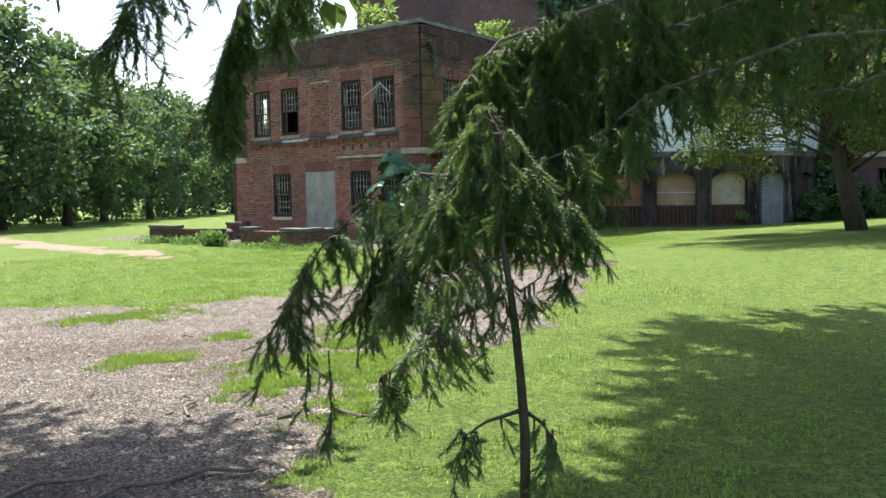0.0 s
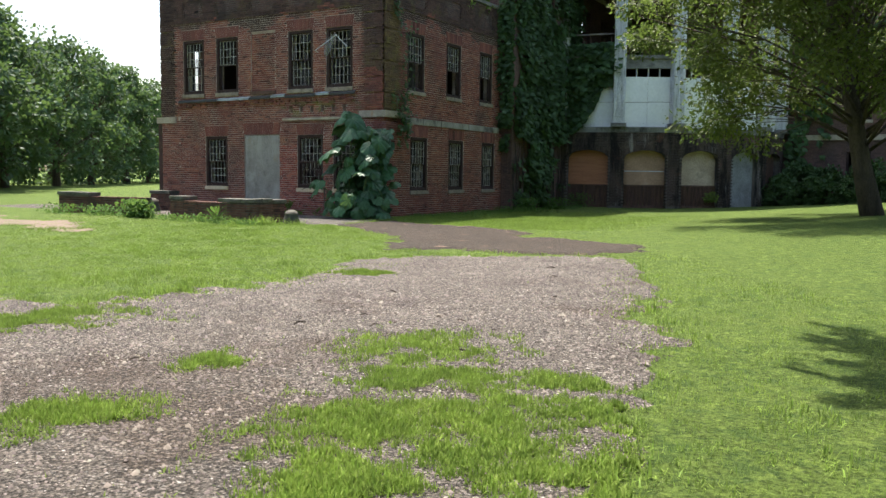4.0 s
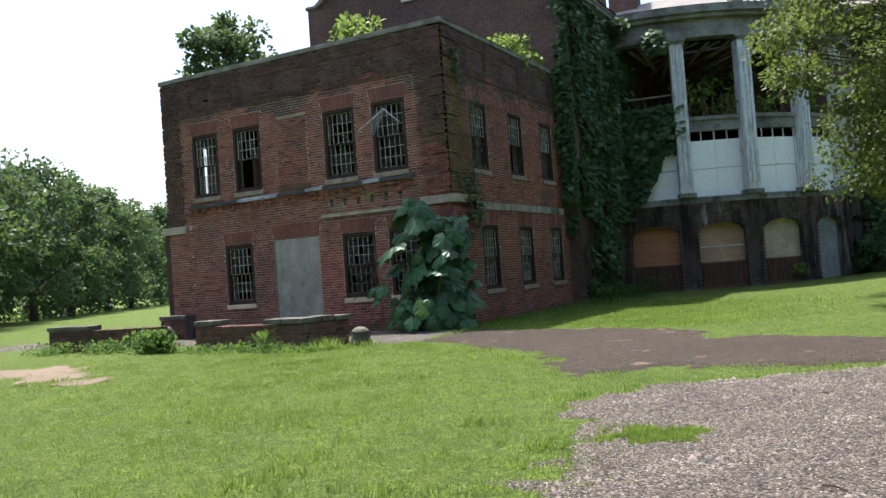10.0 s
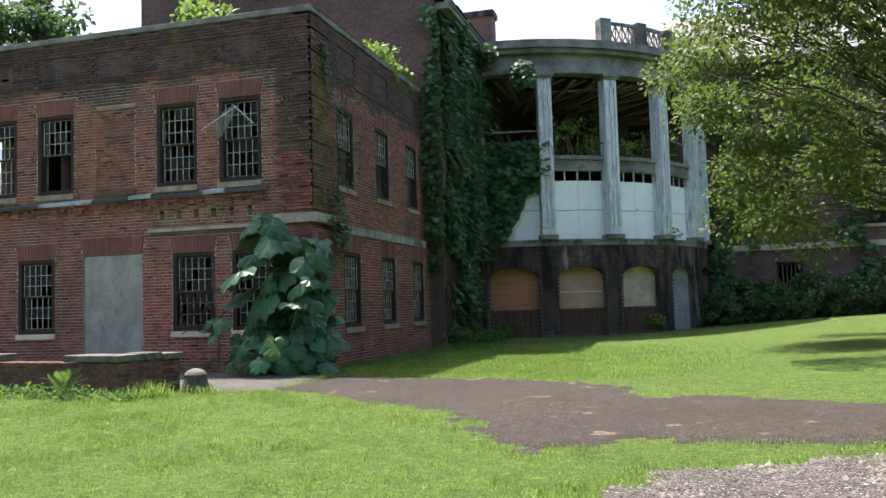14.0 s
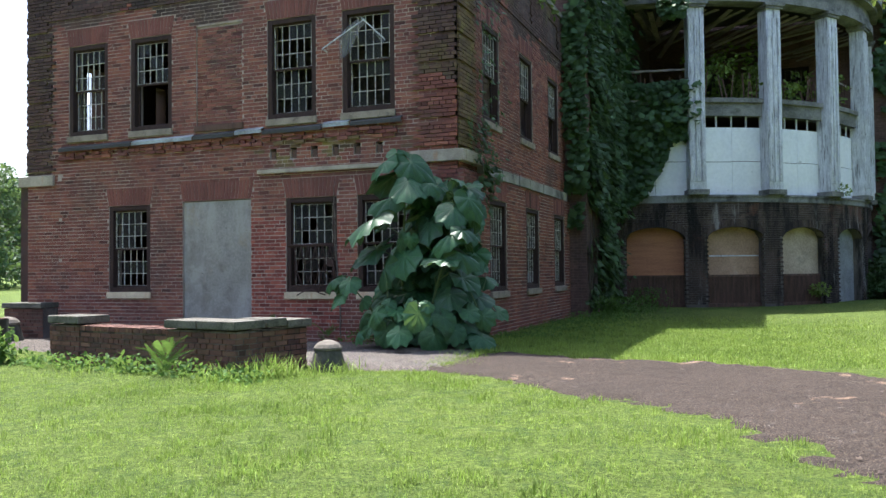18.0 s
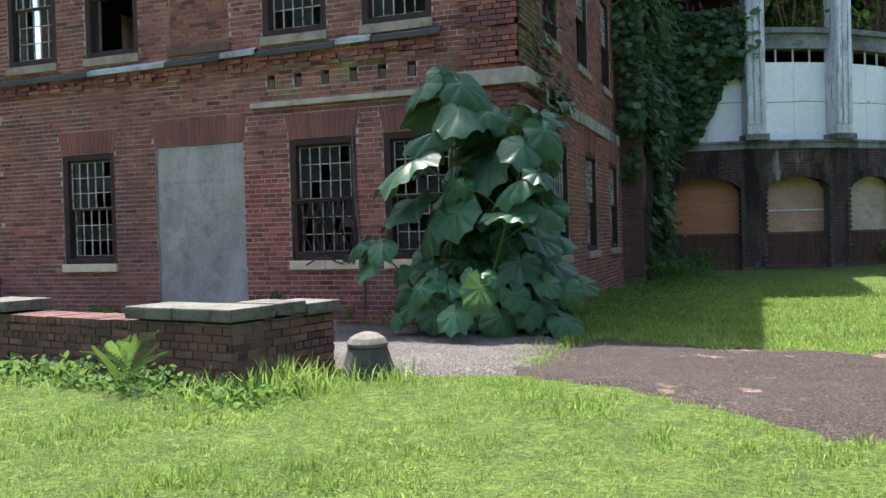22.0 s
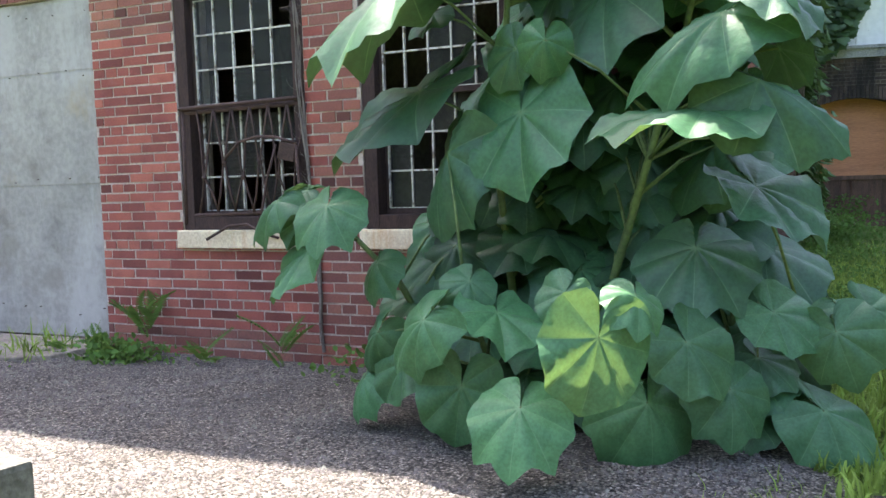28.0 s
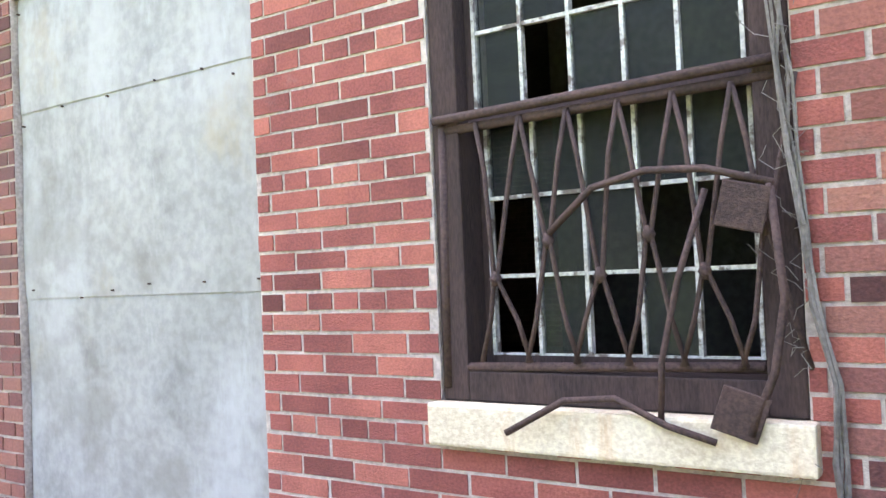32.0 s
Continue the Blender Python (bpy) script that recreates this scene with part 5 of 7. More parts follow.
M_CONC_CAP = material("mossy_cap", (0.155, 0.15, 0.125), (0.06, 0.06, 0.048), 0.92, 3.5, 50, 0.4, 0.5, 60, layers=(((0.04, 0.042, 0.03), 5.0, 0.5, 0.66, 0.7), ((0.12, 0.14, 0.05), 6.0, 0.6, 0.75, 0.5)))
M_BRICK_WALL = material("garden_brick", (0.17, 0.085, 0.065), (0.085, 0.05, 0.042), 0.9, 3.0, 90, 0.3, 0.5, 120, vary="object", vary_amount=0.8,
                        layers=(((0.055, 0.05, 0.04), 2.5, 0.5, 0.7, 0.6), ((0.13, 0.14, 0.06), 5.0, 0.62, 0.75, 0.4)))
low_wall("garden_wall", "low L-shaped brick wall with cracked concrete caps, weeds along it", (-18.88, 18.45), (-0.979, 0.2), 3.75, [(0.0, 1.25, 0.40, True), (1.25, 3.05, 0.30, False), (3.05, 3.75, 0.40, True)], ret=1.25)
low_wall("garden_wall", "low brick wall left of the gap, half hidden by leaves", (-28.2, 19.6), (0.985, 0.1), 3.6, [(0.0, 1.4, 0.42, True), (1.4, 3.6, 0.30, False)])
low_wall("brick_pier", "short brick pier with stone cap beside the wall corner", (-26.95, 22.3), (0.99, 0.1), 0.9, [(0.0, 0.9, 0.45, True)])


M_CONC_DARK = material("mossy_stone", (0.085, 0.085, 0.068), (0.035, 0.037, 0.03), 0.92, 5.0, 50, 0.35, 0.5, 60, layers=(((0.06, 0.065, 0.035), 4.0, 0.5, 0.7, 0.6),))


M_CAP_STONE = material("bollard_cap_stone", (0.19, 0.17, 0.14), (0.085, 0.08, 0.065), 0.9, 6.0, 60, 0.3, 0.4, 80)


def bollard(x, y, label, s=1.0):
    b = thing("bollard", label, "bollard", "stone bollards", at=(x, y, gz(x, y) - 0.03))
    mb = MB()
    mb.tube([(0, 0, 0), (0, 0, 0.1), (0, 0, 0.3 * s)], [0.25 * s, 0.23 * s, 0.17 * s], 14)
    part("body", mb.mesh("body", M_CONC_DARK, bevel=0.008), b)
    mb = MB()
    mb.tube([(0, 0, 0.301 * s), (0, 0, 0.33 * s), (0, 0, 0.375 * s), (0, 0, 0.41 * s), (0, 0, 0.425 * s)], [0.178 * s, 0.182 * s, 0.15 * s, 0.09 * s, 0.03 * s], 14)
    part("cap", mb.mesh("cap", M_CAP_STONE, bevel=0.006), b, "domed pale stone cap")
    return b


bollard(-18.18, 19.43, "squat tapered stone bollard with domed cap, grass round it")
bollard(-26.3, 21.8, "squat mossy stone bollard beside the brick pier", 1.2)

# ---- plants: helpers ----


def rot_to(d, roll=0.0):
    """Turn that lays +Y along d."""
    return Vector(d).to_track_quat("Y", "Z").to_matrix() @ Matrix.Rotation(roll, 3, "Y")


class Leaves:
    """Gathers many small leaves or needles into one mesh by arrays."""

    def __init__(self, verts, faces):
        self.t, self.tf = np.array(verts, float), faces
        self.m, self.p, self.s = [], [], []

    def add(self, p, r, s):
        self.p.append(tuple(p))
        self.m.append([list(row) for row in r])
        self.s.append(s)

    def mesh(self, name, mat, smooth=False):
        k = len(self.t)
        R, P, S = np.array(self.m), np.array(self.p), np.array(self.s)[:, None, None]
        v = np.einsum("nij,kj->nki", R, self.t) * S + P[:, None, :]
        n = len(P)
        me = bpy.data.meshes.new(name)
        loops = np.concatenate([np.array(f) for f in self.tf])
        lens = np.array([len(f) for f in self.tf])
        me.vertices.add(n * k)
        me.vertices.foreach_set("co", v.reshape(-1))
        allv = (loops[None, :] + (np.arange(n) * k)[:, None]).reshape(-1)
        me.loops.add(len(allv))
        me.loops.foreach_set("vertex_index", allv.astype(np.int32))
        tot = np.tile(lens, n)
        me.polygons.add(len(tot))
        me.polygons.foreach_set("loop_start", np.concatenate([[0], np.cumsum(tot)[:-1]]).astype(np.int32))
        me.polygons.foreach_set("loop_total", tot.astype(np.int32))
        me.update(calc_edges=True)
        me.validate()
        me.materials.append(mat)
        return me


LEAF_T = ([(0, 0, 0), (0.36, 0.35, 0.06), (0.3, 0.75, 0.04), (0, 1.08, -0.1), (-0.3, 0.75, 0.04), (-0.36, 0.35, 0.06)], [(0, 1, 2, 3), (0, 3, 4, 5)])
IVY_T = ([(0, 0, 0), (0.42, 0.1, 0.03), (0.5, 0.5, 0.0), (0.2, 0.62, 0.05), (0, 1.0, -0.08), (-0.2, 0.62, 0.05), (-0.5, 0.5, 0.0), (-0.42, 0.1, 0.03)], [(0, 1, 2, 3, 4), (0, 4, 5, 6, 7)])


def rand_dir(r, up=0.0):
    v = Vector((r.gauss(0, 1), r.gauss(0, 1), r.gauss(0, 1) + up))
    return v.normalized()


def leaf_cluster(lv, c, rad, n, size, r, flat=0.7, droop=-0.25):
    for _ in range(n):
        d = rand_dir(r)
        p = Vector(c) + Vector((d.x, d.y, d.z * flat)) * rad * (r.random() ** 0.45)
        out = (d + Vector((0, 0, droop)) + rand_dir(r) * 0.7).normalized()
        lv.add(p, rot_to(out, r.uniform(-1.2, 1.2)), size * r.uniform(0.6, 1.25))


def tree_parts(seed, height, spread, trunk_r, clumps, per, leaf, crown_lo, mat, lean=(0, 0), puff=(0.24, 0.42), flat=0.7, limb=0.34):
    """Trunk, limbs and an uneven crown of leaf clumps; returns the two meshes, based at the origin."""
    r = random.Random(seed)
    wood, lv = MB(), Leaves(*LEAF_T)
    top = Vector((lean[0], lean[1], height * 0.8))
    pts = [Vector((0, 0, -0.2))] + [Vector((lean[0] * s + r.uniform(-0.1, 0.1) * height * 0.05, lean[1] * s + r.uniform(-0.1, 0.1) * height * 0.05, height * 0.8 * s)) for s in (0.15, 0.35, 0.6, 0.8, 1.0)]
    wood.tube(pts, [trunk_r * 1.35, trunk_r, trunk_r * 0.85, trunk_r * 0.6, trunk_r * 0.4, trunk_r * 0.15], 9)
    for k in range(clumps):
        a = k * 2.4 + r.uniform(-0.4, 0.4)
        h = crown_lo + (1 - crown_lo) * ((k + 0.5) / clumps) ** 0.9
        prof = math.sin(math.pi * min(1, 0.22 + 0.78 * (h - crown_lo) / (1 - crown_lo))) ** 0.7
        rr = spread * prof * r.uniform(0.5, 1.05)
        c = Vector((lean[0] * h + rr * math.cos(a), lean[1] * h + rr * math.sin(a), height * h))
        b0 = Vector((lean[0] * h * 0.6, lean[1] * h * 0.6, height * max(0.16, h * 0.62)))
        mid = (b0 + c) / 2 + Vector((0, 0, height * 0.03))
        wood.tube([b0, mid, c], [trunk_r * limb * (1.1 - h * 0.7), trunk_r * limb * 0.58 * (1.1 - h * 0.6), trunk_r * 0.05], 5)
        cr = spread * r.uniform(*puff)
        for _ in range(4):
            cc = c + rand_dir(r) * cr * 0.7
            wood.tube([mid, cc], [trunk_r * 0.09, trunk_r * 0.025], 4)
            leaf_cluster(lv, cc, cr * r.uniform(0.5, 0.8), per // 4, leaf, r, flat)
    return wood.mesh("wood", M_BARK, smooth=True), lv.mesh("crown", mat)


def tree(name, label, meshes, at, scale=1.0, turn=0.0, group="", category="tree"):
    t = thing(name, label, category, group, at=at)
    t.rotation_euler = (0, 0, turn)
    t.scale = (scale, scale, scale)
    part("trunk", meshes[0], t)
    part("crown", meshes[1], t)
    return t


# far trees round the lawn: three forms, many trees
FAR = [tree_parts(s, 13.0, 4.6, 0.3, 44, 190, 0.36, 0.14, M_LEAF_FAR, lean=(RND.uniform(-0.6, 0.6), RND.uniform(-0.6, 0.6))) for s in (21, 22, 23)]
# the last seven, out of view, are added to block light from the horizon
FAR_POS = [(-45, 12, 1.1), (-48, 19, 1.05), (-51, 25.5, 1.0), (-55, 32, 0.92), (-60, 38, 0.9), (-64, 45, 0.88), (-69, 52, 0.85), (-74, 60, 0.85), (-80, 68, 0.85), (-86, 78, 0.85), (-49, 5, 1.2), (-58, 22, 1.05), (-64, 31, 0.98),
           (-71, 42, 0.95), (-79, 55, 0.95), (-90, 70, 0.95), (-98, 90, 0.95), (-70, 84, 0.85), (-58, 96, 1.2), (-40, 98, 1.3), (-20, 100, 1.3), (0, 95, 1.3), (20, 90, 1.3), (34, 60, 1.2), (36, 40, 1.2), (36, 20, 1.2), (30, 0, 1.2), (-38, -8, 1.2), (-20, -20, 1.3), (0, -24, 1.3), (20, -16, 1.2), (-30, -15, 1.25), (-11, -23, 1.3), (10, -21, 1.25), (29, -9, 1.2), (33, 10, 1.2), (36, 30, 1.2), (36, 50, 1.2)]
for k, (x, y, s) in enumerate(FAR_POS):
    tree("tree", "tall full-leaved broadleaf tree at the lawn's edge", FAR[k % 3], (x, y, gz(x, y) - 0.1), s, k * 1.7, "trees along the lawn")
r = random.Random(5)
lv = Leaves(*LEAF_T)
for k in range(150):
    s = k / 150
    x, y = -47 - 44 * s + r.uniform(-2, 4), 4 + 84 * s + r.uniform(-3, 3)
    leaf_cluster(lv, (x, y, r.uniform(0.6, 2.6)), r.uniform(1.2, 2.2), 60, 0.36, r, 0.9)
for k in range(90):
    a = r.uniform(0, 6.28)
    x, y = -15 + 75 * math.cos(a), 25 + 75 * math.sin(a)
    leaf_cluster(lv, (x, y, r.uniform(1, 4)), r.uniform(2, 4), 40, 0.6, r, 0.9)
tagged(new("undergrowth", lv.mesh("undergrowth", M_LEAF_FAR)), "dense dark undergrowth under the far trees", "undergrowth", kind="stuff")

# the maple on the side lawn
mp_meshes = tree_parts(31, 10.4, 5.3, 0.24, 92, 1000, 0.1, 0.25, M_MAPLE, lean=(-1.8, -0.8), puff=(0.15, 0.27), flat=0.6, limb=0.24)
tree("maple_tree", "spreading maple with yellow-green leaves and dark limbs", mp_meshes, (-4.6, 26.6, gz(-4.6, 26.6) - 0.05))
# an overhanging broadleaf tree behind the start
oh = tree_parts(37, 8.0, 2.7, 0.24, 26, 330, 0.16, 0.5, M_LEAF, lean=(1.0, 4.6))
oak = tree("oak_tree", "leafy broadleaf tree overhanging the gravel", oh, (-7.6, -1.35, gz(-7.6, -1.35) - 0.05))
low, lowl, ro = MB(), Leaves(*LEAF_T), random.Random(4)
low.tube([(0.2, 1.0, 3.4), (1.2, 2.4, 3.6), (2.4, 3.9, 3.3), (3.9, 4.6, 2.95)], [0.06, 0.04, 0.025, 0.008], 6)
for k in range(11):
    c = Vector((2.2 + 0.22 * k + ro.uniform(-0.3, 0.3), 3.7 + 0.1 * k + ro.uniform(-0.4, 0.4), 3.35 - 0.03 * k + ro.uniform(-0.25, 0.2)))
    low.tube([(2.0 + 0.19 * k, 3.6 + 0.1 * k, 3.35 - 0.03 * k), c], [0.01, 0.004], 4)
    leaf_cluster(lowl, c, 0.28, 26, 0.13, ro)
lb = part("low_branch", low.mesh("low_branch", M_BARK), oak)
part("leaves", lowl.mesh("low_leaves", M_LEAF), lb)
M_SAPLING = material("sapling_leaf", (0.2, 0.27, 0.05), (0.08, 0.14, 0.03), 0.6, 1.5, 6, 0.3, 0.0, vary="island", vary_amount=0.5, translucent=0.4)
# the tree behind the roof and saplings rooted on it
rt = tree_parts(41, 11.4, 1.9, 0.16, 30, 170, 0.2, 0.72, M_LEAF_FAR)
tree("tree", "leafy tree standing behind the brick wing", rt, (-30.4, 29.6, gz(-30.4, 29.6)), 1.0)
sap = tree_parts(43, 1.9, 0.85, 0.03, 15, 40, 0.17, 0.25, M_SAPLING)
for x, y, s in ((-22.0, 26.0, 1.2), (-18.3, 28.4, 0.8), (-18.5, 29.8, 0.95), (-19.0, 27.0, 0.6)):
    tree("roof_sapling", "yellow-green sapling sprouting from the flat roof", sap, (x, y, 6.58), s, x, "roof saplings", "sapling")
bush = tree_parts(47, 2.0, 1.4, 0.05, 26, 170, 0.16, 0.1, M_IVY)
for x, y, s in ((-8.6, 43.2, 0.8), (-7.4, 42.9, 0.72), (-5.7, 43.2, 0.8), (-4.3, 42.8, 0.7), (-2.6, 43.0, 0.9), (-0.9, 42.8, 0.85), (-9.2, 42.2, 0.6), (-6.5, 42.4, 0.5), (1.0, 43, 1.0), (3, 43, 1.0)):
    tree("bush", "dark green shrub against the far brick wing", bush, (x, y, gz(x, y) - 0.05), s, x * 3, "shrubs by the far wing", "bush")

# ---- ivy ----
r = random.Random(61)
ivy = Leaves(*IVY_T)


def ivy_patch(n, pos, out, size, keep):
    made = 0
    while made < n:
        p, o = pos(r.random(), r.random())
        if not keep(p):
            made += 0.2
            continue
        made += 1
        d = (Vector((0, 0, -0.75)) + Vector(o) * r.uniform(0.1, 0.9) + rand_dir(r) * 0.5).normalized()
        q = Vector(p) + Vector(o) * abs(r.gauss(0, 0.12)) * (1.6 if noise.noise(Vector(p) * 0.8) > 0 else 0.7)
        m = Matrix((Vector(o).cross(d).normalized(), d, d.cross(Vector(o).cross(d)).normalized() * -1)).transposed()
        ivy.add(q, m, size * r.uniform(0.6, 1.3))


ivy_patch(13000, lambda a, b: ((GX1 + 0.1, BY + 0.15 + a * 6.6, 0.1 + b * 9.9), (1, 0, 0)), None, 0.2,
          lambda p: noise.noise(Vector((p[1] * 0.5, p[2] * 0.35, 2))) + 0.35 * noise.noise(Vector((p[1] * 2, p[2] * 2, 5))) > (-0.42 if p[2] > 2.6 else 0.02) + (0.12 if p[1] < 31.7 and p[2] < 7 else 0))
ivy_patch(1500, lambda a, b: ((SX + 0.05 + a * 0.55, BY - 0.05, 0.2 + b * 9.8), (0, -1, 0)), None, 0.17,
          lambda p: noise.noise(Vector((p[0] * 1.2, p[2] * 0.5, 4))) + 0.3 * noise.noise(Vector((p[0] * 3, p[2] * 2, 8))) > (-0.25 if p[2] > 3 else 0.1))
ivy_patch(420, lambda a, b: ((SX + 0.06, FY + 0.35 + a * 0.75, 2.9 + b * 3.9), (1, 0, 0)), None, 0.1,
          lambda p: noise.noise(Vector((p[1] * 2.2, p[2] * 0.5, 3))) > 0.12)
ivy_patch(3600, lambda a, b: (ring(a * 19, 8.02 if b < 0.3 else 7.8, 2.2 + b * 4.6), (math.sin(radians(a * 19)), -math.cos(radians(a * 19)), 0)), None, 0.19,
          lambda p: p[2] > 2.4 + 3.0 * sm((math.degrees(math.atan2(p[0] - CX, CY - p[1])) - 2) / 15) + 0.9 * noise.noise(Vector(p) * 0.9) - (0.6 if p[2] > 5 else 0))
ivy_patch(1500, lambda a, b: (ring(a * 20, 8.5, 8.6 + b * 1.8), (math.sin(radians(a * 20)), -math.cos(radians(a * 20)), 0)), None, 0.18,
          lambda p: noise.noise(Vector(p) * 0.8) > -0.1 + 0.5 * sm((p[0] + 17.5) / 2.6))
ivy_patch(5200, lambda a, b: ((-9.4 + a * 9.5, WY - 0.12, b * 10.6), (0, -1, 0)), None, 0.24,
          lambda p: noise.noise(Vector((p[0] * 0.45, p[2] * 0.4, 7))) + 0.3 * noise.noise(Vector((p[0] * 2, p[2] * 2, 1))) > (-0.15 if p[0] < -7.5 - 0.3 * (p[2] < 3) or p[2] > 6.2 + 0.5 * p[0] + 3.2 and p[0] > -5.2 and p[2] > 3.9 else 0.02 if p[2] > 6.1 else 0.42))
ivy_patch(130, lambda a, b: ((SX + 0.16 + a * 0.02, FY + 0.5 + a * 0.5, 2.0 + b * 1.0), (1, 0, 0)), None, 0.13, lambda p: noise.noise(Vector((p[1] * 2, p[2] * 1.2, 7))) > 0.0)
tagged(new("ivy", ivy.mesh("ivy", M_IVY)), "thick dark green ivy curtain on brick and columns", "ivy", kind="stuff")
stems = MB()
for k in range(60):
    y = BY + 0.2 + r.random() * 6
    p, pts = Vector((GX1 + 0.17, y, -0.15)), []
    for j in range(7):
        pts.append(p.copy())
        p += Vector((r.uniform(-0.01, 0.03), r.uniform(-0.14, 0.14), 0.42))
    stems.tube(pts, [0.02, 0.02, 0.018, 0.016, 0.014, 0.012, 0.008], 4)
tagged(new("vine_stems", stems.mesh("vine_stems", M_BARK)), "bare woody vine stems on the brick", "vine", kind="stuff")
balc = Leaves(*LEAF_T)
for k in range(26):
    a = r.uniform(3, 70)
    leaf_cluster(balc, ring(a, r.uniform(6.6, 7.6), 6.2 + r.uniform(0.1, 1.0) * (1 if a > 30 else 1.4)), 0.4, 60, 0.15, r)
for k in range(10):
    leaf_cluster(balc, ring(r.uniform(20, 60), r.uniform(4.5, 6.5), r.uniform(6.6, 8.6)), 0.5, 50, 0.16, r)
leaf_cluster(balc, ring(56, 8.05, 3.45), 0.35, 90, 0.1, r)
leaf_cluster(balc, ring(48, 8.1, 0.3), 0.3, 160, 0.1, r)
tagged(new("balcony_plants", balc.mesh("balcony_plants", M_SAPLING)), "weeds and saplings grown over the ruined balcony", "plant", kind="stuff")

# ---- the big-leaved plant at the corner ----


def big_leaf_mesh(seed, fold, droop, lobes, mat):
    """A heart-shaped blade with palmate veins and puckered fields between them, tip along +Y; the petiole joins at the origin."""
    r = random.Random(seed)
    veins = [radians(a) for a in (0, 40, -40, 82, -82, 128, -128)]
    angs = sorted([v + o for v in veins for o in (-0.016, 0.0, 0.016)] + [radians(a * sg) for sg in (-1, 1) for a in (8, 15, 22, 29, 35, 46, 53, 61, 69, 76, 89, 97, 106, 115, 122, 135, 143, 152, 160, 167, 173)])
    n, rings = len(angs), 8
    v, f, mark = [(0, 0, 0)], [], [1.0]
    for k in range(1, rings + 1):
        s = k / rings
        for a in angs:
            c = abs(a)
            R = float(np.interp(math.degrees(c), (0, 9, 22, 32, 41, 52, 64, 82, 100, 128, 150, 166, 174), (0.86, 0.81, 0.775 - lobes, 0.775 - 0.6 * lobes, 0.79, 0.75 - 0.5 * lobes, 0.72 - 0.5 * lobes, 0.72, 0.67, 0.64, 0.56, 0.42, 0.2)))
            R *= 1 + (0.012 * math.sin(9 * a + seed) + 0.014 * r.uniform(-1, 1) if k == rings else 0)
            x, y = R * s * math.sin(a), R * s * math.cos(a)
            near = min(abs(a - q) for q in veins)
            field = sm(near / 0.26) * s
            z = -droop * (x * x * 0.7 + max(0, y) ** 2 * 0.9 + y * y * 0.2) - fold * abs(x) + 0.06 * s ** 3 * math.sin(4.0 * a + seed * 2) + 0.075 * field * (1.15 - 0.25 * c) + 0.022 * field * math.sin(24 * s + 11 * near + seed)
            v.append((x, y, z))
            mark.append(1.0 if near < 0.001 and k < rings else 0.25 if k < rings and (k + int(c * 9)) % 2 == 0 else 0.0)
    for j in range(n - 1):
        f.append((0, 1 + j, 2 + j))
    for k in range(rings - 1):
        for j in range(n - 1):
            a = 1 + k * n + j
            f.append((a, a + n, a + n + 1, a + 1))
    me = bpy.data.meshes.new("leaf")
    me.from_pydata(v, [], f)
    me.polygons.foreach_set("use_smooth", [True] * len(f))
    at = me.attributes.new("vein", "FLOAT", "POINT")
    at.data.foreach_set("value", mark)
    me.materials.append(mat)
    return me


for m_ in (M_BIGLEAF, M_PALERLEAF):
    nt = m_.node_tree
    att = nt.nodes.new("ShaderNodeAttribute")
    att.attribute_name = "vein"
    pb = nt.nodes["Principled BSDF"]
    src = pb.inputs["Base Color"].links[0].from_socket
    nt.links.new(mix_rgb(nt, math_node(nt, "MULTIPLY", ramp(nt, att.outputs["Fac"], 0.1, 1.0), 0.42), src, (0.2, 0.33, 0.16)), pb.inputs["Base Color"])
    pb.inputs["Roughness"].default_value = 0.45

FORMS = ((0.06, 0.35, 0.02), (0.18, 0.5, 0.05), (0.02, 0.2, 0.0), (0.32, 0.35, 0.03), (0.1, 0.65, 0.07), (0.45, 0.4, 0.02), (-0.1, 0.25, 0.01), (0.25, 0.8, 0.03))
BIG, PALER = ([big_leaf_mesh(k, fo, dr, lo, m_) for k, (fo, dr, lo) in enumerate(FORMS)] for m_ in (M_BIGLEAF, M_PALERLEAF))
PB = Vector((-18.35, 22.5, -0.22))
plant = thing("paulownia", "head-high plant with huge heart-shaped green leaves against the brick corner", "plant", at=tuple(PB))
r = random.Random(77)


def set_leaf(p, tip, normal, size, wide, forms):
    """One leaf with its joint at p, its tip that way and its face that way."""
    tip = Vector(tip).normalized()
    n = Vector(normal)
    n = (n - tip * n.dot(tip)).normalized()
    x = tip.cross(n).normalized()
    ob = new("leaf", forms[r.randrange(len(forms))])
    ob.parent = plant
    m = Matrix((x, tip, n)).transposed().to_4x4()
    ob.matrix_local = Matrix.Translation(Vector(p) - PB) @ m @ Matrix.Diagonal((size * wide, size, size, 1))
    return ob


STALKS = [[Vector(p) for p in s] for s in (((-18.4, 22.5, -0.2), (-18.5, 22.45, 0.9), (-18.42, 22.42, 2.0), (-18.48, 22.42, 2.82)), ((-18.15, 22.45, -0.2), (-17.85, 22.3, 0.7), (-17.6, 22.26, 1.5), (-17.42, 22.28, 2.3)), ((-18.7, 22.5, -0.2), (-19.0, 22.3, 0.45), (-19.3, 22.15, 0.82)),
          ((-18.3, 22.35, -0.2), (-18.4, 22.0, 0.1), (-18.48, 21.9, 0.45)), ((-18.1, 22.35, -0.2), (-17.95, 21.9, 0.15), (-17.86, 21.75, 0.44)), ((-18.0, 22.5, -0.2), (-17.5, 22.4, 0.15), (-17.02, 22.33, 0.34)))]
for s in STALKS:
    mb = MB()
    mb.tube([p - PB for p in s], [0.024 - 0.014 * k / (len(s) - 1) for k in range(len(s))], 7)
    part("stalk", mb.mesh("stalk", M_STALK, smooth=True), plant)


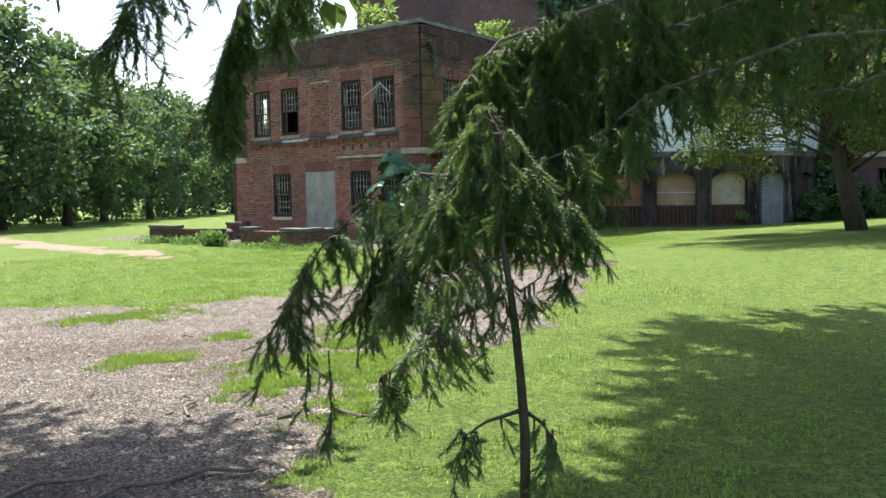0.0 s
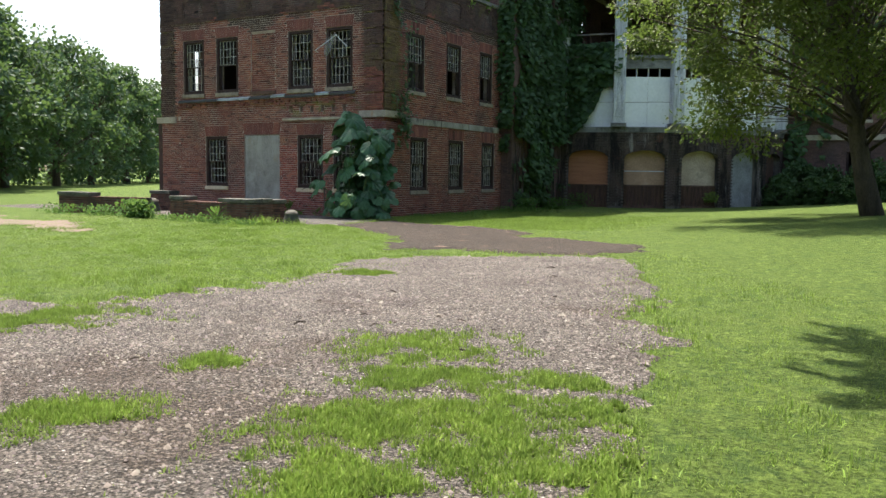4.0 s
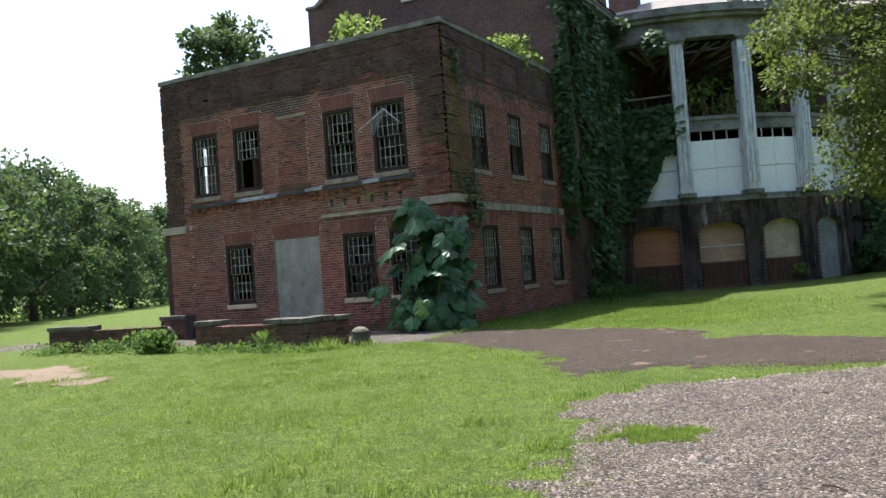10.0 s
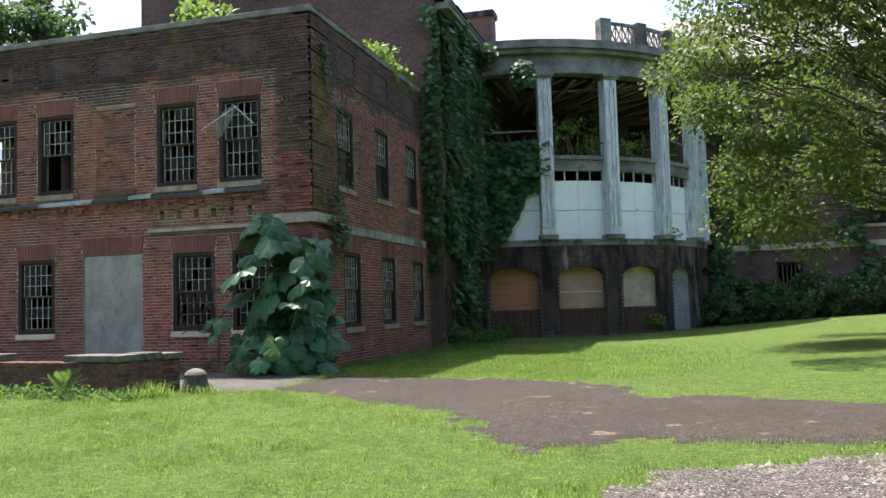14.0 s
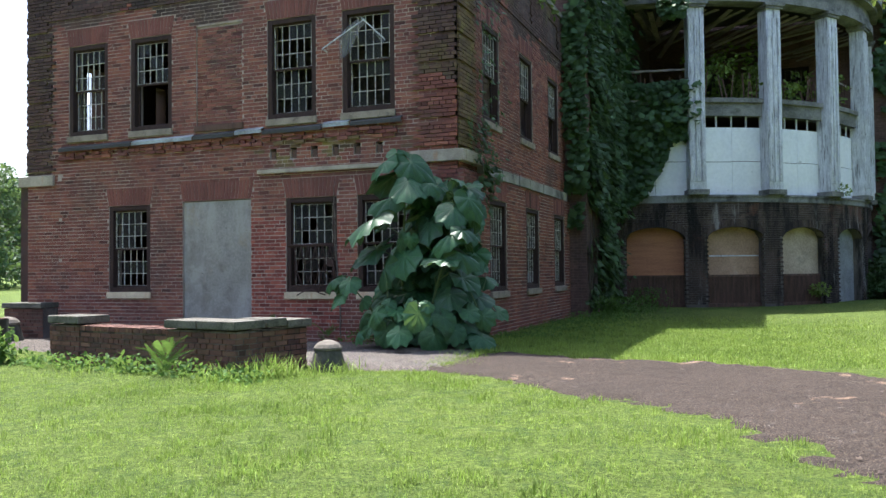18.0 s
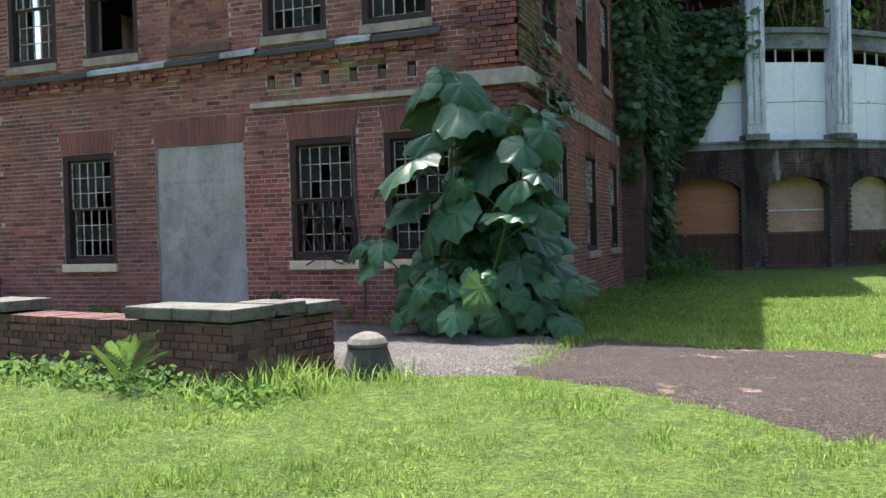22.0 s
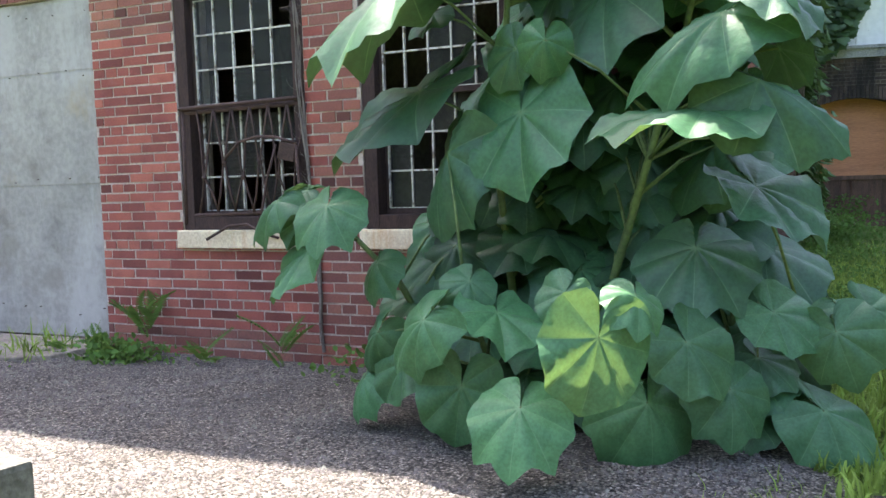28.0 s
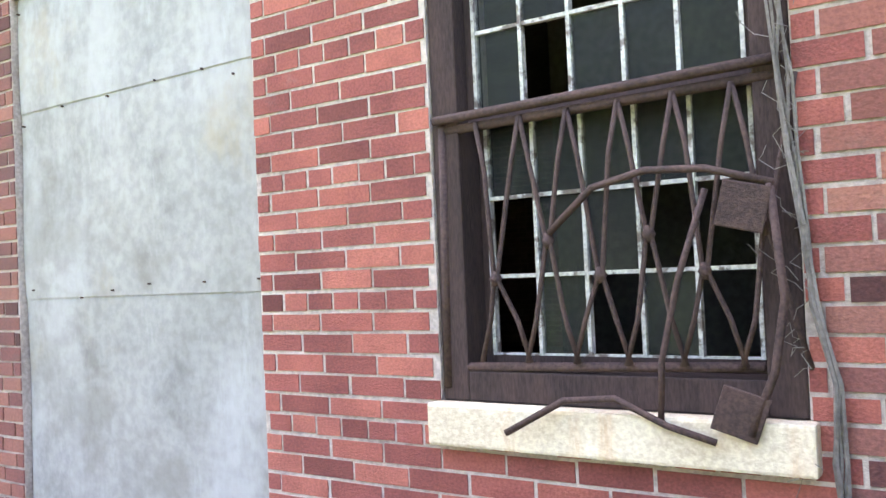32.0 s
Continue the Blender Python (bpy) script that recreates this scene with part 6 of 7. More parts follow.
FACE = {"D": (0.1, -0.55, 0.85), "U": (0.05, -0.25, 1.0), "B": (0.0, 0.55, 0.85)}


def hang_leaves(rows, forms):
    """Leaves as (joint x, y, z, tip direction, size, width, how the face turns: outwards, upwards or away), each on a petiole from the nearest stalk."""
    for x, y, z, tx, ty, tz, size, wide, face in rows:
        p = Vector((x, y, z))
        best = None
        for s in STALKS:
            for a, b in zip(s, s[1:]):
                for k in range(6):
                    q = a.lerp(b, k / 5)
                    c = (q + Vector((0, 0, 0.22)) - p).length + (0.6 if q.z > z + 0.05 else 0)
                    if best is None or c < best[0]:
                        best = (c, q)
        q = best[1]
        if size > 0.16:
            pm = MB()
            pm.tube([q - PB, q.lerp(p, 0.55) - PB + Vector((0, 0, 0.04)), p - PB], [0.009, 0.0065, 0.0045], 5)
            part("petiole", pm.mesh("petiole", M_STALK, smooth=True), plant)
        n = Vector(FACE[face]) + Vector((r.uniform(-0.5, 0.5), r.uniform(-0.15, 0.15), r.uniform(-0.1, 0.2)))
        set_leaf(p, (tx, ty - 0.12, tz), n, size, wide, forms)


# the two crowns
hang_leaves([(-18.54, 22.40, 2.92, 0.36, -0.44, -0.82, 0.26, 0.95, "D"), (-18.70, 22.30, 2.79, -0.86, 0.00, -0.52, 0.46, 0.60, "D"), (-18.25, 22.30, 2.75, 0.77, 0.00, -0.64, 0.67, 0.60, "D"),
             (-18.66, 22.50, 2.56, -0.94, 0.00, -0.35, 0.58, 0.60, "B"), (-18.22, 22.10, 2.42, 0.44, -0.68, -0.58, 0.49, 0.95, "D"), (-17.90, 22.20, 2.38, 0.99, 0.00, -0.17, 0.31, 0.70, "D"),
             (-18.54, 22.12, 2.17, -0.98, -0.00, -0.22, 0.53, 0.60, "D"), (-18.72, 21.90, 1.84, -0.94, 0.00, -0.33, 0.72, 0.60, "U"), (-18.77, 22.30, 1.76, -0.81, -0.35, -0.47, 0.19, 0.95, "D"),
             (-17.48, 22.30, 2.42, 0.99, 0.00, -0.14, 0.34, 0.67, "B"), (-17.33, 22.30, 2.31, 0.99, 0.00, -0.16, 0.40, 0.60, "D"), (-17.21, 22.10, 2.11, 0.58, 0.00, -0.81, 0.47, 0.60, "D"),
             (-17.54, 22.50, 2.19, -0.90, 0.00, -0.43, 0.33, 0.85, "B"), (-17.43, 22.00, 1.96, 0.07, -0.70, -0.71, 0.41, 0.95, "D"), (-17.24, 22.40, 1.81, 0.43, 0.00, -0.90, 0.29, 0.93, "B")], BIG)
# the middle tiers
hang_leaves([(-17.93, 22.35, 1.79, -0.05, -0.69, -0.72, 0.53, 0.95, "D"), (-17.40, 21.80, 1.54, -0.95, -0.00, -0.32, 0.52, 0.60, "D"), (-17.23, 21.85, 1.62, 0.64, -0.48, -0.59, 0.30, 0.95, "D"),
             (-17.21, 22.00, 1.42, 0.73, 0.00, -0.68, 0.23, 0.91, "B"), (-17.27, 21.80, 1.29, 0.90, 0.00, -0.45, 0.46, 0.60, "D"), (-17.46, 21.80, 1.19, -1.00, 0.00, 0.08, 0.51, 0.60, "U"),
             (-18.26, 22.00, 1.51, -0.51, 0.00, -0.86, 0.23, 0.81, "D"), (-18.10, 21.90, 1.52, -0.17, 0.00, -0.99, 0.19, 0.90, "D"), (-18.24, 22.00, 1.24, 0.06, -0.34, -0.94, 0.45, 0.95, "D"),
             (-18.76, 22.10, 1.37, -0.89, 0.00, -0.45, 0.69, 0.60, "D"), (-18.59, 22.00, 1.08, -0.36, 0.00, -0.93, 0.46, 0.73, "D"), (-17.29, 22.00, 0.90, 0.83, 0.00, -0.55, 0.42, 0.74, "D"),
             (-17.53, 22.10, 0.65, 0.06, -0.73, -0.68, 0.39, 0.95, "D")], BIG)
# the spray beside the window
hang_leaves([(-19.44, 21.90, 0.88, -0.87, 0.00, -0.49, 0.31, 0.60, "D"), (-19.10, 21.80, 0.86, -0.01, -0.66, -0.75, 0.28, 0.95, "D"), (-19.30, 21.95, 0.93, -1.00, 0.00, 0.04, 0.17, 0.94, "D"),
             (-19.27, 21.90, 0.65, -0.76, 0.00, -0.65, 0.40, 0.60, "D"), (-19.02, 22.10, 0.57, -0.18, -0.65, -0.74, 0.21, 0.95, "D"), (-19.33, 21.95, 0.80, -0.52, 0.00, -0.85, 0.20, 0.63, "B")], PALER)
# the low tiers near the gravel
hang_leaves([(-18.42, 21.80, 0.53, -0.13, -0.67, -0.73, 0.19, 0.95, "D"), (-18.55, 21.6, 0.39, -0.79, 0.00, -0.61, 0.33, 0.75, "D"), (-18.87, 21.80, 0.29, -0.63, 0.00, -0.78, 0.26, 0.63, "D"),
             (-18.30, 21.80, 0.40, 0.52, -0.70, -0.49, 0.29, 0.95, "D"), (-17.93, 21.52, 0.53, -0.52, -0.28, -0.80, 0.17, 0.95, "D"), (-17.67, 21.52, 0.53, 0.41, -0.70, -0.59, 0.19, 0.95, "D"),
             (-17.78, 21.40, 0.39, -0.14, 0.00, -0.99, 0.35, 0.84, "D"), (-17.53, 21.80, 0.31, 0.68, 0.00, -0.74, 0.29, 0.90, "D"), (-18.07, 21.38, 0.12, 0.03, -0.70, -0.71, 0.30, 0.95, "D"),
             (-18.43, 21.70, 0.10, -0.13, 0.00, -0.99, 0.32, 0.86, "D"), (-18.74, 21.80, 0.16, -0.59, 0.00, -0.81, 0.26, 0.84, "D"), (-19.00, 21.90, 0.05, -0.45, -0.47, -0.76, 0.21, 0.95, "D"),
             (-17.68, 21.80, 0.06, 0.30, -0.34, -0.89, 0.35, 0.95, "D"), (-17.38, 21.90, 0.11, 0.20, -0.37, -0.91, 0.27, 0.95, "D")], PALER)
# the spray along the side lawn
hang_leaves([(-17.23, 22.10, 0.39, 0.83, 0.00, -0.55, 0.26, 0.91, "D"), (-17.00, 22.10, 0.32, 0.30, -0.29, -0.91, 0.27, 0.95, "D"), (-16.98, 22.30, 0.39, 0.83, -0.38, -0.40, 0.19, 0.95, "D"),
             (-16.87, 22.40, 0.37, 0.85, 0.00, -0.53, 0.26, 0.68, "D"), (-17.04, 22.10, -0.00, 0.86, 0.00, -0.51, 0.34, 0.82, "D"), (-17.26, 22.20, 0.14, 0.78, 0.00, -0.62, 0.30, 0.82, "D")], PALER)
# shaded leaves inside
for k in range(230):
    z = -0.05 + 2.4 * (k + r.random()) / 230
    wide = 1.75 - 0.5 * max(0, z - 0.4)
    hang_leaves([(-18.1 + 0.1 * z + wide * (r.random() - 0.5), 23.05 - 0.5 * r.random() - 0.2 * (z < 0.7), z + 0.1, r.uniform(-0.9, 0.9), r.uniform(-0.7, -0.2), r.uniform(-0.9, -0.2), r.uniform(0.26, 0.4), 1.0, "U")], BIG)
for k in range(50):
    hang_leaves([(-18.05 + 1.8 * (r.random() - 0.5), 22.15 + 0.45 * r.random(), -0.06 + 0.36 * k / 50, r.uniform(-0.9, 0.9), r.uniform(-0.7, -0.2), -0.3, r.uniform(0.2, 0.3), 1.0, "U")], BIG)
mb = MB()
mb.tube([(0.7, 0.1, 0), (0.71, 0.1, 0.3), (0.69, 0.1, 0.62)], [0.09, 0.08, 0.075], 8)
part("old_stump", mb.mesh("old_stump", M_BARK), plant, "rough dead stump")

# ---- spruce boughs near the start ----
tv, tf, rr = [], [], random.Random(3)
for k in range(44):
    s = k / 44
    a = k * 2.39996
    out = Vector((math.cos(a), 0.5 + 0.5 * s, math.sin(a))).normalized() * (0.3 - 0.12 * s)
    base = Vector((0, s, 0))
    sd = Vector((-math.sin(a), 0, math.cos(a))) * 0.03
    n = len(tv)
    tv += [tuple(base - sd), tuple(base + sd), tuple(base + out)]
    tf.append((n, n + 1, n + 2))
n = len(tv)
tv += [(0.006, 0, 0), (-0.003, 0, 0.005), (-0.003, 0, -0.005), (0.003, 1, 0), (-0.002, 1, 0.002), (-0.002, 1, -0.002)]
tf += [(n, n + 1, n + 4, n + 3), (n + 1, n + 2, n + 5, n + 4), (n + 2, n, n + 3, n + 5)]
TWIG_T = (tv, tf)
cv, cf = [], []
for k in range(14):
    s, a = k / 14, k * 2.39996
    out, base, sd = Vector((math.cos(a), 0.6, math.sin(a))).normalized() * 0.28, Vector((0, s, 0)), Vector((-math.sin(a), 0, math.cos(a))) * 0.1
    cv += [tuple(base - sd), tuple(base + sd), tuple(base + out)]
    cf.append((3 * k, 3 * k + 1, 3 * k + 2))
TWIG_COARSE = (cv, cf)


def bough(parent, base, pts, hang, count, seed, twig=(0.16, 0.3), spreadw=0.35, form=None, thick=0.015, fan=0.5):
    """A drooping limb with curtains of needled twigs; pts in the world, base is the tree's foot."""
    r = random.Random(seed)
    pts = [Vector(p) - base for p in pts]
    wood, tw = MB(), Leaves(*(form or TWIG_T))
    wood.tube(pts, [thick * (1 - 0.75 * k / (len(pts) - 1)) for k in range(len(pts))], 5)
    seg = len(pts) - 1
    for k in range(count):
        s = (r.random() ** 0.75) * seg
        i = min(seg - 1, int(s))
        d = (pts[i + 1] - pts[i])
        p = pts[i] + d * (s - i)
        sidev = d.normalized().cross(Vector((0, 0, 1)))
        q = p + sidev * r.uniform(-spreadw, spreadw) * (0.4 + 0.6 * (1 - abs(2 * s / seg - 1))) + Vector((0, 0, r.uniform(-0.06, 0.03)))
        wood.tube([p, q], [0.006, 0.003], 3, cap=False)
        L = hang * r.uniform(0.25, 1.0)
        cur, dirv = q, Vector((r.uniform(-fan, fan), r.uniform(-fan, fan), -0.6)).normalized()
        while L > 0:
            t = r.uniform(*twig)
            tw.add(cur, rot_to(dirv, r.uniform(0, 6)), t)
            for _ in range(3):
                sd = (dirv + rand_dir(r) * 1.0 + Vector((0, 0, -0.3))).normalized()
                tw.add(cur + dirv * t * r.uniform(0.1, 0.8), rot_to(sd, r.uniform(0, 6)), t * r.uniform(0.5, 0.9))
            cur = cur + dirv * t * 0.9
            dirv = (dirv + Vector((r.uniform(-0.35, 0.35), r.uniform(-0.35, 0.35), -0.4))).normalized()
            L -= t * 0.9
    b = part("bough", wood.mesh("bough_wood", M_BARK if seed < 200 else M_TWIG), parent)
    part("needles", tw.mesh("needles", M_NEEDLE), b, "dark green spruce needles")


sp0 = Vector((-1.57, 2.24, gz(-1.57, 2.24)))
young = thing("young_spruce", "thin young spruce with drooping dark green boughs", "spruce", at=tuple(sp0))
mb = MB()
mb.tube([Vector(p) - sp0 for p in ((-1.57, 2.24, -0.30), (-1.57, 2.25, 0.53), (-1.59, 2.26, 0.71), (-1.61, 2.26, 0.89), (-1.63, 2.26, 1.03), (-1.66, 2.26, 1.20), (-1.69, 2.32, 1.38))], [0.02, 0.018, 0.016, 0.015, 0.013, 0.01, 0.005], 8)
part("trunk", mb.mesh("young_trunk", M_BARK, smooth=True), young)
Y = [(((-1.75, 2.63, 1.31), (-2.01, 2.46, 1.43), (-2.54, 2.96, 1.46), (-2.70, 2.78, 1.34), (-2.69, 2.45, 1.15), (-2.72, 2.29, 0.94), (-2.77, 2.18, 0.77)), 0.26, 90, 0.1),
     (((-2.01, 2.46, 1.43), (-2.51, 2.90, 1.27), (-2.60, 2.71, 1.10), (-2.64, 2.66, 0.90)), 0.32, 62, 0.14),
     (((-2.03, 2.51, 1.40), (-2.21, 2.58, 1.25), (-2.25, 2.48, 1.12), (-2.28, 2.39, 0.95)), 0.24, 46, 0.12),
     (((-1.91, 2.59, 1.35), (-2.18, 2.79, 1.25), (-2.26, 2.73, 1.18)), 0.3, 40, 0.16),
     (((-2.77, 2.55, 0.66), (-2.76, 2.55, 0.50), (-2.75, 2.54, 0.36), (-2.76, 2.52, 0.25)), 0.03, 10, 0.015),
     (((-2.69, 2.34, 0.69), (-2.69, 2.33, 0.56), (-2.70, 2.32, 0.45)), 0.02, 4, 0.01),
     (((-1.66, 2.25, 1.14), (-1.72, 2.15, 1.12), (-1.79, 2.04, 1.06), (-2.09, 2.46, 0.90)), 0.16, 26, 0.07),
     (((-1.65, 2.25, 1.00), (-1.75, 2.06, 0.94), (-1.78, 1.90, 0.85), (-1.83, 1.80, 0.78)), 0.13, 34, 0.07),
     (((-1.64, 2.26, 1.06), (-1.60, 2.28, 1.02), (-1.54, 2.32, 1.07)), 0.1, 8, 0.05),
     (((-1.66, 2.26, 1.22), (-1.61, 2.41, 1.20), (-1.54, 2.46, 1.14), (-1.51, 2.46, 1.06)), 0.1, 14, 0.04),
     (((-1.59, 2.25, 0.61), (-1.63, 2.10, 0.60), (-1.67, 2.01, 0.56)), 0.12, 10, 0.06),
     (((-1.58, 2.26, 0.61), (-1.53, 2.29, 0.57), (-1.48, 2.31, 0.50)), 0.12, 9, 0.06),
     (((-1.69, 2.32, 1.37), (-1.79, 2.32, 1.44), (-1.89, 2.30, 1.39), (-1.94, 2.26, 1.29)), 0.26, 44, 0.12),
     (((-1.69, 2.32, 1.38), (-1.63, 2.42, 1.42), (-1.55, 2.52, 1.35), (-1.50, 2.55, 1.24)), 0.26, 40, 0.12),
     (((-1.69, 2.32, 1.41), (-1.73, 2.37, 1.57), (-1.80, 2.39, 1.67), (-1.87, 2.40, 1.63)), 0.3, 40, 0.12)]
for k, (pts, h, n, w) in enumerate(Y):
    bough(young, sp0, pts, h, n, 100 + k, twig=(0.075, 0.12), spreadw=w, thick=0.004 if k in (4, 5) else 0.009)
bs0 = Vector((-0.1, 6.4, gz(-0.1, 6.4)))
big = thing("spruce_tree", "large old spruce with long hanging boughs over the lawn", "spruce", at=tuple(bs0))
mb = MB()
mb.tube([(0, 0, -0.2), (0, 0, 2), (0.05, 0.05, 6), (0, 0.1, 10), (0, 0, 14)], [0.3, 0.24, 0.18, 0.1, 0.02], 10)
part("trunk", mb.mesh("big_trunk", M_BARK, smooth=True), big)
mb = MB()
mb.tube([Vector(p) - bs0 for p in ((-0.15, 6.50, 3.90), (-1.03, 6.54, 3.52), (-1.54, 6.36, 3.05), (-1.81, 6.16, 2.78), (-2.10, 5.93, 2.47), (-2.38, 5.70, 2.20), (-2.51, 5.60, 2.00))], [0.1, 0.09, 0.085, 0.08, 0.065, 0.04, 0.015], 8)
part("limb", mb.mesh("limb", M_BARK, smooth=True), big, "thick dark drooping limb")
LOW = [(((-0.10, 6.40, 3.60), (-1.24, 5.25, 3.11), (-1.93, 4.71, 2.70), (-2.27, 4.44, 2.45), (-2.59, 4.21, 2.33), (-2.85, 4.01, 2.14)), 0.7, 105, 0.4),
       (((-0.10, 6.40, 3.00), (-1.24, 5.05, 2.61), (-1.94, 4.54, 2.29), (-2.20, 4.35, 2.08), (-2.46, 4.15, 1.90), (-2.69, 3.96, 1.70)), 0.6, 95, 0.35),
       (((-0.10, 6.40, 2.40), (-1.24, 4.85, 2.21), (-1.94, 4.26, 1.89), (-2.14, 4.11, 1.69), (-2.34, 3.96, 1.57), (-2.53, 3.81, 1.48)), 0.4, 60, 0.3),
       (((-2.04, 4.56, 2.55), (-2.77, 4.07, 2.26), (-2.88, 3.98, 2.11), (-2.95, 3.92, 1.98), (-3.00, 3.88, 1.83)), 0.26, 30, 0.2),
       (((-0.10, 6.40, 4.90), (-2.20, 3.80, 3.60), (-2.85, 2.75, 2.75), (-3.08, 2.40, 2.30), (-3.13, 2.30, 1.98), (-3.14, 2.28, 1.75)), 0.26, 150, 0.11),
       (((-2.66, 3.06, 3.09), (-3.36, 2.57, 2.73), (-3.80, 2.51, 2.58), (-3.93, 2.39, 2.36), (-4.03, 2.30, 2.13)), 0.34, 30, 0.12),
       (((-2.45, 3.86, 3.09), (-3.40, 3.17, 2.69), (-3.52, 3.08, 2.52), (-3.58, 3.01, 2.28)), 0.24, 24, 0.12),
       (((-0.10, 6.40, 3.50), (-1.08, 7.29, 2.83), (-1.57, 6.93, 2.59), (-1.88, 6.68, 2.37), (-2.16, 6.47, 2.21)), 0.5, 32, 0.4),
       (((-0.10, 6.40, 2.70), (-1.01, 6.67, 2.21), (-1.33, 6.44, 2.09), (-1.62, 6.22, 2.02), (-1.82, 6.08, 1.95)), 0.3, 20, 0.3),
       (((-0.10, 6.40, 3.30), (-0.97, 6.14, 3.02), (-1.53, 5.73, 2.87), (-2.13, 5.31, 2.79), (-2.58, 4.99, 2.80)), 0.45, 70, 0.4),
       (((-0.10, 6.40, 3.20), (-1.02, 6.70, 2.83), (-1.54, 6.33, 2.72), (-2.03, 5.99, 2.70), (-2.46, 5.69, 2.76)), 0.4, 60, 0.4)]
for k, (pts, h, n, w) in enumerate(LOW):
    bough(big, bs0, pts, h, int(n * (1.4 if k < 7 else 0.9)), 200 + k, twig=(0.08, 0.13) if k == 4 else (0.1, 0.17), spreadw=w, fan=0.25 if k == 4 else 0.5)
ENDS = []
for k in range(30):
    a, h = k * 2.4, 5.2 + 8 * k / 30
    L = 3.9 * (1 - (h - 5) / 11)
    ENDS.append(((bs0.x + L * math.cos(a), bs0.y + L * math.sin(a), h - 0.25 * L), h + 0.2, 0.8, 36))
# ground outline to be shaded; unseen high boughs are added up-sun of it
SHADE = [(-4.4, 8.7), (-4.1, 10.3), (-2.4, 12.4), (0.6, 12), (1.5, 3.0), (-1.5, 2.8), (-2.5, 4.6)]
rs, got = random.Random(8), 0
while got < 125:
    x, y = rs.uniform(-4.6, 1.5), rs.uniform(2.6, 12.5)
    if dist_np(SHADE, np.array([x]), np.array([y]))[0] > 0.05:
        h = rs.uniform(6.2, 9.0)
        ENDS.append(((x - 0.363 * h, y + 0.238 * h, h), h + 1.3, 0.8, 46))
        got += 1
for k, (e, h, hang, n) in enumerate(ENDS):
    e = Vector(e)
    s = Vector((bs0.x, bs0.y, h))
    m1, m2 = s.lerp(e, 0.35) + Vector((0, 0, 0.12)), s.lerp(e, 0.72) + Vector((0, 0, 0.06))
    bough(big, bs0, (s, m1, m2, e), hang, n, 230 + k, twig=(0.26, 0.44), spreadw=0.55, form=TWIG_COARSE)

# ---- iron grille, weeds, twigs and grass ----
grille = thing("window_grille", "bent rusty iron lattice grille before the window", "grille", at=(-20.62, FY, 0.66))
gi = Matrix.Translation((20.62, -FY, -0.66))


def rod(name, pts, rad, label=""):
    mb = MB()
    mb.tube([(u, FY - d, z) for u, z, d in pts], rad, 6)
    me = mb.mesh(name, M_RUST, smooth=True)
    me.transform(gi)
    return part(name, me, grille, label)


for u0, z0_, u1, z1_, d in ((-21.12, 1.50, -20.12, 1.52, 0.01), (-21.1, 1.47, -20.14, 1.485, -0.015), (-21.05, 0.76, -20.2, 0.78, -0.02), (-21.12, 0.7, -21.1, 1.5, -0.01)):
    rod("rail", [(u0, z0_, d), (u1, z1_, d)], 0.014)
XS = [-20.98 + 0.148 * k for k in range(6)]
for k, x in enumerate(XS):
    j, z = r.uniform(-0.015, 0.015), 1.12 if k % 2 else 1.02
    rod("lattice_bar", [(x, 1.48, 0.0), (x + 0.03, 1.34, 0.01), (x + 0.068 + j, z, 0.02), (x + 0.03, 0.9, 0.01), (x - 0.01, 0.78, 0.0)], 0.0075)
    rod("lattice_bar", [(x + 0.148, 1.48, 0.004), (x + 0.12, 1.34, 0.012), (x + 0.08 + j, z, 0.024), (x + 0.12, 0.9, 0.012), (x + 0.15, 0.78, 0.0)], 0.0075)
    rod("knot", [(x + 0.074 + j, z - 0.022, 0.022), (x + 0.074 + j, z, 0.022), (x + 0.074 + j, z + 0.022, 0.022)], [0.008, 0.02, 0.008])
rod("bent_bar", [(-20.74, 1.14, 0.03), (-20.6, 1.25, 0.05), (-20.45, 1.28, 0.06), (-20.3, 1.27, 0.06), (-20.14, 1.22, 0.06)], 0.01)
rod("bent_bar", [(-20.86, 0.6, 0.11), (-20.7, 0.69, 0.07), (-20.56, 0.7, 0.06), (-20.42, 0.64, 0.07), (-20.3, 0.61, 0.08)], 0.01)
rod("bent_bar", [(-20.15, 1.22, 0.06), (-20.13, 0.95, 0.06), (-20.16, 0.78, 0.06), (-20.22, 0.63, 0.07)], 0.011)
rod("bent_bar", [(-20.3, 1.22, 0.06), (-20.38, 1.0, 0.06), (-20.43, 0.8, 0.06), (-20.44, 0.64, 0.06)], 0.009)
for u0, z0_, tilt in ((-20.21, 1.17, 0.25), (-20.24, 0.68, 0.35)):
    mb = MB()
    mb.box(-0.056, -0.007, -0.056, 0.056, 0.007, 0.056, Matrix.Translation((u0, FY - 0.075, z0_)) @ Matrix.Rotation(tilt, 4, "Y") @ Matrix.Rotation(0.2, 4, "Z"))
    me = mb.mesh("lock_plate", M_RUST, bevel=0.004)
    me.transform(gi)
    part("lock_plate", me, grille, "square rusty lock plate")

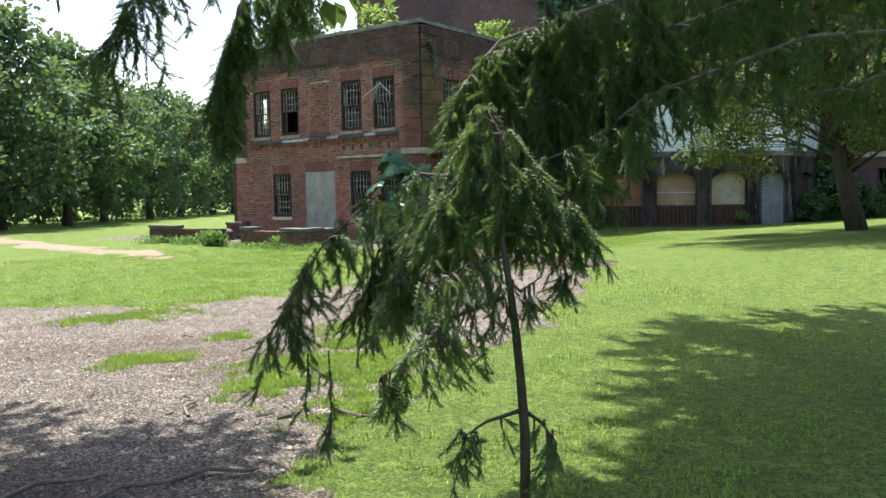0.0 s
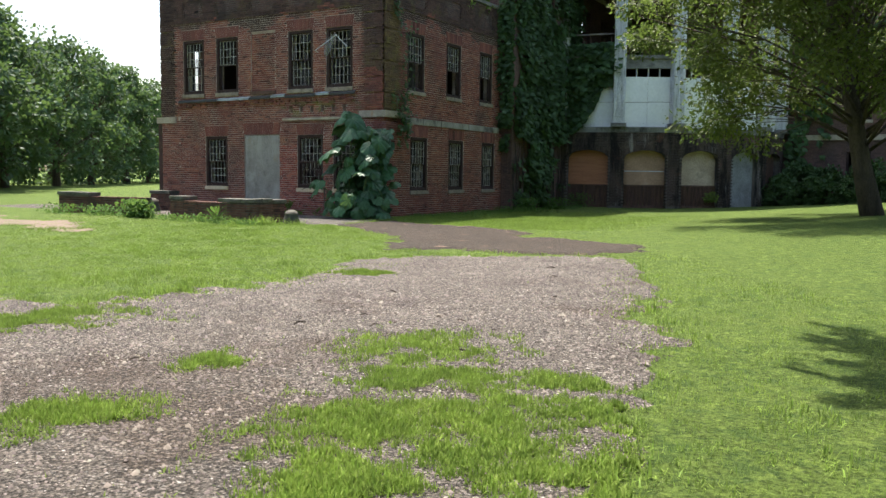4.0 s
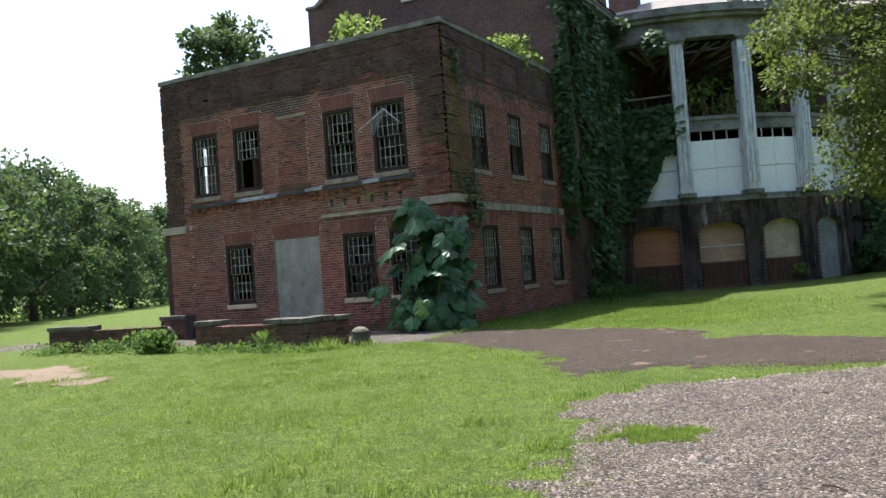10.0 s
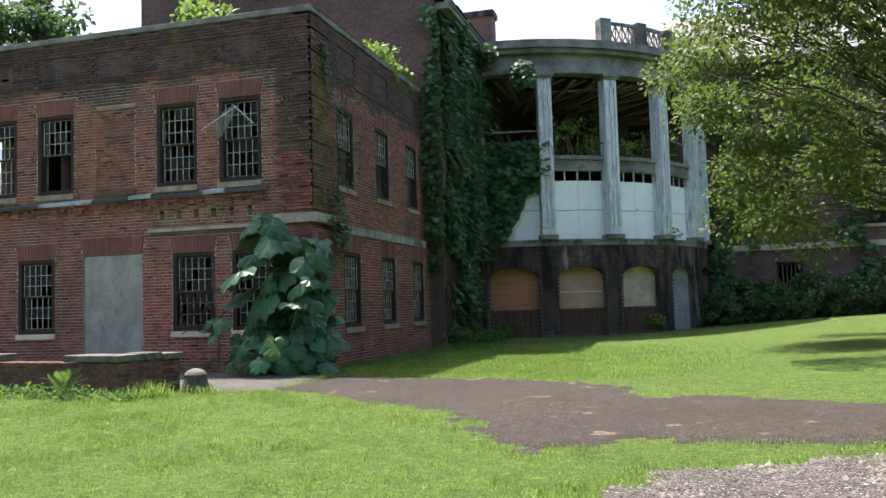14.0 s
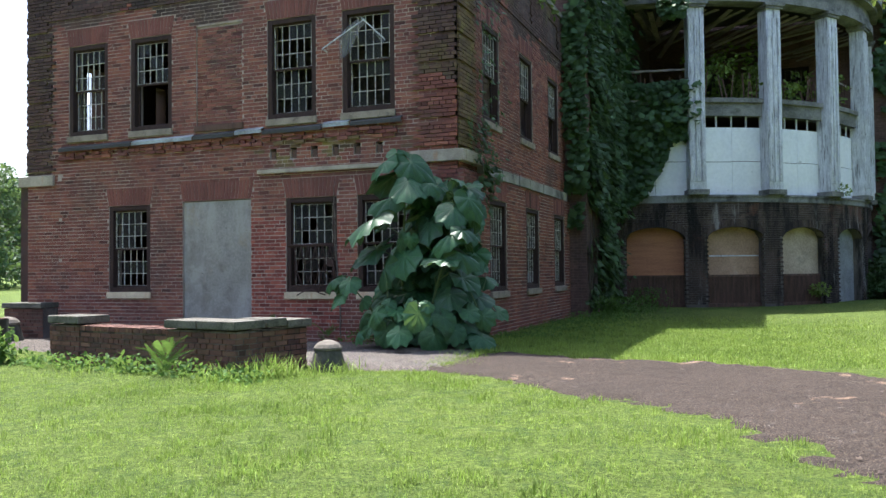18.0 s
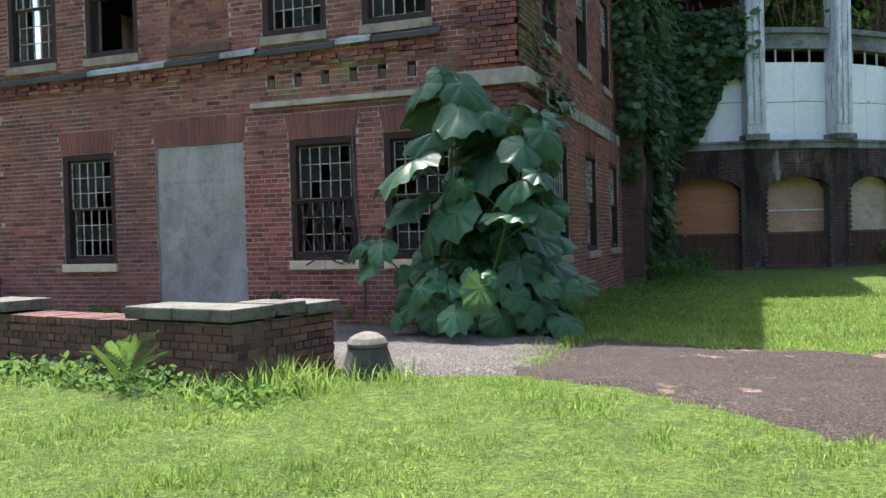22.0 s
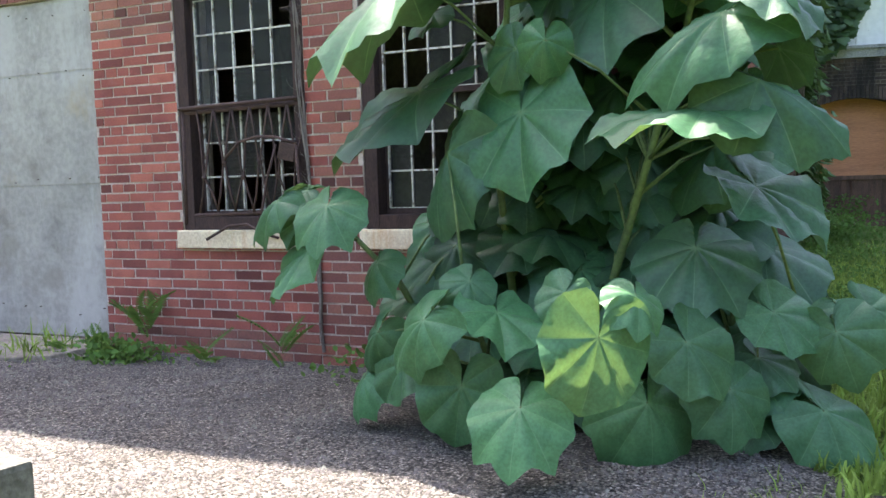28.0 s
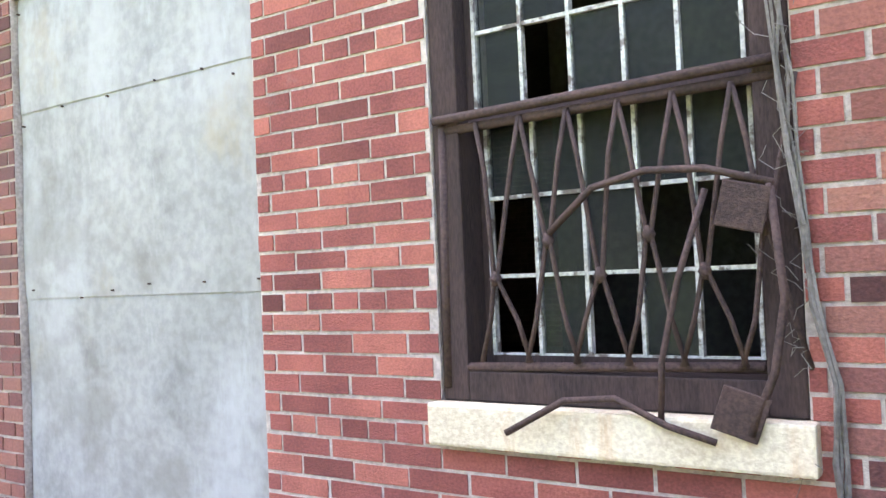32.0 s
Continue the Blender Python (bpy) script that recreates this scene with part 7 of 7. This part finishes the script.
# dead vine up the window's edge
vine = thing("dead_vine", "leafless grey vine climbing beside the barred window", "vine", at=(-20.0, FY - 0.03, -0.2))
vo = Vector((-20.0, FY - 0.03, -0.2))
rv = random.Random(9)
for k in range(5):
    p, pts = Vector((-20.03 + rv.uniform(-0.015, 0.015), FY - 0.02, -0.15)), []
    for j in range(16):
        pts.append(p - vo)
        aim = -20.035 if p.z < 0.6 else -20.1 - 0.04 * min(1, (p.z - 0.6) / 1.5)
        p = p + Vector(((aim - p.x) * 0.5 + rv.uniform(-0.016, 0.016), rv.uniform(-0.008, 0.008), 0.18))
        p.y = min(FY - 0.014, max(FY - 0.04, p.y))
    mb = MB()
    mb.tube(pts, [0.0062 * (1 - j / 18) + 0.001 for j in range(16)], 5)
    part("stem", mb.mesh("vine_stem", M_TWIG), vine)
mb = MB()
for k in range(46):
    z = rv.uniform(0.4, 2.7)
    pts = [Vector((-20.11 + rv.uniform(-0.02, 0.03), FY - 0.03, z)) - vo]
    for j in range(5):
        pts.append(pts[-1] + Vector((rv.uniform(-0.035, 0.03), rv.uniform(-0.012, 0.006), rv.uniform(-0.02, 0.035))))
    mb.tube(pts, 0.0012, 3)
part("tendril_tangle", mb.mesh("tendril_tangle", M_TWIG), vine, "thin dry grey tendrils", kind="stuff")
screen = thing("window_screen", "torn insect screen hanging askew from an upper window", "screen", at=(-19.5, FY, 5.0))
mb = MB()
for a, b in (((-0.75, -0.05), (0.02, 0.42)), ((0.02, 0.42), (0.42, 0.02)), ((-0.75, -0.05), (-0.72, -0.08))):
    mb.beam((a[0], -0.22, a[1]), (b[0], -0.1, b[1]), 0.02, 0.02)
part("frame", mb.mesh("screen_frame", M_OLD_WHITE), screen)
M_NET = material("torn_net", (0.3, 0.3, 0.29), (0.2, 0.2, 0.19), 0.8, 4, 60, 0.3, 0.0)
M_NET.node_tree.nodes["Principled BSDF"].inputs["Alpha"].default_value = 0.45
mb = MB()
for k in range(8):
    s0, s1 = k / 8, (k + 1) / 8
    def net(s, q):
        return (-0.45 + 0.85 * s, -0.14 + 0.06 * math.sin(7 * s), 0.1 + 0.32 * math.sin(math.pi * min(1, s + 0.1)) - q * (0.25 + 0.25 * math.sin(5 * s + 1)))
    mb.face([net(s0, 0), net(s1, 0), net(s1, 1), net(s0, 1)])
part("net", mb.mesh("net", M_NET), screen, "ragged grey net")

# weeds along the walls and round the bollard
wv, wf = [], []
for k in range(14):
    for sgn in (-1, 1):
        y = 0.1 + 0.062 * k
        ln = 0.27 * math.sin(math.pi * (0.2 + 0.76 * k / 14))
        n = len(wv)
        dz = -0.5 * y * y
        wv += [(0, y - 0.018, dz), (sgn * ln * 0.5, y + 0.062, dz + 0.015), (sgn * ln, y + 0.1, dz - 0.04), (sgn * ln * 0.5, y + 0.012, dz)]
        wf.append((n, n + 1, n + 2, n + 3))
n = len(wv)
wv += [(-0.008, 0, 0), (0.008, 0, 0), (0.004, 1, -0.5), (-0.004, 1, -0.5)]
wf.append((n, n + 1, n + 2, n + 3))


def fern(x, y, label, n, size, tall, seed):
    r = random.Random(seed)
    lv = Leaves(wv, wf)
    for k in range(n):
        a = r.uniform(0, 6.28)
        d = Vector((math.cos(a) * r.uniform(0.5, 1), math.sin(a) * r.uniform(0.5, 1), r.uniform(0.4, 1.3) * tall)).normalized()
        lv.add((0, 0, r.uniform(0, 0.12) * tall), rot_to(d), size * r.uniform(0.6, 1.2))
    ob = new("fern_weed", lv.mesh("fern_weed", M_WEED))
    ob.location = (x, y, gz(x, y))
    return tagged(ob, label, "weed", "weeds by the brick walls")


fern(-19.72, 18.22, "bright feathery sumac weed before the low wall", 8, 0.4, 1.9, 1)
fern(-21.7, 22.95, "green fern weed by the doorstep", 14, 0.19, 1.1, 2)
fern(-21.35, 23.05, "tall green fern weed against the brick", 7, 0.32, 2.6, 3)
fern(-20.8, 22.95, "small fern weed at the wall foot", 8, 0.24, 0.8, 4)
fern(-20.2, 23.0, "fern weed beneath the window", 7, 0.3, 1.6, 5)
fern(-24.2, 22.9, "fern weed at the wall foot", 14, 0.28, 1.0, 6)
fern(-22.0, 22.9, "green fern weed by the doorstep", 14, 0.17, 0.9, 7)

weeds = Leaves(*LEAF_T)
r = random.Random(15)
e1, p0 = Vector((-0.979, 0.2, 0)), Vector((-18.75, 18.2, 0))
for k in range(1500):
    s = r.uniform(-0.5, 4.2)
    c = p0 + e1 * s + Vector((r.gauss(0, 0.12), r.gauss(0, 0.16) - 0.05, 0))
    h = r.random() ** 1.7 * (0.2 if 0.4 < s < 3.6 else 0.13)
    weeds.add((c.x, c.y, gz(c.x, c.y) + h), rot_to(rand_dir(r, 0.3), r.uniform(-1, 1)), r.uniform(0.03, 0.08))
for cx_, cy_, n_, sp, hh, sz in ((-23.6, 18.9, 500, 0.5, 0.5, 0.16), (-25.5, 19.2, 300, 0.8, 0.3, 0.12), (-27.5, 19.1, 250, 0.6, 0.3, 0.1), (-21.45, 22.85, 420, 0.32, 0.16, 0.07), (-24.1, 22.75, 320, 0.4, 0.18, 0.07), (-22.8, 22.42, 180, 0.6, 0.07, 0.045), (-24.3, 22.95, 260, 0.5, 0.22, 0.09), (-16.9, 31.6, 500, 0.5, 0.5, 0.1),
                                 (-16.7, 34, 600, 0.7, 0.45, 0.1), (-17.2, 24.6, 900, 0.9, 0.12, 0.055), (-17.0, 26.5, 900, 0.9, 0.12, 0.055), (-17.1, 28.5, 900, 1.0, 0.14, 0.06), (-16.8, 30.5, 700, 0.9, 0.2, 0.07), (-16.5, 36.2, 300, 0.5, 0.6, 0.1), (-19.3, 22.8, 150, 0.4, 0.25, 0.08)):
    for k in range(int(n_ * 1.8)):
        x, y = cx_ + r.gauss(0, sp * 0.6), cy_ + r.gauss(0, sp * (0.25 if sp < 0.6 else 0.4))
        if (x < -17.66 and y > 23.1) or (-23.85 < x < -21.7 and y > 22.55):
            continue
        weeds.add((x, y, gz(x, y) + r.random() ** 1.4 * hh), rot_to(rand_dir(r, 0.4), r.uniform(-1, 1)), sz * r.uniform(0.35, 0.8))
tagged(new("weeds", weeds.mesh("weeds", M_WEED)), "low leafy weeds along wall feet and low brick walls", "weeds", kind="stuff")

# fallen twigs and bark scraps on the gravel
r = random.Random(19)
for k in range(80):
    x, y = r.uniform(-9, -3.6), r.uniform(2.8, 13.5)
    if edge_np(LOT, np.array([x]), np.array([y]), 0.3)[0] < 0.15:
        continue
    L, a = 0.04 + 0.13 * r.random() ** 2.5, r.uniform(0, 3.14)
    mb = MB()
    mb.tube([(-L / 2, 0, 0.0), (0, r.uniform(-0.03, 0.03), 0.012), (L / 2, r.uniform(-0.04, 0.04), 0.0)], [0.025 * L + 0.002, 0.04 * L + 0.002, 0.02 * L + 0.001], 5)
    ob = new("fallen_twig", mb.mesh("fallen_twig", M_BARK))
    ob.location, ob.rotation_euler = (x, y, gz(x, y) + 0.024), (0, 0, a)
    tagged(ob, "short dark twig lying on the gravel", "twig", "twigs on the gravel")
for k in range(5):
    mb = MB()
    L = r.uniform(0.16, 0.3)
    x, y = r.uniform(-5.6, -3.8), r.uniform(2.2, 4.2)
    mb.tube([(-L, 0, 0), (-L / 3, 0.05, 0.03), (L / 2, -0.02, 0.02), (L, 0.08, 0.0)], [0.012, 0.014, 0.012, 0.004], 5)
    ob = new("fallen_branch", mb.mesh("fallen_branch", M_TWIG))
    ob.location, ob.rotation_euler = (x, y, gz(x, y) + 0.03), (0, 0, r.uniform(0, 3))
    tagged(ob, "curved grey fallen branch on the gravel", "branch", "branches on the gravel")

# stones of the gravel that stand out
STONE_T = ([(-0.5, -0.4, 0), (0.5, -0.3, 0), (0.4, 0.5, 0), (-0.4, 0.4, 0), (0.05, 0.0, 0.55)], [(0, 1, 4), (1, 2, 4), (2, 3, 4), (3, 0, 4)])
rg = np.random.default_rng(23)
M_PEBBLE = material("pebble", (0.22, 0.19, 0.175), (0.1, 0.083, 0.075), 0.9, 2.0, 40, 0.3, 0.3, 90, vary="island", vary_amount=1.0)
M_PEBBLE_DARK = material("dark_pebble", (0.105, 0.085, 0.07), (0.06, 0.048, 0.04), 0.9, 2.0, 40, 0.3, 0.3, 90, vary="island", vary_amount=1.0)
M_PEBBLE_GREY = material("grey_pebble", (0.14, 0.13, 0.118), (0.075, 0.07, 0.064), 0.9, 2.0, 40, 0.3, 0.3, 90, vary="island", vary_amount=1.0)
for poly, x0, x1, y0, y1, n, least, mean, lift, mat, lab in ((LOT, -13, -2.2, 1.2, 15.2, 120000, 0.0045, 0.0062, 0.016, M_PEBBLE, "loose brown and pale pebbles of the gravel lot"),
                                                             (FAR_LOT, -17, -7.6, 14.5, 21.8, 42000, 0.0045, 0.0035, 0.024, M_PEBBLE_DARK, "crumbled stones on the worn asphalt"),
                                                             (FRONT, -24, -16.9, 20.0, 23.15, 90000, 0.005, 0.0032, 0.034, M_PEBBLE_GREY, "fine grey pebbles of the path")):
    st = Leaves(*STONE_T)
    X, Y = rg.uniform(x0, x1, n), rg.uniform(y0, y1, n)
    ok = edge_np(poly, X, Y, 0.3) > 0.08
    if poly is LOT:
        ok &= patch_np(X, Y) < 0.25
    X, Y, k = X[ok], Y[ok], int(ok.sum())
    A = rg.uniform(0, 6.28, k)
    c, t, o, w = np.cos(A), np.sin(A), np.zeros(k), np.ones(k)
    st.m = np.stack([np.stack([c, -t, o], -1), np.stack([t, c, o], -1), np.stack([o, o, w], -1)], 1)
    st.p, st.s = np.stack([X, Y, gz_np(X, Y) + lift], -1), least + rg.gamma(1.4, mean, k)
    tagged(new("pebbles", st.mesh("pebbles", mat)), lab, "pebbles", kind="stuff")

# grass blades where the camera walks by
bl = Leaves([(-0.075, 0, 0), (0.075, 0, 0), (0.055, 0.15, 0.55), (0, 0.5, 0.95), (-0.055, 0.15, 0.55)], [(0, 1, 2, 4), (4, 2, 3)])
r = random.Random(29)
rg = np.random.default_rng(29)
WALK = np.array([(-0.3, 0.1), (-4, 2.4), (-8.3, 4.8), (-10, 6.6), (-12, 9), (-14, 11.2), (-15.4, 13.8), (-16.6, 17.2), (-17.8, 19.8)])
N = 1100000
s_ = rg.random(N) * 8
i_ = s_.astype(int)
c_ = WALK[i_] + (WALK[i_ + 1] - WALK[i_]) * (s_ - i_)[:, None]
d_, a_ = 0.8 + 7.5 * rg.random(N) ** 1.2, rg.uniform(-1.15, 2.6, N)
X, Y = c_[:, 0] - np.sin(a_) * d_, c_[:, 1] + np.cos(a_) * d_
lot = edge_np(LOT, X, Y, 0.35)
ok = ~((Y > 23.1) & (X < -17.6)) & (edge_np(FAR_LOT, X, Y, 0.35) < 0.02) & (edge_np(FRONT, X, Y, 0.12) < 0.02)
ok &= (lot < 0.03) | (rg.random(N) < 0.002)
ok &= rg.random(N) < np.clip(0.75 + 0.5 * vnoise(X * 6.5, Y * 6.5, 14) + 0.3 * vnoise(X * 2.1, Y * 2.1, 15), 0.15, 1)
X, Y, lot = X[ok][:300000], Y[ok][:300000], lot[ok][:300000]
H = rg.uniform(0.012, 0.036, len(X)) * np.where(np.abs(lot) < 0.15, 1.6, 1.0) * (1 + 0.5 * (vnoise(X * 1.3, Y * 1.3, 4) > 0.3)) * (1 + 0.6 * np.clip(vnoise(X * 6.5, Y * 6.5, 14), -0.4, 1))
A, T, Z = rg.uniform(0, 6.28, len(X)), rg.uniform(-1.3, 1.1, len(X)), gz_np(X, Y)
ca, sa, ct, stn = np.cos(A), np.sin(A), np.cos(T), np.sin(T)
bl.m = np.stack([np.stack([ca, -sa * ct, sa * stn], -1), np.stack([sa, ca * ct, -ca * stn], -1), np.stack([0 * A, stn, ct], -1)], 1)
bl.p, bl.s = np.stack([X, Y, Z + 0.002], -1), H
tagged(new("grass", bl.mesh("grass", M_BLADE)), "short mown grass blades of the lawn", "grass", kind="stuff")
def blades(name, label, mat, X, Y, H, rg):
    g = Leaves([(-0.1, 0, 0), (0.1, 0, 0), (0.07, 0.15, 0.55), (0, 0.5, 0.95), (-0.07, 0.15, 0.55)], [(0, 1, 2, 4), (4, 2, 3)])
    A, T, Z = rg.uniform(0, 6.28, len(X)), rg.uniform(-0.9, 0.6, len(X)), gz_np(X, Y)
    ca, sa, ct, stn = np.cos(A), np.sin(A), np.cos(T), np.sin(T)
    g.m = np.stack([np.stack([ca, -sa * ct, sa * stn], -1), np.stack([sa, ca * ct, -ca * stn], -1), np.stack([0 * A, stn, ct], -1)], 1)
    g.p, g.s = np.stack([X, Y, Z], -1), H
    tagged(new(name, g.mesh(name, mat)), label, "grass", kind="stuff")


# thin grass coming through the gravel, and the longer grass of the side lawn
pick = rg.integers(0, len(PATCHES), 330000)
PC = np.array(PATCHES)[pick]
X, Y = PC[:, 0] + rg.normal(0, 0.55, len(pick)) * (PC[:, 2] + 0.25), PC[:, 1] + rg.normal(0, 0.5, len(pick)) * (PC[:, 2] + 0.25)
el = edge_np(LOT, X, Y, 0.3)
ok = (rg.random(len(X)) < np.clip((patch_np(X, Y) - 0.1) * 1.6, 0.006, 1)) & (el > 0)
X, Y = X[ok][:110000], Y[ok][:110000]
X2, Y2 = rg.uniform(-13, -2.5, 260000), rg.uniform(1.5, 14.5, 260000)
el = edge_np(LOT, X2, Y2, 0.3)
ok = (el > 0) & (rg.random(len(X2)) < 0.55 * np.clip(1 - el / 0.7, 0, 1) * (vnoise(X2 * 2, Y2 * 2, 12) > -0.3))
X, Y = np.concatenate([X, X2[ok]]), np.concatenate([Y, Y2[ok]])
blades("thin_grass", "thin yellow-green grass growing through the gravel", M_DRY_BLADE, X, Y, rg.uniform(0.018, 0.05, len(X)) * (1 + 0.5 * np.clip(patch_np(X, Y), 0, 1)), rg)
X, Y = rg.uniform(-17.7, -9, 150000), rg.uniform(21.2, 33, 150000)
ok = (edge_np(FAR_LOT, X, Y, 0.35) < 0.02) & (edge_np(FRONT, X, Y, 0.12) < 0.02) & (rg.random(len(X)) < np.clip(1.2 - 0.06 * (Y - 21) - 0.06 * (X + 17), 0.1, 1) * np.clip((33 - Y) / 5, 0, 1) * np.clip((-9 - X) / 4, 0, 1))
X, Y = X[ok], Y[ok]
blades("side_grass", "longer shaded grass of the side lawn", M_BLADE, X, Y, rg.uniform(0.03, 0.06, len(X)) * np.where(X < -16, 1.6, 1.0), rg)
tg = Leaves([(-0.03, 0, 0), (0.03, 0, 0), (0.025, 0.12, 0.55), (0, 0.5, 0.95), (-0.025, 0.12, 0.55)], [(0, 1, 2, 4), (4, 2, 3)])
for cx_, cy_, n_, sp, hh in ((-18.5, 18.6, 260, 0.28, 0.26), (-18.9, 18.15, 160, 0.3, 0.2), (-17.9, 19.2, 140, 0.3, 0.18), (-23.4, 22.9, 120, 0.3, 0.2), (-22.2, 22.85, 120, 0.25, 0.22), (-17.0, 21.4, 260, 0.3, 0.1), (-16.95, 20.4, 600, 0.3, 0.075), (-17.1, 20.9, 400, 0.25, 0.07), (-20.9, 18.5, 120, 0.7, 0.2)):
    for k in range(n_):
        x, y = cx_ + r.gauss(0, sp * 0.6), cy_ + r.gauss(0, sp * 0.6)
        tg.add((x, y, gz(x, y)), Matrix.Rotation(r.uniform(0, 6.28), 3, "Z") @ Matrix.Rotation(r.uniform(-0.6, 0.2), 3, "X"), hh * r.uniform(0.5, 1.2))
tagged(new("tall_grass", tg.mesh("tall_grass", M_BLADE)), "tufts of long grass by the low wall and bollard", "grass", kind="stuff")

# ---- single bricks by the door and window ----
count, rest = 0, MB()
for b in sorted(near_bricks, key=lambda q: abs((q[0] + q[1]) / 2 + 21.1) + 0.4 * abs(q[2] - 0.9)):
    if count < 300:
        mb = MB()
        mb.hexa(brick_hexa(front, b, 0.003), skip=(4,))
        part("brick", mb.mesh("brick", M_BRICK_NEAR), wing)
        count += 1
    else:
        rest.hexa(brick_hexa(front, b, 0.003), skip=(4,))
part("brick_rest", rest.mesh("brick_rest", M_BRICK), wing, kind="stuff")
